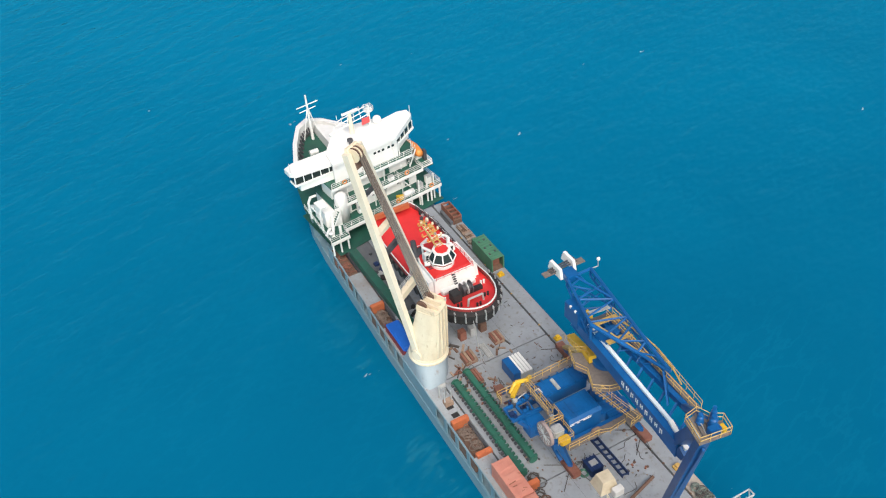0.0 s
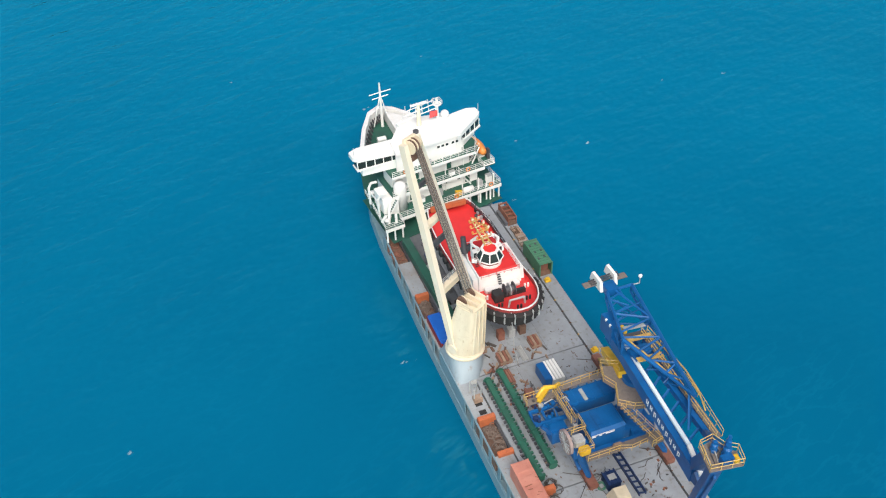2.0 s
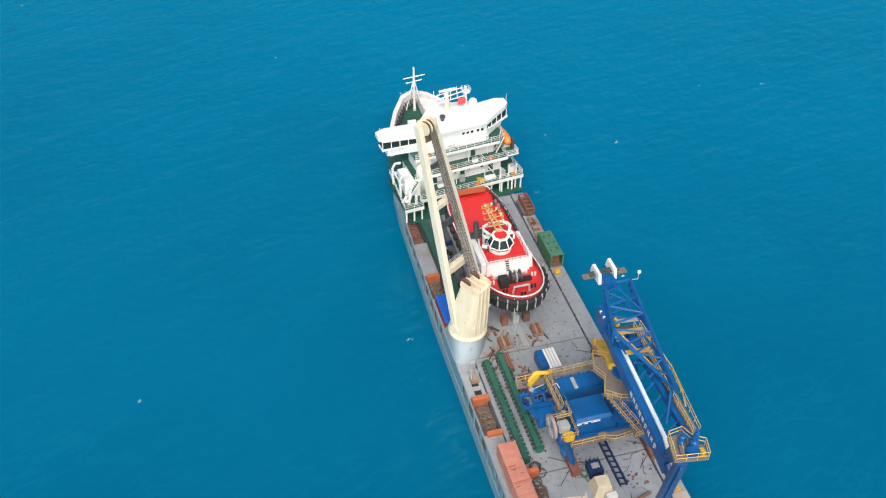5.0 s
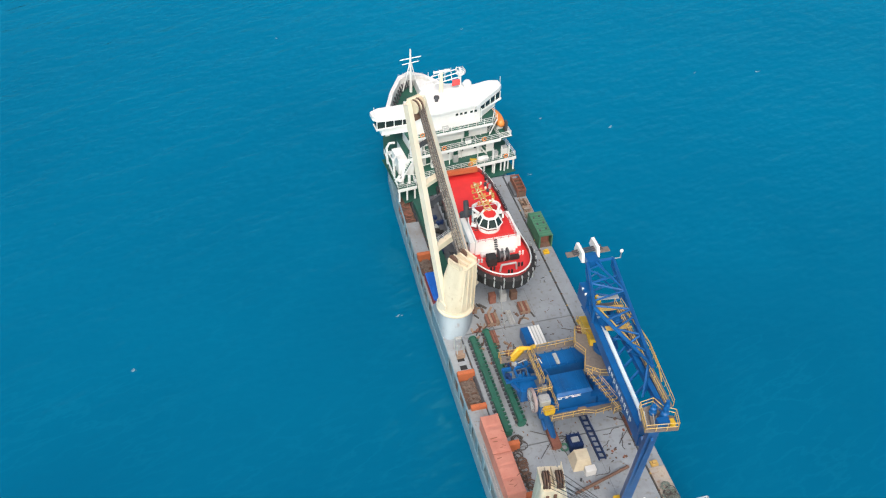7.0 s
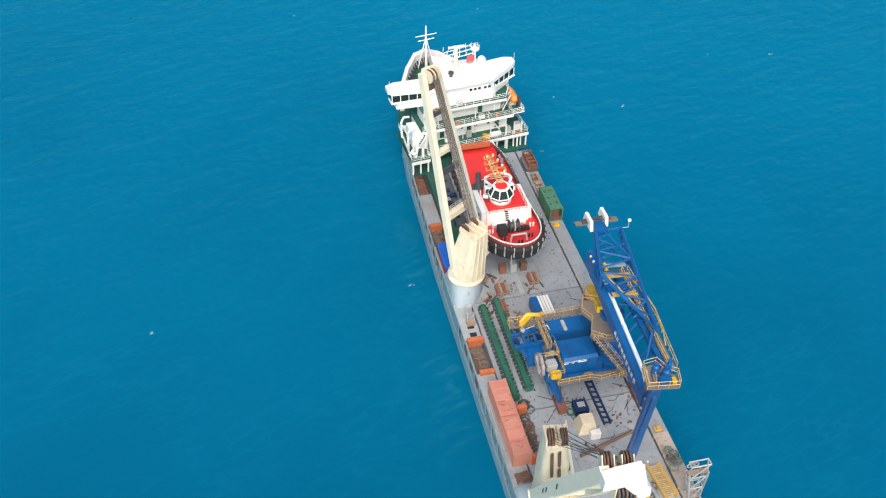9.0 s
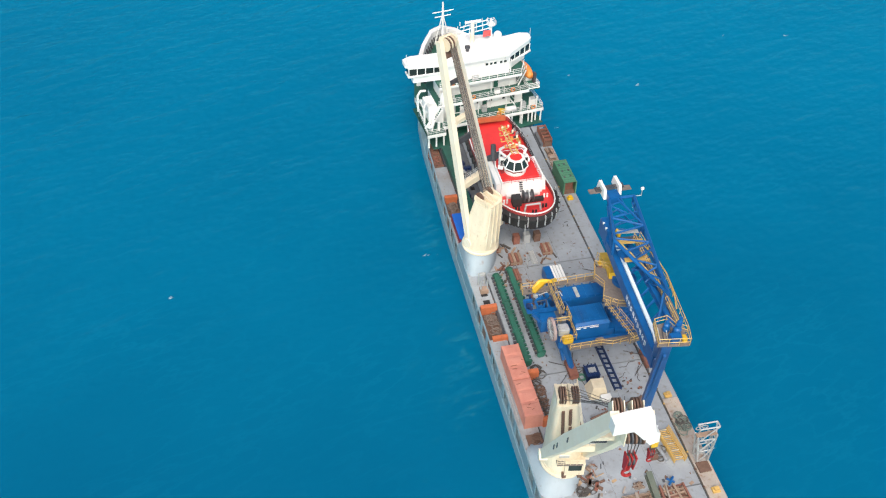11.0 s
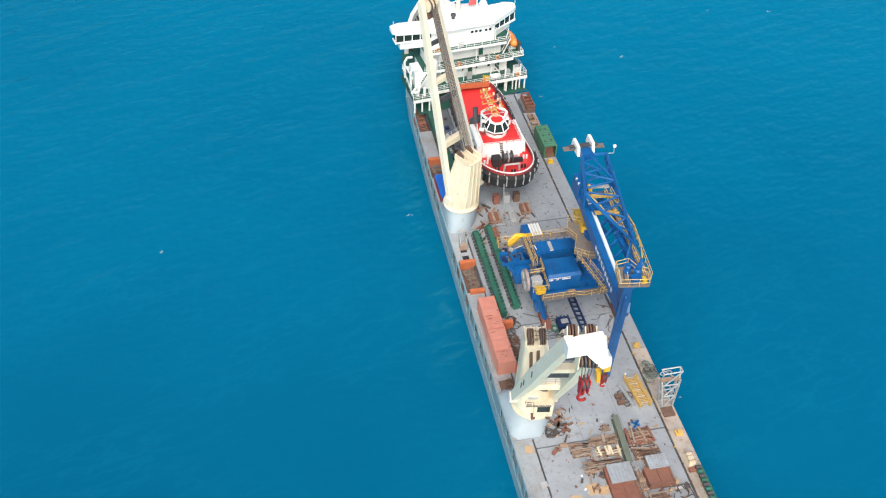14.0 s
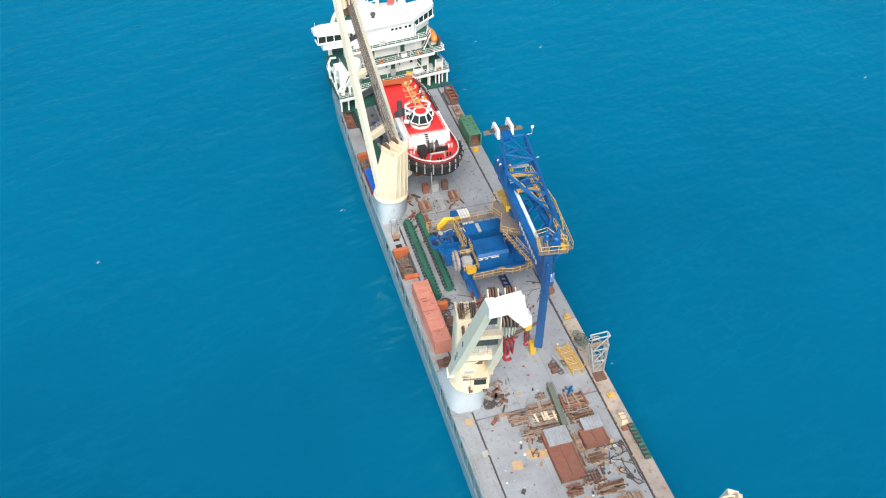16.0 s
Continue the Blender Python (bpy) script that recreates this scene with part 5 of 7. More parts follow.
for f, hw in ((0.25, 1.1), (0.5, 1.25), (0.72, 1.0), (0.92, 0.7)):
    c = foot.lerp(tip, f)
    bm = bmesh.new()
    put_tube(bm, c + Vector((-hw, 0, -0.1)), c + Vector((hw, 0, 0.25)), 0.08, 6)
    part("mast_yard", bm, YELLOW, tug, "yellow mast yard")
    for k in range(4):
        bm = bmesh.new()
        p = c + Vector((-hw + 2 * hw * k / 3, 0, 0.05 + 0.1 * k))
        put_lathe(bm, (p.x, p.y, p.z), [(0.09, 0), (0.17, 0.1), (0.17, 0.4), (0.06, 0.5)], 8)
        part("mast_lamp", bm, CREAM if k % 2 else ORLIFE, tug, "mast lamp")
# funnels
for x in (-2.3,):
    bm = bmesh.new()
    put_tube(bm, (x, 35.6, 16.7), (x, 36.4, 19.2), 0.5, 10, 0.4)
    part("funnel", bm, DARK, tug, "dark exhaust funnel")
bm = bmesh.new()
put_tube(bm, (-2.6, 37.2, 13.3), (-2.6, 37.0, 16.4), 0.4, 10)
put_beam(bm, (-3.0, 36.4, 16.5), (-1.4, 35.2, 18.0), 0.5, 0.9)
part("vent_trunk", bm, DARK, tug)
for p, q in (((1.5, 33.8, 17.6), (3.0, 33.4, 17.6)), ((-2.4, 32.6, 17.6), (-1.7, 32.2, 17.6))):
    bm = bmesh.new()
    put_tube(bm, p, q, 0.35, 8)
    part("raft_canister", bm, WHITE, tug)
bm = bmesh.new()
put_rail(bm, [(-2.3, 29.2, 16.75), (3.7, 29.2, 16.75), (3.7, 33, 16.75), (3.0, 36.6, 16.75)], 0.9, 1.2, 0.035)
part("railing", bm, CORAL, tug)
# forward winch and bow fittings
bm = bmesh.new()
put_tube(bm, (0.0, 26.0, 16.6), (1.4, 26.0, 16.6), 0.55, 14)
part("winch_drum", bm, DARK, tug)
for x in (0.0, 0.7, 1.4):
    bm = bmesh.new()
    put_tube(bm, (x - 0.06, 26.0, 16.6), (x + 0.06, 26.0, 16.6), 0.95, 16)
    part("winch_flange", bm, GALV if x == 0.7 else DARK, tug)
boxpart("winch_motor", (-1.9, -0.5, 25.0, 26.5, 15.4, 16.9), BLACK, tug, bevel=0.08)
boxpart("winch_frame", (-0.4, 3.2, 25.7, 26.3, 15.4, 16.0), BLACK, tug)
bm = bmesh.new()
put_line(bm, [(-0.6, 23.3, 15.6), (-0.4, 23.3, 17.1), (1.8, 23.3, 17.1), (2.0, 23.3, 15.6)], 0.16, 8)
part("staple", bm, GALV, tug, "pale towing staple")
for x, y in ((-1.5, 24.0), (2.8, 24.0), (-2.6, 26.8), (4.0, 27.2), (0.7, 22.4)):
    bm = bmesh.new()
    z = tug_sheer(y) - 0.3
    put_tube(bm, (x - 0.25, y, z), (x - 0.25, y, z + 0.7), 0.16, 8)
    put_tube(bm, (x + 0.25, y, z), (x + 0.25, y, z + 0.7), 0.16, 8)
    part("bollard", bm, WHITE if y > 26 else BLACK, tug)
bm = bmesh.new()
put_line(bm, [(-1.0, 21.6, 17.3), (-1.2, 20.4, 14), (-1.0, 20.0, 10.5), (-0.6, 19.5, 8.1)], 0.06, 6)
part("mooring_rope", bm, GALV, tug)
# timber and steel cradle
for x, y, wd, ln, mt in ((-2.2, 20.9, 1.9, 2.0, WOOD), (3.2, 22.2, 1.6, 2.0, WOOD), (-3.3, 17.2, 1.6, 2.4, REDOX), (-4.6, 24.2, 1.4, 2.2, WOOD), (0.7, 21.0, 0.9, 2.8, GALV)):
    th = thing("cradle_block", (x, y, 8), "stack of rusty timber and steel blocks under the tug", "support block", "tug cradle blocks")
    for lv in range(3 if mt != GALV else 1):
        for k in range(4):
            if lv % 2 == 0:
                boxpart("baulk", (x - wd / 2 + k * wd / 4, x - wd / 2 + (k + 0.8) * wd / 4, y - ln / 2, y + ln / 2, 8 + lv * 0.3, 8.28 + lv * 0.3), mt if k % 2 else REDOX if mt != GALV else GALV, th)
            else:
                boxpart("baulk", (x - wd / 2, x + wd / 2, y - ln / 2 + k * ln / 4, y - ln / 2 + (k + 0.8) * ln / 4, 8 + lv * 0.3, 8.28 + lv * 0.3), WOOD, th)
for y in (25, 30, 35, 40, 45, 48.5):
    for x in (-1.0, 0.7, 2.4):
        bm = bmesh.new()
        put_box(bm, x - 0.5, x + 0.5, y - 0.5, y + 0.5, 8.0, 9.3 + 0.9 * max(0, (28 - y) / 8), 0.03)
        solo("keel_block", bm, GALV if x == 0.7 else REDOX if x < 0 else BROWN, "weathered keel block under the tug", "support block", "keel blocks")

# the third crane stands further aft, only its raised jib head comes into view
deck_crane((-6.6, -57.5), 9.8, (-6.8, -57.6, 22.0), (-5.6, -57.6, 12.0), 2.6, (1.9, -59.2, 40.8), "cream deck crane with its jib raised, standing aft", False)

# ---- ship unloader carried as deck cargo ----
ul = thing("ship_unloader", (3.5, 2, 8), "blue bulk ship unloader with yellow walkways and a lattice boom", "ship unloader")


def ubeam(name, p, q, wd, hg, material=BLUE, label="", w2=None, h2=None, par=None):
    bm = bmesh.new()
    put_beam(bm, p, q, wd, hg, w2, h2)
    return part(name, bm, material, par or ul, label)


def ubox(name, d, material=BLUE, label="", bevel=0.06):
    return boxpart(name, d, material, ul, label, bevel)


def urail(pts, h=1.1):
    bm = bmesh.new()
    put_rail(bm, pts, h, 1.3, 0.045, 2)
    return part("guard_rail", bm, YELLOW, ul, "yellow guard rail")


def uplate(name, pts, z, material=GRATE, t=0.12):
    bm = bmesh.new()
    put_prism(bm, pts, z - t, z)
    return part(name, bm, material, ul)


# portal legs, bogies and girders
LEGS = [((-2.0, -0.6), (-0.5, -2.0)), ((-2.2, 6.0), (-1.6, 12.6)), ((8.0, -0.5), (10.4, -2.2)), ((8.0, 6.2), (10.0, 14.8))]
for (tx, ty), (fx, fy) in LEGS:
    ubeam("leg", (tx, ty, 14.2), (fx, fy, 8.9), 0.85, 0.85, w2=0.5, h2=0.5)
    bg_ = ubox("bogie", (fx - 0.6, fx + 0.6, fy - 1.5, fy + 1.5, 8.12, 8.95), REDOX, "red oxide wheel bogie")
    for k in (-1.1, -0.35, 0.35, 1.1):
        bm = bmesh.new()
        put_tube(bm, (fx - 0.3, fy + k, 8.3), (fx + 0.3, fy + k, 8.3), 0.3, 12)
        part("wheel", bm, DARK, bg_)
ubeam("girder", (-2.6, -0.6, 14.1), (8.6, -0.6, 14.1), 1.0, 1.5)
ubeam("girder", (-2.6, 6.1, 14.1), (8.6, 6.1, 14.1), 1.0, 1.5)
ubeam("sill_beam", (-2.1, -1.2, 13.0), (-2.1, 6.6, 13.0), 0.9, 1.2)
ubeam("sill_beam", (8.1, -1.2, 13.0), (8.1, 6.6, 13.0), 0.9, 1.2)
ubeam("brace", (-1.6, -1.4, 10.0), (-1.9, 4.0, 13.4), 0.4, 0.4)
ubeam("brace", (9.9, -1.8, 10.0), (8.2, 4.0, 13.4), 0.4, 0.4)
ubeam("diagonal_leg", (-0.6, 12.2, 9.3), (-2.6, 5.5, 14.0), 0.6, 0.6, NAVY)
# machinery house with stepped roof
ubox("machinery_house", (-0.6, 4.1, -1.5, 1.9, 13.6, 16.6))
bm = bmesh.new()
put_prism(bm, [(-0.7, -1.6), (4.2, -1.6), (4.2, 2.0), (-0.7, 2.0)], 16.6, 16.95, [(-0.5, -1.2), (4.0, -1.2), (4.0, 1.9), (-0.5, 1.9)])
part("house_roof", bm, BLUE, ul)
ubox("roof_panel", (0.6, 2.4, -0.6, 1.6, 16.95, 17.03))
ubox("roof_edge", (-0.6, 2.6, -1.65, -1.55, 16.45, 16.57), LETTER, "worn white stripe along the house")
for a, b, z in ((-0.9, -0.3, 16.1), (0.1, 0.5, 16.1), (1.0, 2.2, 16.1)):
    ubox("lettering", (a + 0.4, b + 0.4, -1.56, -1.49, z, z + 0.12), LETTER, "worn white lettering", 0.0)
ubox("rear_trunk", (-1.3, 5.6, 3.6, 6.2, 14.6, 16.4))
ubox("rear_trunk_top", (-1.1, 5.4, 3.8, 6.0, 16.4, 16.55), BLUE)
ubox("fan_box", (1.2, 1.7, 3.7, 5.6, 16.55, 16.8), GALV)
ubox("tank", (2.0, 3.2, -2.9, -2.3, 14.2, 14.9), WOOD, "brown tarpaulin bundle", 0.15)
ubox("end_house", (5.2, 8.4, -1.6, 3.0, 13.2, 14.8), BLUE)
# outreach frame and cable reel at the port end
for yy in (2.6, 4.6):
    ubeam("outreach_beam", (-1.5, yy, 16.2), (-6.0, yy + 0.2, 16.2), 0.35, 0.5)
for x in (-5.9, -4.4, -2.9):
    ubeam("outreach_tie", (x, 2.6, 16.2), (x, 4.7, 16.2), 0.3, 0.35)
ubeam("outreach_strut", (-5.2, 2.6, 16.0), (-2.4, 0.5, 13.2), 0.5, 0.6)
ubox("outreach_box", (-4.4, -2.2, 1.2, 3.0, 13.4, 15.6))
bm = bmesh.new()
put_tube(bm, (-3.9, -1.0, 16.4), (-3.5, -1.0, 16.4), 1.6, 28)
ubeam("reel_bracket", (-3.7, -1.0, 16.4), (-1.2, -1.0, 15.6), 0.4, 0.5)
reel = part("cable_reel", bm, REELM, ul, "large pinkish-grey cable reel")
for k in range(12):
    bm = bmesh.new()
    a = math.pi * 2 * k / 12
    put_tube(bm, (-3.95, -1.0, 16.4), (-3.95, -1.0 + 1.35 * math.cos(a), 16.4 + 1.35 * math.sin(a)), 0.05, 5)
    part("spoke", bm, GALV, reel)
# walkways
ubeam("house_bearer", (-1.6, -1.9, 13.9), (8.4, -1.9, 13.9), 0.5, 0.5)
uplate("walkway", [(-1.7, -3.2), (8.6, -3.2), (8.6, -2.2), (-1.7, -2.2)], 14.2)
urail([(-1.7, -3.2, 14.2), (2.6, -3.2, 14.2), (4.0, -3.7, 14.2), (8.6, -3.2, 14.2)])
uplate("walkway", [(-2.3, 0.6), (-1.7, 0.6), (-1.7, 5.8), (-2.3, 5.8)], 17.4)
urail([(-2.3, 0.6, 17.4), (-2.3, 5.8, 17.4)])
urail([(-1.7, 0.6, 17.4), (-1.7, 5.8, 17.4)])
uplate("walkway", [(-6.0, 5.4), (-2.0, 5.4), (-2.0, 6.4), (-6.0, 6.4)], 16.9)
urail([(-6.0, 6.4, 16.9), (-1.8, 6.4, 16.9), (5.8, 6.6, 16.9)])
urail([(-6.0, 5.4, 16.9), (-6.0, 6.4, 16.9)])
uplate("walkway", [(-1.8, 6.2), (5.8, 6.2), (5.8, 7.0), (-1.8, 7.0)], 16.9)
bm = bmesh.new()
put_beam(bm, (-2.6, 6.6, 17.6), (-4.6, 5.0, 17.6), 0.55, 0.4)
part("yellow_duct", bm, BRIGHTY, ul, "bright yellow duct")
# valves, pipes and cabinets round the machinery house
rnd = random.Random(5)
for k in range(26):
    x, y = rnd.uniform(-5.8, -0.9), rnd.uniform(1.2, 6.0)
    z = 16.45 if y > 2.5 else 15.6
    s = rnd.uniform(0.12, 0.32)
    ubox("fitting", (x - s, x + s, y - s, y + s, z - 0.4, z + rnd.uniform(0.1, 0.55)), rnd.choice([BLUE, NAVY, GALV, DARK, BLUE]), "", 0.02)
for k in range(9):
    bm = bmesh.new()
    x, y = rnd.uniform(-5.6, -1.2), rnd.uniform(2.4, 5.6)
    put_line(bm, [(x, y, 16.6), (x + rnd.uniform(0.6, 1.6), y + rnd.uniform(-0.4, 0.4), 16.9), (x + rnd.uniform(1.0, 2.0), y + rnd.uniform(-1.5, 0.2), 16.2)], 0.07, 6)
    part("pipe", bm, rnd.choice([BLUE, DARK, GALV]), ul)
for k in range(7):
    ubox("roof_seam", (-0.62 + 0.72 * k, -0.58 + 0.72 * k, -1.2, 1.9, 16.95, 16.99), BLUE, "", 0.0)
for k in range(6):
    ubox("duct_clamp", (-0.9 + 1.2 * k, -0.75 + 1.2 * k, 3.55, 6.25, 16.3, 16.6), BLUE, "", 0.0)
ubox("drive_cover", (-3.0, -1.5, -1.9, -0.6, 15.6, 16.8), GALV, "pale drive cover", 0.15)
ubox("drive_motor", (-2.6, -1.2, -2.9, -1.9, 15.0, 16.0), BRIGHTY, "yellow drive motor", 0.15)
urail([(-3.1, -2.9, 15.8), (-0.9, -2.9, 15.8), (-0.9, 0.4, 15.8), (-3.1, 0.4, 15.8)], 1.0)
urail([(-3.1, -1.0, 17.4), (-1.2, -1.0, 17.4), (-1.2, 1.0, 17.4)], 0.9)
bm = bmesh.new()
put_line(bm, [(-4.4, 5.9, 17.2), (-3.2, 6.6, 17.9), (-1.8, 6.2, 17.9), (-0.9, 6.9, 17.3)], 0.28, 8)
part("yellow_hose", bm, BRIGHTY, ul, "bright yellow bent duct")
# slewing column and its platforms
bm = bmesh.new()
put_lathe(bm, (6.6, 1.6, 14.6), [(1.6, 0), (1.6, 1.6), (1.3, 1.8), (1.3, 6.0), (1.6, 6.2), (1.6, 6.8)], 24)
part("slewing_column", bm, BLUE, ul)
pl = [(2.6, -1.4), (4.2, -2.6), (6.6, -3.2), (6.8, -1.0), (5.6, 0.6), (5.6, 4.0), (3.6, 5.0), (2.8, 2.6), (3.6, 1.0)]
uplate("platform", pl, 20.8)
urail([(x, y, 20.8) for x, y in pl[:4]])
urail([(x, y, 20.8) for x, y in pl[5:] + pl[:1]])
for a, b in (((3.0, -1.6, 20.2), (5.9, -5.6, 17.0)), ((3.9, -1.6, 20.2), (6.8, -5.4, 17.0))):
    urail([a, b], 0.9)
for k in range(12):
    bm = bmesh.new()
    f = k / 11
    p = Vector((3.45, -1.6, 20.2)).lerp(Vector((6.4, -5.5, 17.0)), f)
    put_box(bm, p.x - 0.5, p.x + 0.5, p.y - 0.15, p.y + 0.15, p.z - 0.03, p.z + 0.03)
    part("stair_tread", bm, GRATE, ul)
uplate("walkway", [(5.4, -5.6), (8.8, -4.9), (8.6, -3.4), (5.6, -4.2)], 16.6)
urail([(5.4, -5.6, 16.6), (8.8, -4.9, 16.6)])
# bright yellow stair tower forward
ubeam("stair_flight", (6.2, 8.2, 19.4), (5.2, 2.2, 21.4), 1.0, 0.9, BRIGHTY, "bright yellow stair")
ubeam("stair_flight", (6.8, 8.6, 21.4), (6.3, 2.0, 21.6), 0.7, 0.6, BRIGHTY, "bright yellow stair")
urail([(5.4, 8.4, 18.9), (4.9, 2.6, 21.2)])
urail([(7.2, 8.9, 21.6), (6.9, 5.2, 24.2)])
ubeam("gantry_stair", (9.9, 14.6, 9.6), (8.6, 9.0, 14.0), 0.8, 0.4, YELLOW)
# boom: box girder with a white pipe on top, lattice side girder
A, B = Vector((5.4, 5.2, 24.9)), Vector((3.9, -15.4, 24.9))
boom = ubeam("boom_girder", A, B, 1.4, 1.3, w2=1.5, h2=2.4)
ubeam("boom_nose", B, B + Vector((-0.15, -1.0, -0.4)), 1.4, 2.2, BLUE, "", 1.0, 1.3)
ubeam("top_pipe", A + Vector((0.15, -1.4, 0.95)), B + Vector((0.4, 2.6, 1.45)), 0.42, 0.3, PIPEW, "white pipe cover on the boom", par=boom)
ubeam("top_pipe_elbow", B + Vector((0.4, 2.6, 1.45)), B + Vector((-0.2, -0.9, 0.9)), 0.5, 0.35, WHITE, "white pipe end", par=boom)
for k in range(9):
    f = 0.50 + 0.045 * k
    p = A.lerp(B, f) + Vector((-0.79, 0, 0.15))
    for j in range(2):
        bm = bmesh.new()
        put_box(bm, p.x - 0.02, p.x + 0.02, p.y - 0.3 + 0.3 * j, p.y - 0.16 + 0.3 * j, p.z - (0.3 if (k + j) % 3 else 0.5), p.z + 0.3)
        part("lettering", bm, LETTER, boom, "white lettering bars on the boom")
    bm = bmesh.new()
    put_box(bm, p.x - 0.02, p.x + 0.02, p.y - 0.3, p.y + 0.12, p.z - 0.05 + 0.22 * (k % 3 - 1), p.z + 0.05 + 0.22 * (k % 3 - 1))
    part("lettering", bm, LETTER, boom, "white lettering bars on the boom")
C, D = Vector((7.2, 3.4, 25.6)), Vector((6.7, -13.2, 26.6))
ubeam("side_chord", C, D, 0.6, 0.8, BLUE)
ubeam("side_chord", C + Vector((1.2, 0, -0.6)), D + Vector((0.6, 1.0, -0.4)), 0.5, 0.5)
for k in range(9):
    f = k / 8
    ubeam("side_tie", A.lerp(B, 0.12 + 0.8 * f) + Vector((0.9, 0, 0.3)), C.lerp(D, f), 0.25, 0.3)
uplate("boom_walkway", [(7.5, 3.0), (8.3, 3.0), (7.9, -13.4), (7.1, -13.4)], 26.9)
urail([(7.5, 3.0, 26.9), (7.1, -13.4, 26.9)])
urail([(8.3, 3.0, 26.9), (8.7, -5.0, 26.9), (7.9, -13.4, 26.9)])
bm = bmesh.new()
pts = [(8.2, 2.0, 27.0), (8.7, -1.5, 27.6), (8.9, -4.5, 27.6), (8.6, -7.8, 27.4), (8.0, -10.0, 27.2)]
put_line(bm, pts, 0.09, 6)
part("yellow_hose", bm, YELLOW, ul, "yellow hose loop")
# lattice tail with counterweight arms
TL = [Vector((4.3, 1.8, 28.3)), Vector((6.4, 9.7, 28.3))]
TR = [Vector((7.4, -8.6, 28.3)), Vector((9.9, 9.7, 28.3))]
low = Vector((0, 0, -2.4))


def right_chord(y):
    return TR[0].lerp(TR[1], (y - TR[0].y) / (TR[1].y - TR[0].y))


def left_chord(y):
    return TL[0].lerp(TL[1], (y - TL[0].y) / (TL[1].y - TL[0].y))


INNER = [TL[0], Vector((6.4, -4.2, 27.9)), TR[0]]
CHORDS = [(TL[0], TL[1], 0.2), (TR[0], TR[1], 0.25), (TL[0] + low, TL[1] + low * 0.5, 0.17), (TR[0] + low * 0.4, TR[1] + low * 0.5, 0.17), (INNER[0], INNER[1], 0.24), (INNER[1], INNER[2], 0.2), (TL[1], TR[1], 0.2), (TL[0], TL[0] + low, 0.2), (TL[1], TL[1] + low * 0.5, 0.16), (TR[1], TR[1] + low * 0.5, 0.16)]
for a, b, r in CHORDS:
    bm = bmesh.new()
    put_tube(bm, a, b, r, 8)
    part("lattice_chord", bm, BLUE, ul)
MID = left_chord(9.4).lerp(right_chord(3.8), 0.5)
BRACES = [(Vector((7.5, 9.6, 28.3)), right_chord(3.8), 0.16), (left_chord(6.0), right_chord(3.8), 0.15), (left_chord(6.0), MID, 0.11), (left_chord(8.4), Vector((7.7, 8.9, 28.3)), 0.11), (left_chord(8.4), MID, 0.11), (left_chord(6.0), right_chord(6.6), 0.1),
          (left_chord(3.0), right_chord(3.8), 0.13), (left_chord(2.2), right_chord(0.6), 0.13), (INNER[0].lerp(INNER[1], 0.35), right_chord(0.6), 0.13), (INNER[0].lerp(INNER[1], 0.6), right_chord(-0.6), 0.13), (INNER[0].lerp(INNER[1], 0.6), right_chord(-3.6), 0.13), (INNER[1], right_chord(-3.6), 0.13), (INNER[1], right_chord(-6.2), 0.12)]
for a, b, r in BRACES:
    bm = bmesh.new()
    put_tube(bm, a, b, r, 6)
    part("lattice_brace", bm, BLUE, ul)
    bm = bmesh.new()
    put_tube(bm, a + low * 0.7, b + low * 0.5, r * 0.8, 6)
    part("lattice_brace", bm, BLUE, ul)
for y in (8.6, 6.0, 3.6):
    for c in (left_chord(y), right_chord(y)):
        bm = bmesh.new()
        put_tube(bm, c, c + low * 0.6, 0.1, 6)
        part("lattice_post", bm, BLUE, ul)
# stiff triangular fin between lattice and boom
bm = bmesh.new()
fa, fb, fc = Vector((7.6, -7.0, 28.3)), Vector((5.2, -11.2, 26.6)), Vector((7.4, -8.8, 26.0))
vs = [bm.verts.new(p + Vector((o, 0, 0))) for o in (-0.12, 0.12) for p in (fa, fb, fc)]
bm.faces.new((vs[0], vs[1], vs[2]))
bm.faces.new((vs[5], vs[4], vs[3]))
for i in range(3):
    bm.faces.new((vs[i], vs[i + 3], vs[(i + 1) % 3 + 3], vs[(i + 1) % 3]))
part("fin_plate", bm, BLUE, ul)
# gratings and ducts carried in the lattice
for x0, x1, y0, y1, z, mt in ((5.6, 8.3, 3.7, 4.3, 27.6, GALV), (5.2, 8.4, 2.2, 2.9, 27.2, YELLOW), (5.0, 8.2, -0.9, -0.2, 27.0, YELLOW), (5.2, 8.3, 2.95, 3.65, 27.0, DARK)):
    uplate("lattice_platform", [(x0, y0), (x1, y0 - 0.3), (x1, y1 - 0.3), (x0, y1)], z, mt)
uplate("lattice_platform", [(5.2, 0.0), (8.2, -0.6), (8.4, 2.2), (5.0, 1.8)], 26.4, BLUE, 0.5)
ubox("hydraulic_unit", (5.9, 7.4, 0.2, 1.4, 26.4, 27.1), BLUE)
ubox("yellow_tank", (5.6, 6.0, 3.6, 4.8, 26.8, 27.5), BRIGHTY, "yellow tank by the lattice", 0.12)
ubox("tail_box", (6.4, 8.0, 9.5, 11.2, 27.5, 28.6), BLUE)
ubox("transformer_cabinet", (4.6, 6.0, 4.8, 7.6, 24.6, 27.2))
for y in (5.3, 6.3):
    ubox("cabinet_lamp", (4.56, 4.8, y, y + 0.25, 26.95, 27.24), WHITE, "white lamp on the cabinet", 0.0)
ubeam("cabinet_bracket", (5.2, 6.4, 24.2), (6.4, 4.0, 21.6), 0.7, 0.8)
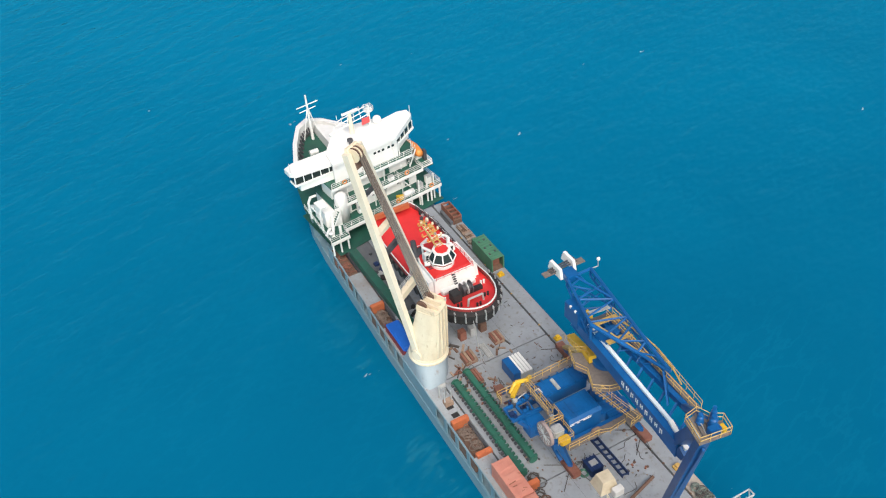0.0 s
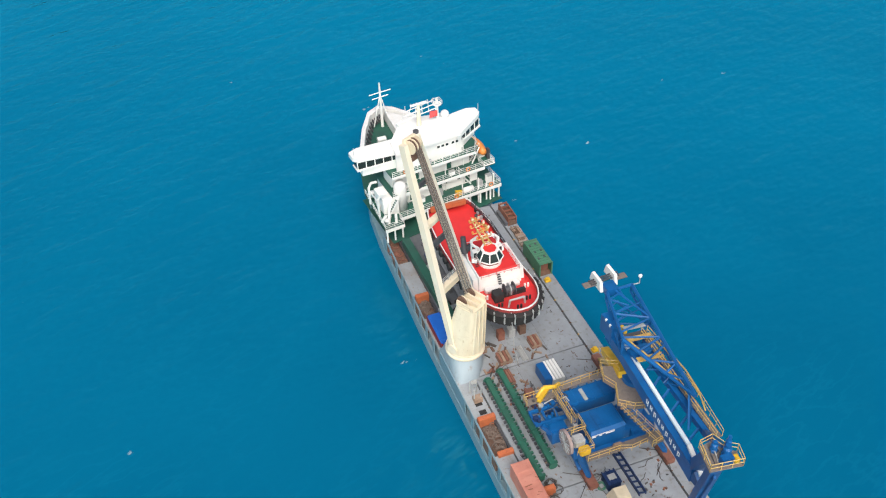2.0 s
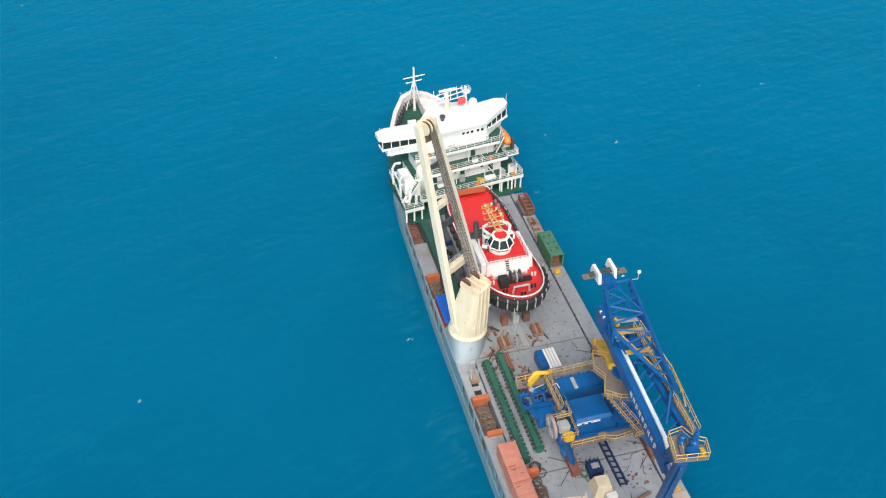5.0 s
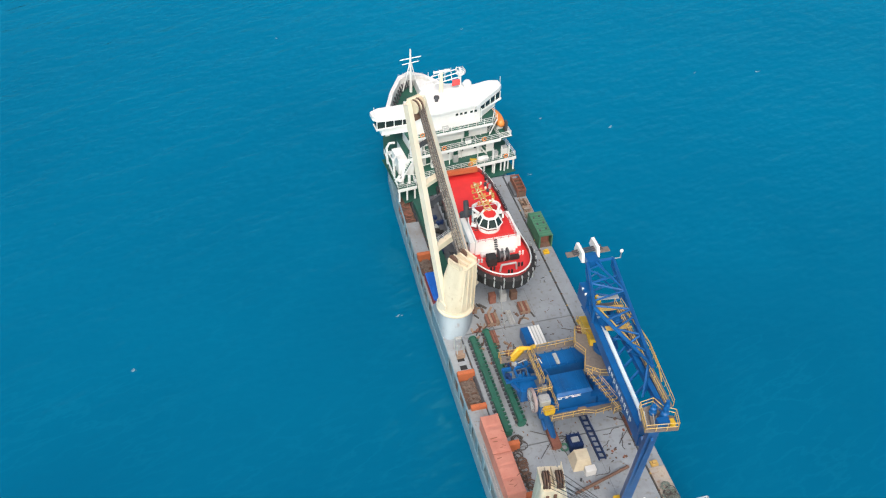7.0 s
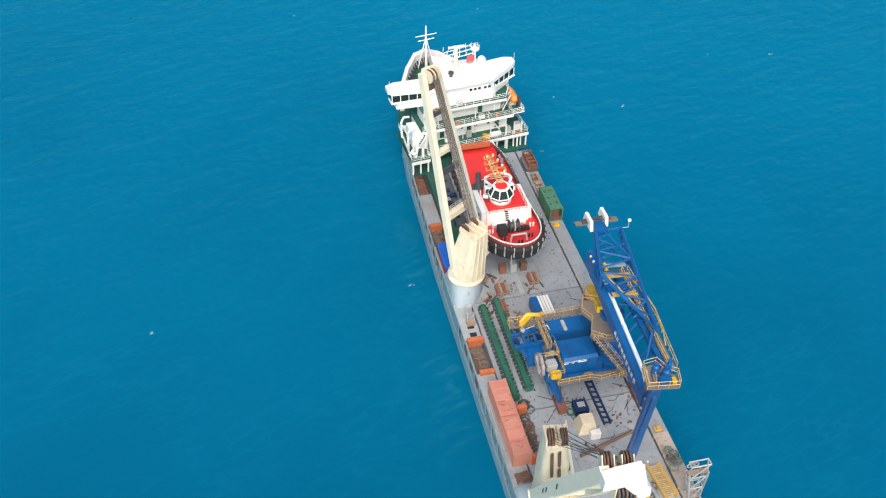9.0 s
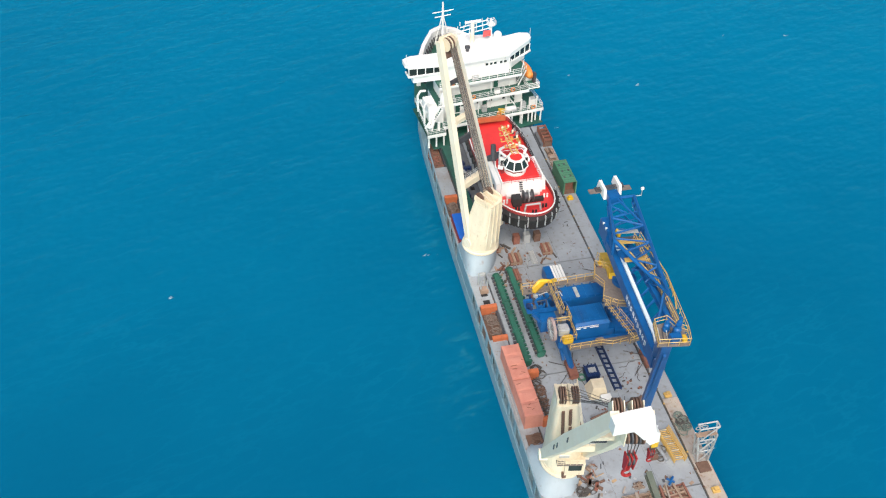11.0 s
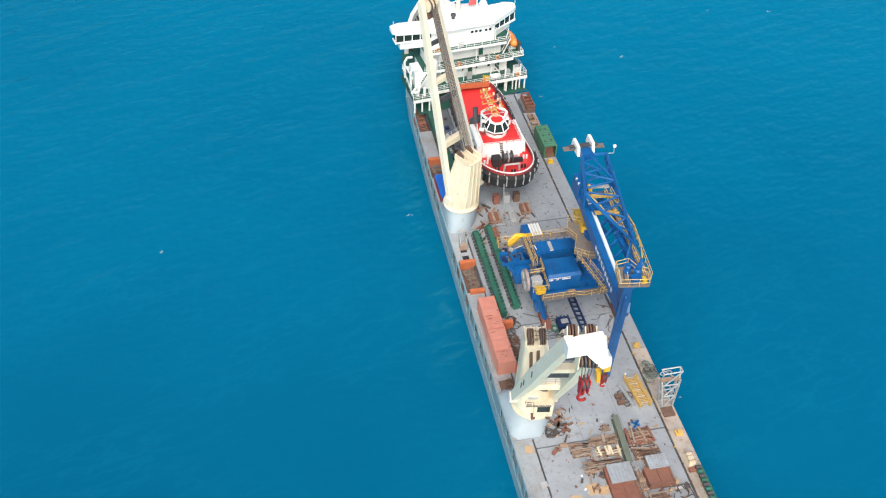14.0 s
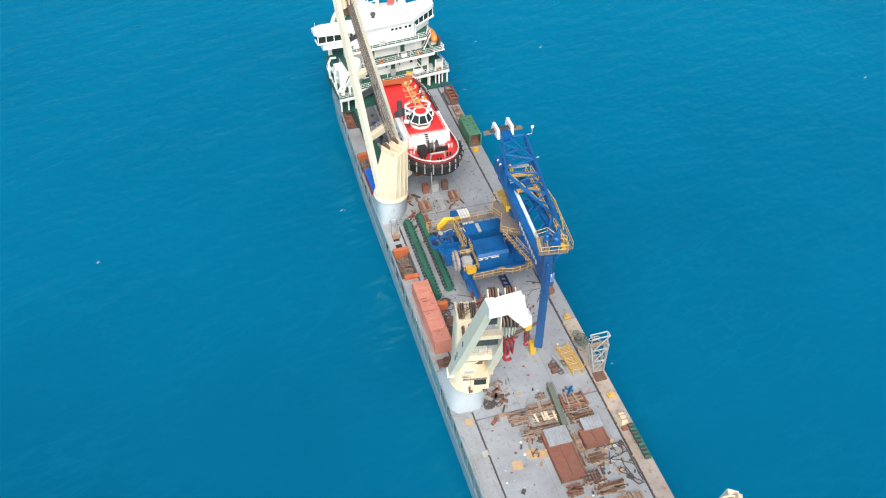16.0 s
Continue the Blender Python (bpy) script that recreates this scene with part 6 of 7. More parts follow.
# white counterweight plates at the tail
for x, y in ((6.2, 12.0), (8.5, 12.5)):
    bm = bmesh.new()
    put_prism(bm, [(x - 0.2, y - 1.5), (x + 0.2, y - 1.5), (x + 0.2, y + 1.4), (x - 0.2, y + 1.4)], 27.6, 29.0, [(x - 0.2, y - 1.1), (x + 0.2, y - 1.1), (x + 0.2, y + 1.0), (x - 0.2, y + 1.0)])
    part("tail_plate", bm, WHITE, ul, "white counterweight plate")
for dy in (-0.35, 0.0, 0.35):
    bm = bmesh.new()
    put_tube(bm, (5.2, 11.9 + dy, 28.3), (9.3, 12.2 + dy, 28.3), 0.11, 8)
    part("tail_axle", bm, DARK, ul)
uplate("tail_step", [(4.3, 11.4), (5.9, 11.4), (5.9, 12.3), (4.3, 12.3)], 28.2, GRATE)
uplate("tail_step", [(8.8, 11.3), (10.2, 11.3), (10.2, 12.2), (8.8, 12.2)], 28.2, GRATE)
for y0 in (11.2, 8.2):
    bm = bmesh.new()
    put_tube(bm, (8.0, 9.7, 28.3), (8.0, y0, 28.3), 0.1, 6)
    part("tail_stay", bm, BLUE, ul)
bm = bmesh.new()
put_line(bm, [(9.9, 9.7, 28.3), (10.9, 9.6, 28.3), (10.9, 9.6, 29.4)], 0.06, 6)
part("lamp_pole", bm, GALV, ul)
ubox("flood_lamp", (10.7, 11.1, 9.45, 9.75, 29.3, 29.7), WHITE, "white flood lamp", 0.05)
bm = bmesh.new()
put_line(bm, [(4.9 + 0.3 * i, 3.0 - 1.05 * i, 27.6 + 0.12 * (i % 2)) for i in range(9)], 0.1, 6)
part("yellow_hose", bm, YELLOW, ul, "yellow hose along the boom")
# nose platform and vertical conveyor arm
np_ = [(-0.4, -21.4), (2.9, -21.9), (3.3, -20.3), (2.2, -19.6), (1.7, -18.4), (0.2, -18.6)]
NZ = 35.2
uplate("nose_platform", np_, NZ)
urail([(x, y, NZ) for x, y in np_ + np_[:1]])
ubeam("nose_frame", (4.0, -15.0, 25.8), (1.2, -19.9, NZ - 0.3), 1.5, 1.2)
ubeam("nose_frame", (6.4, -12.4, 27.0), (2.4, -19.2, NZ - 0.3), 0.6, 0.6)
for p, r, h in (((2.0, -20.4, NZ), 0.5, 1.7), ((1.3, -19.4, NZ), 0.4, 1.3), ((2.4, -19.9, NZ), 0.35, 2.2)):
    bm = bmesh.new()
    put_lathe(bm, p, [(r, 0), (r, h * 0.25), (r * 0.85, h * 0.28), (r * 0.85, h * 0.7), (r * 0.55, h * 0.8), (r * 0.55, h)], 14)
    part("drive_motor", bm, BLUE, ul)
ubox("gearbox", (1.0, 2.2, -21.4, -20.6, NZ, NZ + 0.9), BLUE)
ubox("motor_guard", (2.3, 2.8, -21.5, -20.8, NZ, NZ + 0.6), BRIGHTY)
for k in range(6):
    bm = bmesh.new()
    put_tube(bm, (0.1 + 0.45 * k, -20.9 + 0.1 * k, NZ), (0.4 + 0.4 * k, -19.2 - 0.2 * k, NZ + 0.35), 0.06, 6)
    part("hydraulic_pipe", bm, DARK if k % 2 else GALV, ul)
arm = ubeam("conveyor_arm", (1.3, -20.4, 34.6), (4.5, -13.6, 9.8), 0.95, 1.15, BLUE, "", 1.15, 1.25)
ubeam("arm_seam", (1.2, -20.6, 32.5), (4.05, -14.2, 11.0), 0.25, 0.35, BLUE, par=arm)
ubeam("arm_foot", (3.6, -13.4, 10.2), (3.8, -13.4, 8.0), 0.8, 0.8, BRIGHTY, "bright yellow foot")

# ---- loose cargo on the hatch covers ----
def crate(name, dims, material, label, category, group="", slats=0, slat_mat=None):
    x0, x1, y0, y1, z0, z1 = dims
    th = thing(name, ((x0 + x1) / 2, (y0 + y1) / 2, z0), label, category, group)
    boxpart("body", dims, material, th, bevel=0.05)
    for k in range(slats):
        xx = x0 + (k + 0.5) * (x1 - x0) / slats
        boxpart("slat", (xx - 0.16, xx + 0.16, y0 - 0.03, y1 + 0.03, z1, z1 + 0.12), slat_mat, th)
    return th


c = crate("transformer_unit", (0.9, 2.0, 13.7, 17.0, 8.0, 9.9), BLUE, "blue machine unit lashed to the hatch cover", "machine")
c = crate("slatted_crate", (2.0, 3.9, 13.6, 17.2, 8.0, 9.5), GALV, "grey crate topped with white slats", "crate", "", 4, WHITE)
# cream canvas hut and blue generator
hut = thing("covered_winch", (1.8, -6.3, 8), "cream canvas-covered machine on deck", "covered machine")
bm = bmesh.new()
put_prism(bm, [(0.4, -7.2), (3.0, -7.4), (3.1, -4.9), (0.5, -4.7)], 8.0, 9.9, [(0.9, -6.8), (2.6, -6.9), (2.7, -5.3), (1.0, -5.2)])
part("canvas_cover", bm, CANVAS, hut)
boxpart("end_box", (1.7, 3.1, -8.3, -7.4, 8.0, 9.2), WHITE, hut, bevel=0.08)
gen = thing("generator", (1.9, -3.4, 8), "navy blue generator set with a grey lid", "generator")
boxpart("housing", (1.0, 2.8, -4.4, -2.4, 8.0, 9.4), NAVY, gen, bevel=0.08)
boxpart("lid", (1.4, 2.4, -3.8, -3.0, 9.4, 9.55), GALV, gen)
for k in range(4):
    boxpart("lifting_lug", (0.95 + 0.55 * k, 1.1 + 0.55 * k, -4.5, -2.3, 9.4, 9.5), NAVY, gen)
# blue ladder truss on deck
lad = thing("ladder_section", (4.6, -2.2, 8), "dark blue steel ladder section lying on deck", "ladder")
for x in (4.2, 5.1):
    bm = bmesh.new()
    put_beam(bm, (x, 2.2, 8.3), (x + 0.1, -6.4, 8.3), 0.14, 0.5)
    part("stringer", bm, NAVY, lad)
for k in range(10):
    bm = bmesh.new()
    y = 1.8 - 0.88 * k
    put_beam(bm, (4.2, y, 8.35), (5.15, y - 0.2, 8.35), 0.12, 0.25)
    part("rung", bm, NAVY, lad)
bm = bmesh.new()
put_tube(bm, (7.5, -8.3, 8.35), (-0.5, -10.5, 8.35), 0.22, 8)
solo("spreader_bar", bm, BROWN, "long dull-brown spreader bar lying on deck", "steel bar")
bm = bmesh.new()
put_coil(bm, (0.6, -3.4), 0.6, 3, 0.12, 8.15)
solo("green_net", bm, GREEN, "dark green net bundled on deck", "net")
# yellow walkway section and grey coil beside it
yw = thing("walkway_section", (7.9, -16.4, 8), "yellow steel walkway section lying on deck", "walkway")
for x in (7.2, 8.6):
    bm = bmesh.new()
    put_beam(bm, (x, -13.9, 8.4), (x + 0.5, -18.9, 8.4), 0.12, 0.6)
    part("stringer", bm, YELLOW, yw)
for k in range(18):
    bm = bmesh.new()
    y = -14.1 - 0.27 * k
    put_beam(bm, (7.2 + 0.028 * k, y, 8.5), (8.65 + 0.028 * k, y, 8.5), 0.1, 0.1)
    part("rung", bm, CANVAS if k % 4 == 0 else YELLOW, yw)
bm = bmesh.new()
put_rail(bm, [(7.1, -14.0, 8.55), (7.6, -18.9, 8.55)], 0.75, 1.2, 0.05)
part("side_rail", bm, YELLOW, yw)
bm = bmesh.new()
put_rail(bm, [(8.7, -14.0, 8.55), (9.2, -18.9, 8.55)], 0.75, 1.2, 0.05)
part("side_rail", bm, YELLOW, yw)
bm = bmesh.new()
put_tube(bm, (6.2, -14.9, 8.3), (6.9, -18.4, 8.3), 0.28, 10)
solo("rolled_hose", bm, SHEET, "blue-grey rolled hose beside the walkway", "hose")
for y in (-16.6, -17.6):
    bm = bmesh.new()
    put_box(bm, 5.0, 6.0, y - 0.35, y + 0.35, 8.0, 8.45, 0.05)
    solo("drum_crate", bm, BROWN, "dark brown crate beside the walkway", "crate", "small crates")
rope_heap(6.4, -17.0, 8.05, 0.5, 0.8, 6, CABLE)
# rigging clutter near the second crane
for k in range(16):
    x, y = random.uniform(-5.6, -2.6), random.uniform(-23.2, -17.2)
    bm = bmesh.new()
    a = random.uniform(0, 6.28)
    put_beam(bm, (x, y, 8.18), (x + math.cos(a) * random.uniform(0.5, 1.3), y + math.sin(a) * random.uniform(0.5, 1.3), 8.18), random.uniform(0.2, 0.45), 0.34)
    solo("lashing_bar", bm, random.choice([BROWN, WOOD, CABLE, REDOX]), "rusty lashing gear lying on deck", "lashing gear", "lashing gear")
# starboard lattice tower
tw = thing("boom_rest", (11.2, -18.4, 8), "pale grey lattice boom rest standing on the side deck", "boom rest")
feet = [(10.6, -19.3), (12.0, -19.3), (12.0, -18.1), (10.6, -18.1)]
tops = [(9.4, -19.6), (11.9, -19.6), (11.9, -18.8), (9.4, -18.8)]
for (a, b), (c_, d) in zip(feet, tops):
    bm = bmesh.new()
    put_tube(bm, (a, b, 8), (c_, d, 13.9), 0.13, 8)
    part("leg", bm, GALV, tw)
for i in range(4):
    j = (i + 1) % 4
    for f in (0.0, 0.33, 0.66, 1.0):
        p = Vector((*feet[i], 8)).lerp(Vector((*tops[i], 15.6)), f)
        q = Vector((*feet[j], 8)).lerp(Vector((*tops[j], 15.6)), f)
        bm = bmesh.new()
        put_tube(bm, p, q, 0.09, 6)
        if f < 1:
            put_tube(bm, p, Vector((*feet[j], 8)).lerp(Vector((*tops[j], 15.6)), f + 0.33), 0.09, 6)
        part("lattice_bar", bm, GALV, tw)
boxpart("saddle", (9.3, 12.0, -19.5, -18.9, 13.8, 14.0), WOOD, tw, "brown wooden saddle")
bm = bmesh.new()
for k in range(14):
    a = math.pi * 2 * k / 13
    put_tube(bm, (10.2 + 0.8 * math.cos(a), -18.6, 14.5 + 0.4 * math.sin(a)), (10.2 + 0.8 * math.cos(a + 0.48), -18.6, 14.5 + 0.4 * math.sin(a + 0.48)), 0.07, 5)
part("ring", bm, GALV, tw)
# side deck stores to starboard
rope_heap(11.1, -13.4, 8.05, 0.45, 1.6, 13, NET)
rope_heap(11.0, -13.0, 8.05, 0.4, 1.4, 6, CABLE)
for x, y in ((11.0, -8.6), (11.2, -23.6), (10.8, 33.6), (10.7, 17.6)):
    th = thing("pedestal_fitting", (x, y, 8), "yellow deck fitting beside the hatch", "deck fitting", "yellow fittings")
    boxpart("base", (x - 0.5, x + 0.5, y - 0.4, y + 0.4, 8.0, 8.35), BRIGHTY if y > 0 else YELLOW, th, bevel=0.05)
    boxpart("cap", (x - 0.3, x + 0.3, y - 0.25, y + 0.25, 8.35, 8.7), BRIGHTY if y > 0 else YELLOW, th, bevel=0.05)
bm = bmesh.new()
put_box(bm, 10.3, 11.9, -20.9, -19.4, 8.0, 8.25, 0.05)
solo("hatchway", bm, BROWN, "rusty open hatchway on the side deck", "hatchway")
cb = thing("canvas_bundle", (11.0, -27.6, 8), "cream canvas bundle lashed on the side deck", "bundle")
bm = bmesh.new()
put_prism(bm, [(10.4, -28.7), (11.6, -28.7), (11.7, -26.6), (11.2, -26.4), (10.5, -26.6)], 8.0, 8.7, [(10.7, -28.3), (11.4, -28.4), (11.4, -27.0), (11.1, -26.8), (10.7, -26.9)])
part("cover", bm, CANVAS, cb)
for y in (-28.1, -27.4, -26.9):
    boxpart("strap", (10.6, 11.5, y - 0.05, y + 0.05, 8.5, 8.73), WOOD, cb)
bm = bmesh.new()
put_box(bm, 10.3, 11.6, -29.4, -28.8, 8.0, 8.4, 0.05)
solo("rusty_plate", bm, RUSTY, "rusty steel plate box on the side deck", "steel plate")
gb = thing("green_hose_rack", (11.4, -31.6, 8), "green steel hose rack along the ship's side", "rack")
boxpart("tray", (11.3, 12.05, -34.2, -28.8, 8.0, 8.5), GREEN, gb)
for k in range(9):
    bm = bmesh.new()
    y = -29.1 - 0.62 * k
    put_tube(bm, (11.1, y, 8.55), (11.75, y, 8.55), 0.26, 8)
    part("roller", bm, DARK if k % 2 == 0 else GREEN, gb)
# timber and steel dunnage between the aft hatches
def stack(x0, x1, y0, y1, n, h, material, label, along="x", tilt=0):
    th = thing("dunnage_stack", ((x0 + x1) / 2, (y0 + y1) / 2, 8), label, "dunnage", "dunnage stacks")
    n, h = n + 4, h + 1
    for lv in range(h):
        for k in range(n):
            if random.random() < 0.16 * lv:
                continue
            j, j2, a = random.uniform(-0.35, 0.35), random.uniform(-0.1, 0.1), random.gauss(0, 4)
            z = 8.0 + lv * 0.17
            if (along == "x") == (lv % 2 == 0):
                yy = y0 + (k + 0.5) * (y1 - y0) / n + j2
                wd = (y1 - y0) / n * random.uniform(0.34, 0.52)
                d = (x0 + j, x1 + j * 0.5, yy - wd, yy + wd, z, z + 0.165)
            else:
                xx = x0 + (k + 0.5) * (x1 - x0) / n + j2
                wd = (x1 - x0) / n * random.uniform(0.32, 0.5)
                d = (xx - wd, xx + wd, y0 + j * 0.6, y1 + j, z, z + 0.165)
            bm = bmesh.new()
            put_box(bm, *d, 0, a)
            part("baulk", bm, random.choice([material, material, WOOD, BROWN, GREYWOOD]), th)
    return th


stack(-3.1, -0.9, -24.6, -22.8, 5, 2, WOOD, "stack of weathered timber dunnage")
stack(-0.4, 3.0, -23.5, -22.4, 4, 3, WOOD, "stack of weathered timber dunnage")
stack(-0.2, 2.8, -25.3, -24.0, 5, 3, CANVAS, "stack of pale timber baulks")
stack(-1.6, 2.6, -27.0, -25.8, 6, 2, WOOD, "loose stack of split timber baulks")
stack(-2.4, -1.2, -27.5, -26.0, 3, 4, WOOD, "bundle of grey-brown timber")
stack(4.3, 7.6, -24.4, -22.0, 7, 3, REDOX, "stack of red oxide steel sections")
stack(4.4, 7.6, -26.4, -24.8, 6, 2, BROWN, "stack of rusty steel sections")
stack(3.4, 4.3, -31.0, -28.0, 4, 2, WOOD, "bundle of pale timber")
stack(2.2, 3.6, -33.0, -31.4, 4, 3, BROWN, "dark stack of rusty steel")
stack(4.2, 6.6, -32.8, -31.4, 5, 2, BROWN, "dark stack of rusty steel")
stack(2.4, 5.0, -35.6, -34.0, 5, 3, DARK, "dark grey steel beams")
stack(0.0, 1.8, -36.6, -35.2, 4, 2, REDOX, "small stack of red oxide steel")
stack(3.4, 7.0, -37.4, -36.2, 5, 2, BROWN, "rusty steel sections stacked on deck")
stack(5.8, 8.4, -41.6, -38.2, 6, 2, WOOD, "stack of long weathered timbers", "y")
stack(1.0, 4.6, -40.5, -38.6, 6, 2, BROWN, "rusty steel sections stacked on deck")
stack(1.6, 2.6, -21.6, -20.8, 3, 3, WOOD, "small stack of timber")
gbm = thing("steel_girder", (3.4, -23.4, 8), "dark green steel girder lying on deck", "girder")
for dz, wd in ((8.1, 1.0), (8.95, 1.0)):
    bm = bmesh.new()
    put_beam(bm, (3.7, -19.9, dz), (3.2, -27.0, dz), wd * 0.75, 0.16)
    part("flange", bm, OLIVE, gbm)
bm = bmesh.new()
put_beam(bm, (3.7, -19.9, 8.5), (3.2, -27.0, 8.5), 0.3, 0.75)
part("web", bm, OLIVE, gbm)
# red oxide racks with corrugated sheets on top
def rack(x0, x1, y0, y1, z, mat_, label):
    th = thing("steel_rack", ((x0 + x1) / 2, (y0 + y1) / 2, 8), label, "steel rack", "red oxide racks")
    boxpart("deck_plate", (x0, x1, y0, y1, z - 0.15, z), mat_, th)
    for x in (x0, (x0 + x1) / 2, x1):
        boxpart("side_beam", (x - 0.1, x + 0.1, y0, y1, 8.0, z + 0.15), mat_, th)
    for y in (y0, y1):
        boxpart("end_beam", (x0, x1, y - 0.1, y + 0.1, 8.0, z + 0.12), mat_, th)
    return th


r1 = rack(-0.2, 3.0, -34.4, -27.2, 8.7, REDOX, "red oxide steel rack partly covered by roofing sheets")
r2 = rack(4.6, 7.7, -30.6, -28.2, 8.8, RUSTY, "rust-orange steel rack beside roofing sheets")
for x0, x1, y0, y1, z in ((0.0, 3.1, -29.6, -27.0, 9.05), (5.2, 7.9, -28.6, -26.7, 9.1)):
    bm = bmesh.new()
    n = 14
    vs = []
    for i in range(n + 1):
        x = x0 + (x1 - x0) * i / n
        zz = z + (0.06 if i % 2 else 0)
        vs.append([bm.verts.new((x, y0, zz)), bm.verts.new((x, y1, zz + 0.12)), bm.verts.new((x, y1, zz + 0.08)), bm.verts.new((x, y0, zz - 0.04))])
    for a, b in zip(vs, vs[1:]):
        bm.faces.new((a[0], b[0], b[1], a[1]))
        bm.faces.new((a[3], a[2], b[2], b[3]))
        bm.faces.new((a[0], a[3], b[3], b[0]))
        bm.faces.new((a[1], b[1], b[2], a[2]))
    solo("roofing_sheet", bm, SHEET, "grey corrugated roofing sheets stacked on a rack", "roofing sheet", "roofing sheets")
    bm = bmesh.new()
    put_box(bm, x0 + 0.05, x1 - 0.05, y0 + 0.1, y1 - 0.05, 8.0, z - 0.05)
    solo("sheet_pallet", bm, WOOD, "timber pallet under roofing sheets", "pallet", "sheet pallets")
# corner posts and straps on the racks
for x, y in ((-0.2, -34.4), (3.0, -34.4), (4.6, -30.6), (7.7, -30.6)):
    bm = bmesh.new()
    put_box(bm, x - 0.12, x + 0.12, y - 0.12, y + 0.12, 8.0, 9.1)
    solo("rack_post", bm, BROWN, "rusty corner post of a steel rack", "post", "rack posts")
# hose tangle and scattered litter
bm = bmesh.new()
for _ in range(9):
    x, y = random.uniform(6.2, 9.4), random.uniform(-36.4, -31.2)
    pts = []
    a = random.uniform(0, 6.28)
    for i in range(14):
        a += random.uniform(-0.7, 0.9)
        x += 0.45 * math.cos(a)
        y += 0.45 * math.sin(a)
        x, y = min(max(x, 5.6), 9.6), min(max(y, -37.2), -30.8)
        pts.append((x, y, 8.1 + 0.05 * random.random()))
    put_line(bm, pts, 0.07, 5)
solo("hose_tangle", bm, CABLE, "tangle of dark hoses spread on deck", "hoses")
for k in range(70):
    x, y = random.uniform(-6.9, 9.4), random.uniform(-42, -19)
    if k > 40:
        x, y = random.uniform(5.4, 9.5), random.uniform(-37, -30)
    s = random.uniform(0.12, 0.34)
    bm = bmesh.new()
    put_box(bm, x - s, x + s, y - s * random.uniform(0.3, 1), y + s * random.uniform(0.3, 1), 8.0, 8.0 + random.uniform(0.05, 0.3), 0, random.uniform(0, 90))
    solo("scrap_piece", bm, random.choice([GREYWOOD, BROWN, WOOD, CABLE, GALV, DARK, TAN]), "small piece of scrap lying on deck", "scrap", "deck scrap")
for x, y, s in ((-8.4, -22.3, 0.5), (-4.6, -30.4, 0.65), (-2.2, -29.3, 0.75), (-1.0, -29.7, 0.6), (-5.6, -37.5, 0.5), (-7.9, -27.6, 0.45)):
    bm = bmesh.new()
    put_box(bm, x - s, x + s, y - s, y + s, 8.0, 8.06, 0, random.uniform(-15, 15))
    solo("plywood_sheet", bm, TAN if y != -27.6 else GALV, "square of plywood lying on deck", "plywood", "plywood sheets")
# pale spilt-paint spots and flat rust scale on the after hatch covers
rnd = random.Random(11)
for k in range(90):
    x, y = (rnd.uniform(-6.8, -1.0), rnd.uniform(-40, -19.5)) if k < 50 else (rnd.uniform(-1.5, 9.0), rnd.uniform(-42, -13))
    if min(abs(y - q) for q in SEAMS) < 0.5:
        continue
    r = rnd.uniform(0.05, 0.22)
    bm = bmesh.new()
    put_prism(bm, [(x + r * rnd.uniform(0.5, 1.3) * math.cos(a), y + r * rnd.uniform(0.5, 1.3) * math.sin(a)) for a in [math.pi * i / 4 for i in range(8)]], 8.0, 8.008)
    solo("paint_spot", bm, rnd.choice([LETTER, GALV, PORTDK, RUSTY, BROWN]), "small flake of paint or rust scale on deck", "paint spot", "paint spots")
# broken boards, blocks and boxes strewn among the dunnage
for k in range(110):
    cx, cy = rnd.choice([(-1.0, -25.4), (1.0, -23.4), (5.8, -24.2), (3.4, -29.4), (3.6, -33.0), (-1.6, -29.0), (2.6, -37.0), (6.4, -33.4), (-4.2, -18.6), (-2.2, -18.0), (5.2, -34.8)])
    x, y = cx + rnd.gauss(0, 0.9), cy + rnd.gauss(0, 0.8)
    if not -7 < x < 9.4:
        continue
    a, ln = rnd.uniform(0, 3.14), rnd.uniform(0.25, 1.1)
    bm = bmesh.new()
    put_beam(bm, (x, y, 8.1), (x + ln * math.cos(a), y + ln * math.sin(a), 8.1 + rnd.uniform(0, 0.12)), rnd.uniform(0.08, 0.3), rnd.uniform(0.1, 0.2))
    solo("broken_board", bm, rnd.choice([WOOD, GREYWOOD, BROWN, REDOX, DARK, TAN, SHEET]), "broken board or steel offcut among the dunnage", "dunnage", "broken boards")
bv = thing("valve_manifold", (6.2, -21.3, 8), "small blue pipe manifold lying on deck", "manifold")
for p, q in (((5.8, -21.8, 8.25), (6.7, -20.8, 8.25)), ((5.8, -20.9, 8.25), (6.6, -21.6, 8.25)), ((6.2, -21.3, 8.0), (6.2, -21.3, 8.8))):
    bm = bmesh.new()
    put_tube(bm, p, q, 0.14, 8)
    part("pipe", bm, BLUE, bv)
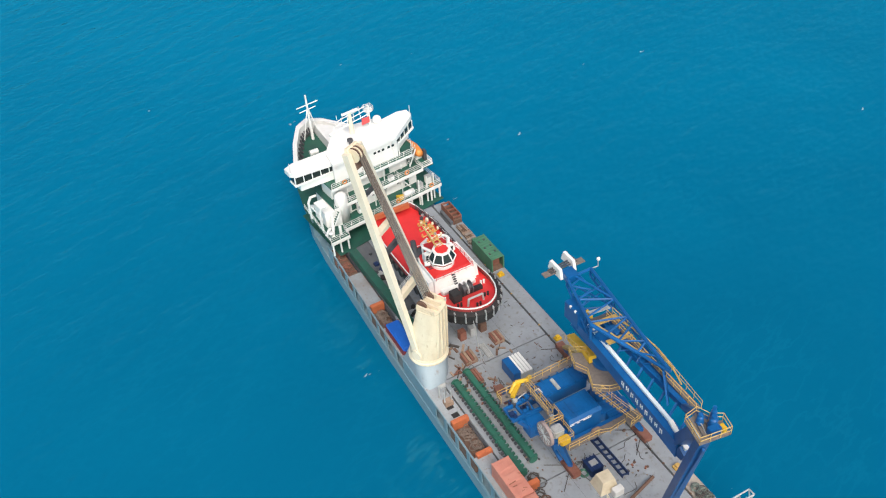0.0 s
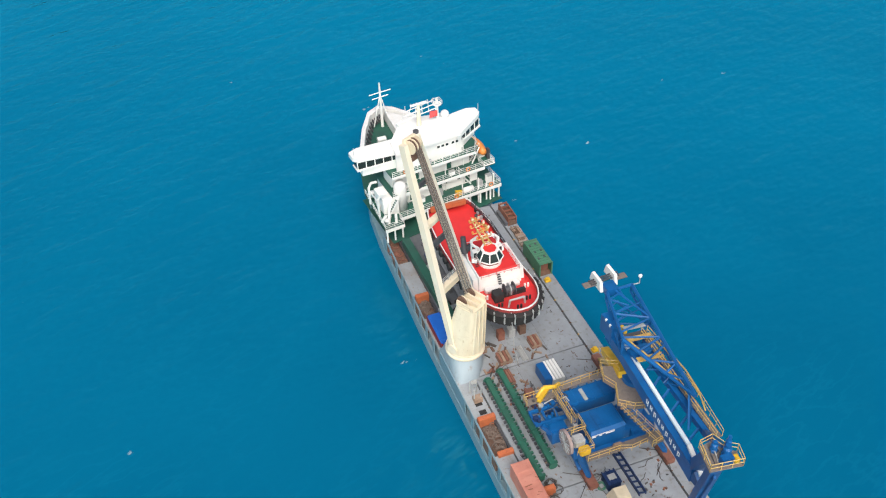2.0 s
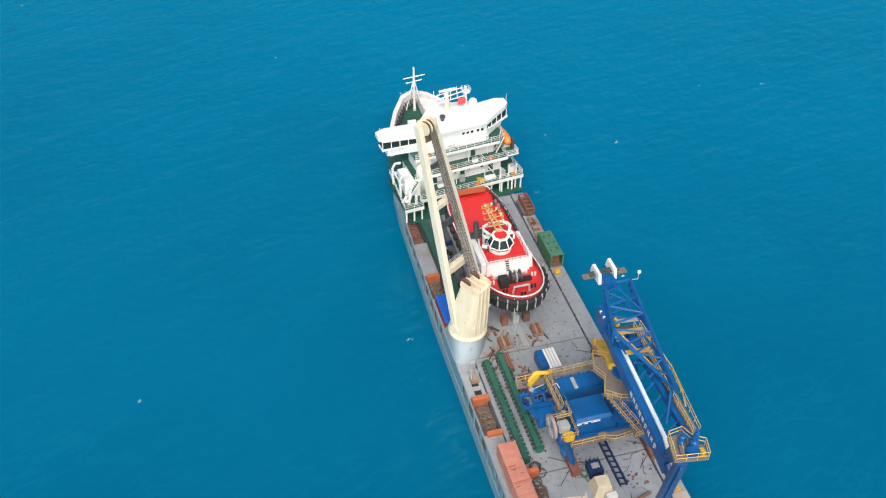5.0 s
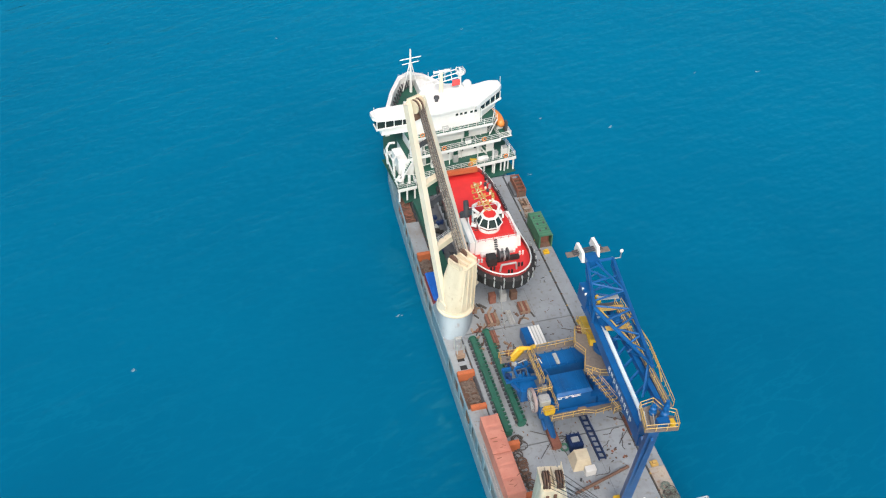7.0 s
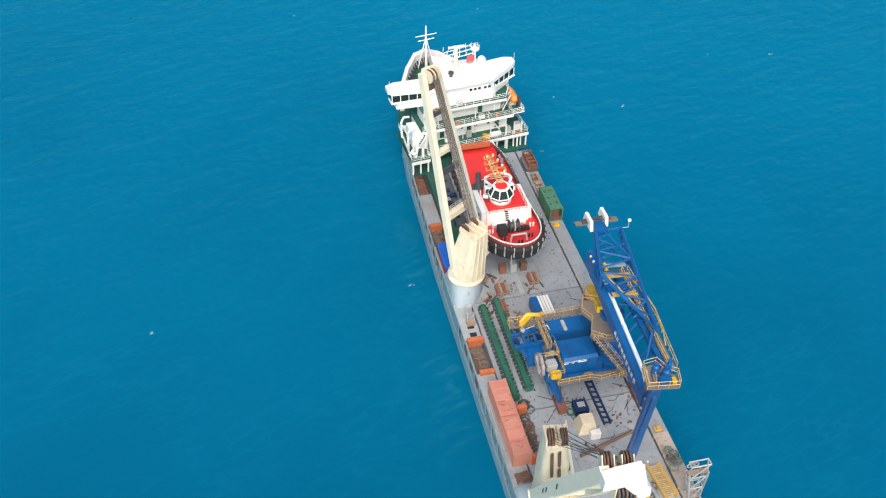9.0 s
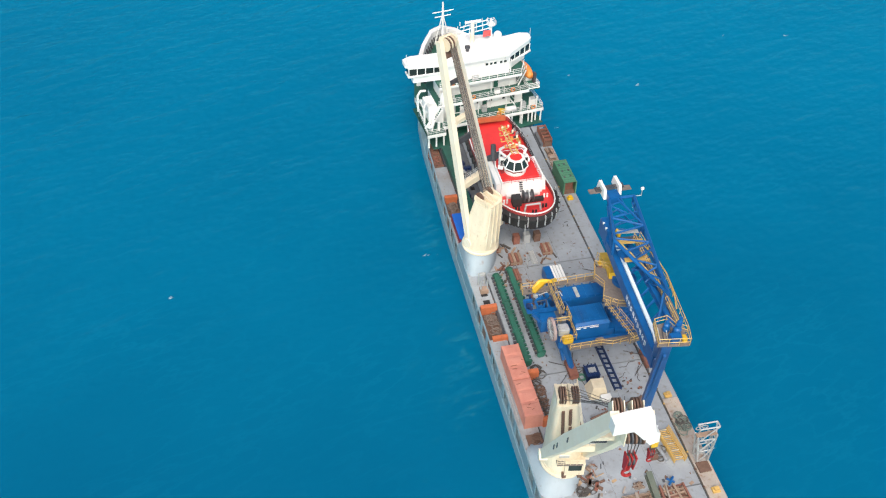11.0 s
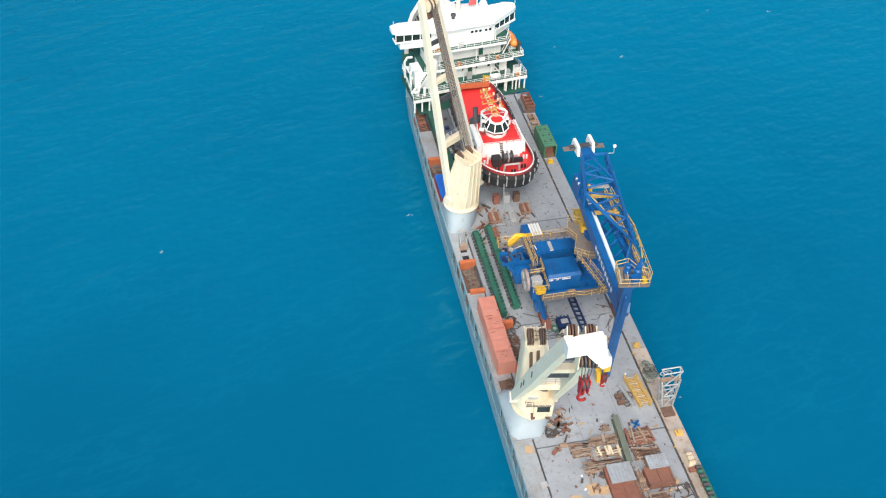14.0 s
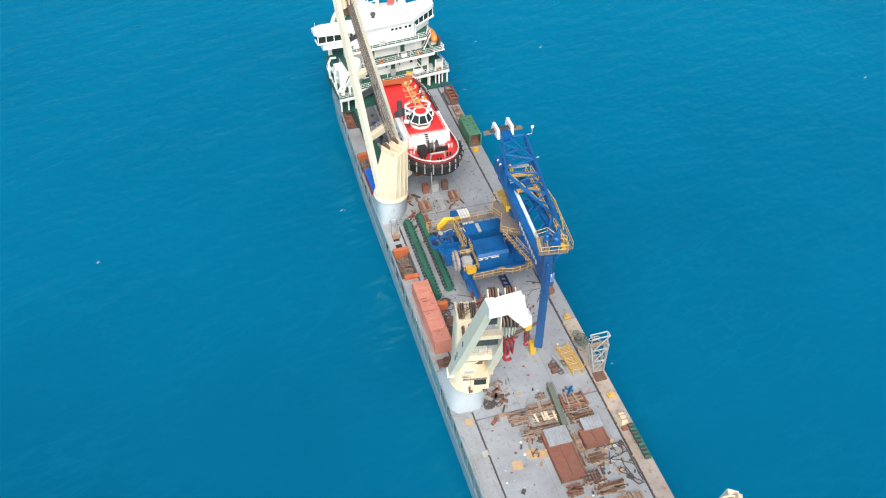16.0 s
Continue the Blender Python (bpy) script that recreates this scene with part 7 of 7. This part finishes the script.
# lashing chains and dunnage round crane and unloader
for k in range(40):
    row = random.choice([(4.6, 17.0), (6.4, 15.0), (7.4, 18.5), (8.2, 22.0), (3.6, 18.6), (8.6, 27.0), (6.8, 20.5), (9.0, 31.0)])
    x, y = row[0] + random.gauss(0, 0.9), row[1] + random.gauss(0, 0.7)
    if x > 8.4 or min(abs(y - q) for q in SEAMS) < 0.9 or (6 < x < 7.9 and y < 17) or (x < 5.6 and y > 19.8):
        continue
    a, ln = radians(random.choice([8, 8, 96]) + random.gauss(0, 6)), random.uniform(0.2, 0.75)
    bm = bmesh.new()
    put_beam(bm, (x, y, 8.03), (x + ln * math.cos(a), y + ln * math.sin(a), 8.03), random.uniform(0.04, 0.08), 0.06)
    solo("lashing_bar", bm, random.choice([DARK, BROWN, CABLE]), "short dark lashing bar lying on the hatch cover", "lashing gear", "lashing gear")
for k in range(80):
    x, y = random.choice([(-4.6, 19.5), (-2.6, 21.5), (2.6, 20.6), (-3.6, 18.2), (-5.0, 16.0), (0.6, 12.4), (-1.4, 13.4), (9.6, 11.5), (2.6, 10.4), (-3.0, 24.0)])
    x, y = x + random.gauss(0, 0.9), y + random.gauss(0, 1.0)
    a, ln = random.uniform(0, 6.28), random.uniform(0.5, 1.5)
    bm = bmesh.new()
    put_beam(bm, (x, y, 8.12), (x + ln * math.cos(a), y + ln * math.sin(a), 8.12), random.uniform(0.12, 0.35), 0.22)
    solo("dunnage_piece", bm, random.choice([WOOD, REDOX, BROWN, CABLE]), "rusty or wooden dunnage piece on the hatch cover", "dunnage", "dunnage pieces")
for (tx, ty), (fx, fy) in LEGS:
    for k in range(5):
        a = -2.4 + 1.2 * k
        bm = bmesh.new()
        put_tube(bm, (fx, fy, 9.0), (min(9.7, fx + 3.4 * math.cos(a)), fy + 3.4 * math.sin(a), 8.05), 0.05, 5)
        solo("lashing_chain", bm, CABLE, "lashing chain holding the unloader down", "chain", "lashing chains")
# crates to starboard beside the tug and rusty side gear
stack(10.5, 11.9, 42.0, 47.5, 6, 3, WOOD, "stack of weathered timber beside the container", "y")
th = thing("side_locker", (11.2, 50.5, 8), "rusty orange steel locker by the ship's side", "locker")
boxpart("body", (10.6, 12.1, 48.4, 52.8, 8.0, 8.9), BROWN, th, bevel=0.05)
for x in (10.65, 12.05):
    boxpart("side_plate", (x - 0.06, x + 0.06, 48.4, 52.8, 8.0, 9.7), RUSTY, th)
for k in range(5):
    boxpart("cross_bar", (10.7, 12.0, 48.5 + 1.05 * k, 48.62 + 1.05 * k, 9.3, 9.6), REDOX, th)
boxpart("inner_box", (10.1, 10.6, 48.6, 52.4, 8.0, 8.6), HOLD, th)
th = thing("pipe_tower", (-8.6, 16.0, 8), "pale steel ventilation tower on the side deck", "ventilator")
for x in (-9.1, -8.1):
    for y in (15.3, 16.9):
        bm = bmesh.new()
        put_tube(bm, (x, y, 8), (x, y + 0.1, 10.4), 0.1, 6)
        part("leg", bm, GALV, th)
boxpart("hood", (-9.0, -8.2, 16.5, 17.0, 10.2, 10.6), GALV, th, bevel=0.08)
boxpart("hatch_box", (-9.2, -8.0, 14.9, 15.9, 8.0, 8.7), WOOD, th)
# deck gear in the port bay forward and green conveyor beside the tug
bm = bmesh.new()
put_beam(bm, (-7.0, 50.5, 8.7), (-6.4, 30.5, 8.7), 1.3, 1.3)
solo("green_girder", bm, GREENDK, "long dark green box girder lying beside the tug", "girder")
for k in range(26):
    x, y = random.uniform(-6.0, -3.8), random.uniform(30.5, 50)
    s = random.uniform(0.15, 0.5)
    bm = bmesh.new()
    put_box(bm, x - s, x + s, y - s, y + s, 7.9, 7.9 + random.uniform(0.2, 0.7), 0, random.uniform(0, 90))
    solo("deck_store_box", bm, random.choice([DARK, DARKRED, NAVY, HOLD, GALV, BLACK]), "dark stores lying on the lowered deck", "stores", "deck stores")

# small litter round the feet of the unloader, the crane bases and the tug cradle
SPOTS = [(-0.5, -2.0), (-1.6, 12.6), (9.6, -2.2), (9.0, 14.0), (-3.6, 18.0), (-3.0, 14.0), (0.0, 21.0), (-4.4, 2.0), (-3.2, -14.0), (2.5, -9.0), (6.0, -6.0), (-2.4, 5.5)]
for k in range(150):
    sx, sy = random.choice(SPOTS)
    x, y = sx + random.gauss(0, 1.1), sy + random.gauss(0, 1.2)
    if not -7.2 < x < 9.5 or min(abs(y - q) for q in SEAMS) < 0.4:
        continue
    s = random.uniform(0.07, 0.22)
    bm = bmesh.new()
    put_box(bm, x - s, x + s, y - s * random.uniform(0.2, 0.9), y + s * random.uniform(0.2, 0.9), 8.0, 8.0 + random.uniform(0.04, 0.2), 0, random.uniform(0, 180))
    solo("scrap_piece", bm, random.choice([BROWN, WOOD, REDOX, CABLE, DARK, GREYWOOD, RUSTY]), "small rusty or wooden scrap piece lying on deck", "scrap", "deck scrap")
for k in range(18):
    sx, sy = SPOTS[k % 12]
    x, y, a = sx + random.gauss(0, 0.6), sy + random.gauss(0, 0.6), random.uniform(0, 6.28)
    pts = []
    for i in range(9):
        a += random.uniform(-0.8, 0.8)
        x, y = min(max(x + 0.35 * math.cos(a), -7.0), 9.4), y + 0.35 * math.sin(a)
        pts.append((x, y, 8.04))
    bm = bmesh.new()
    put_line(bm, pts, 0.045, 5)
    solo("lashing_wire", bm, CABLE, "dark lashing wire trailing on the hatch cover", "wire", "lashing wires")
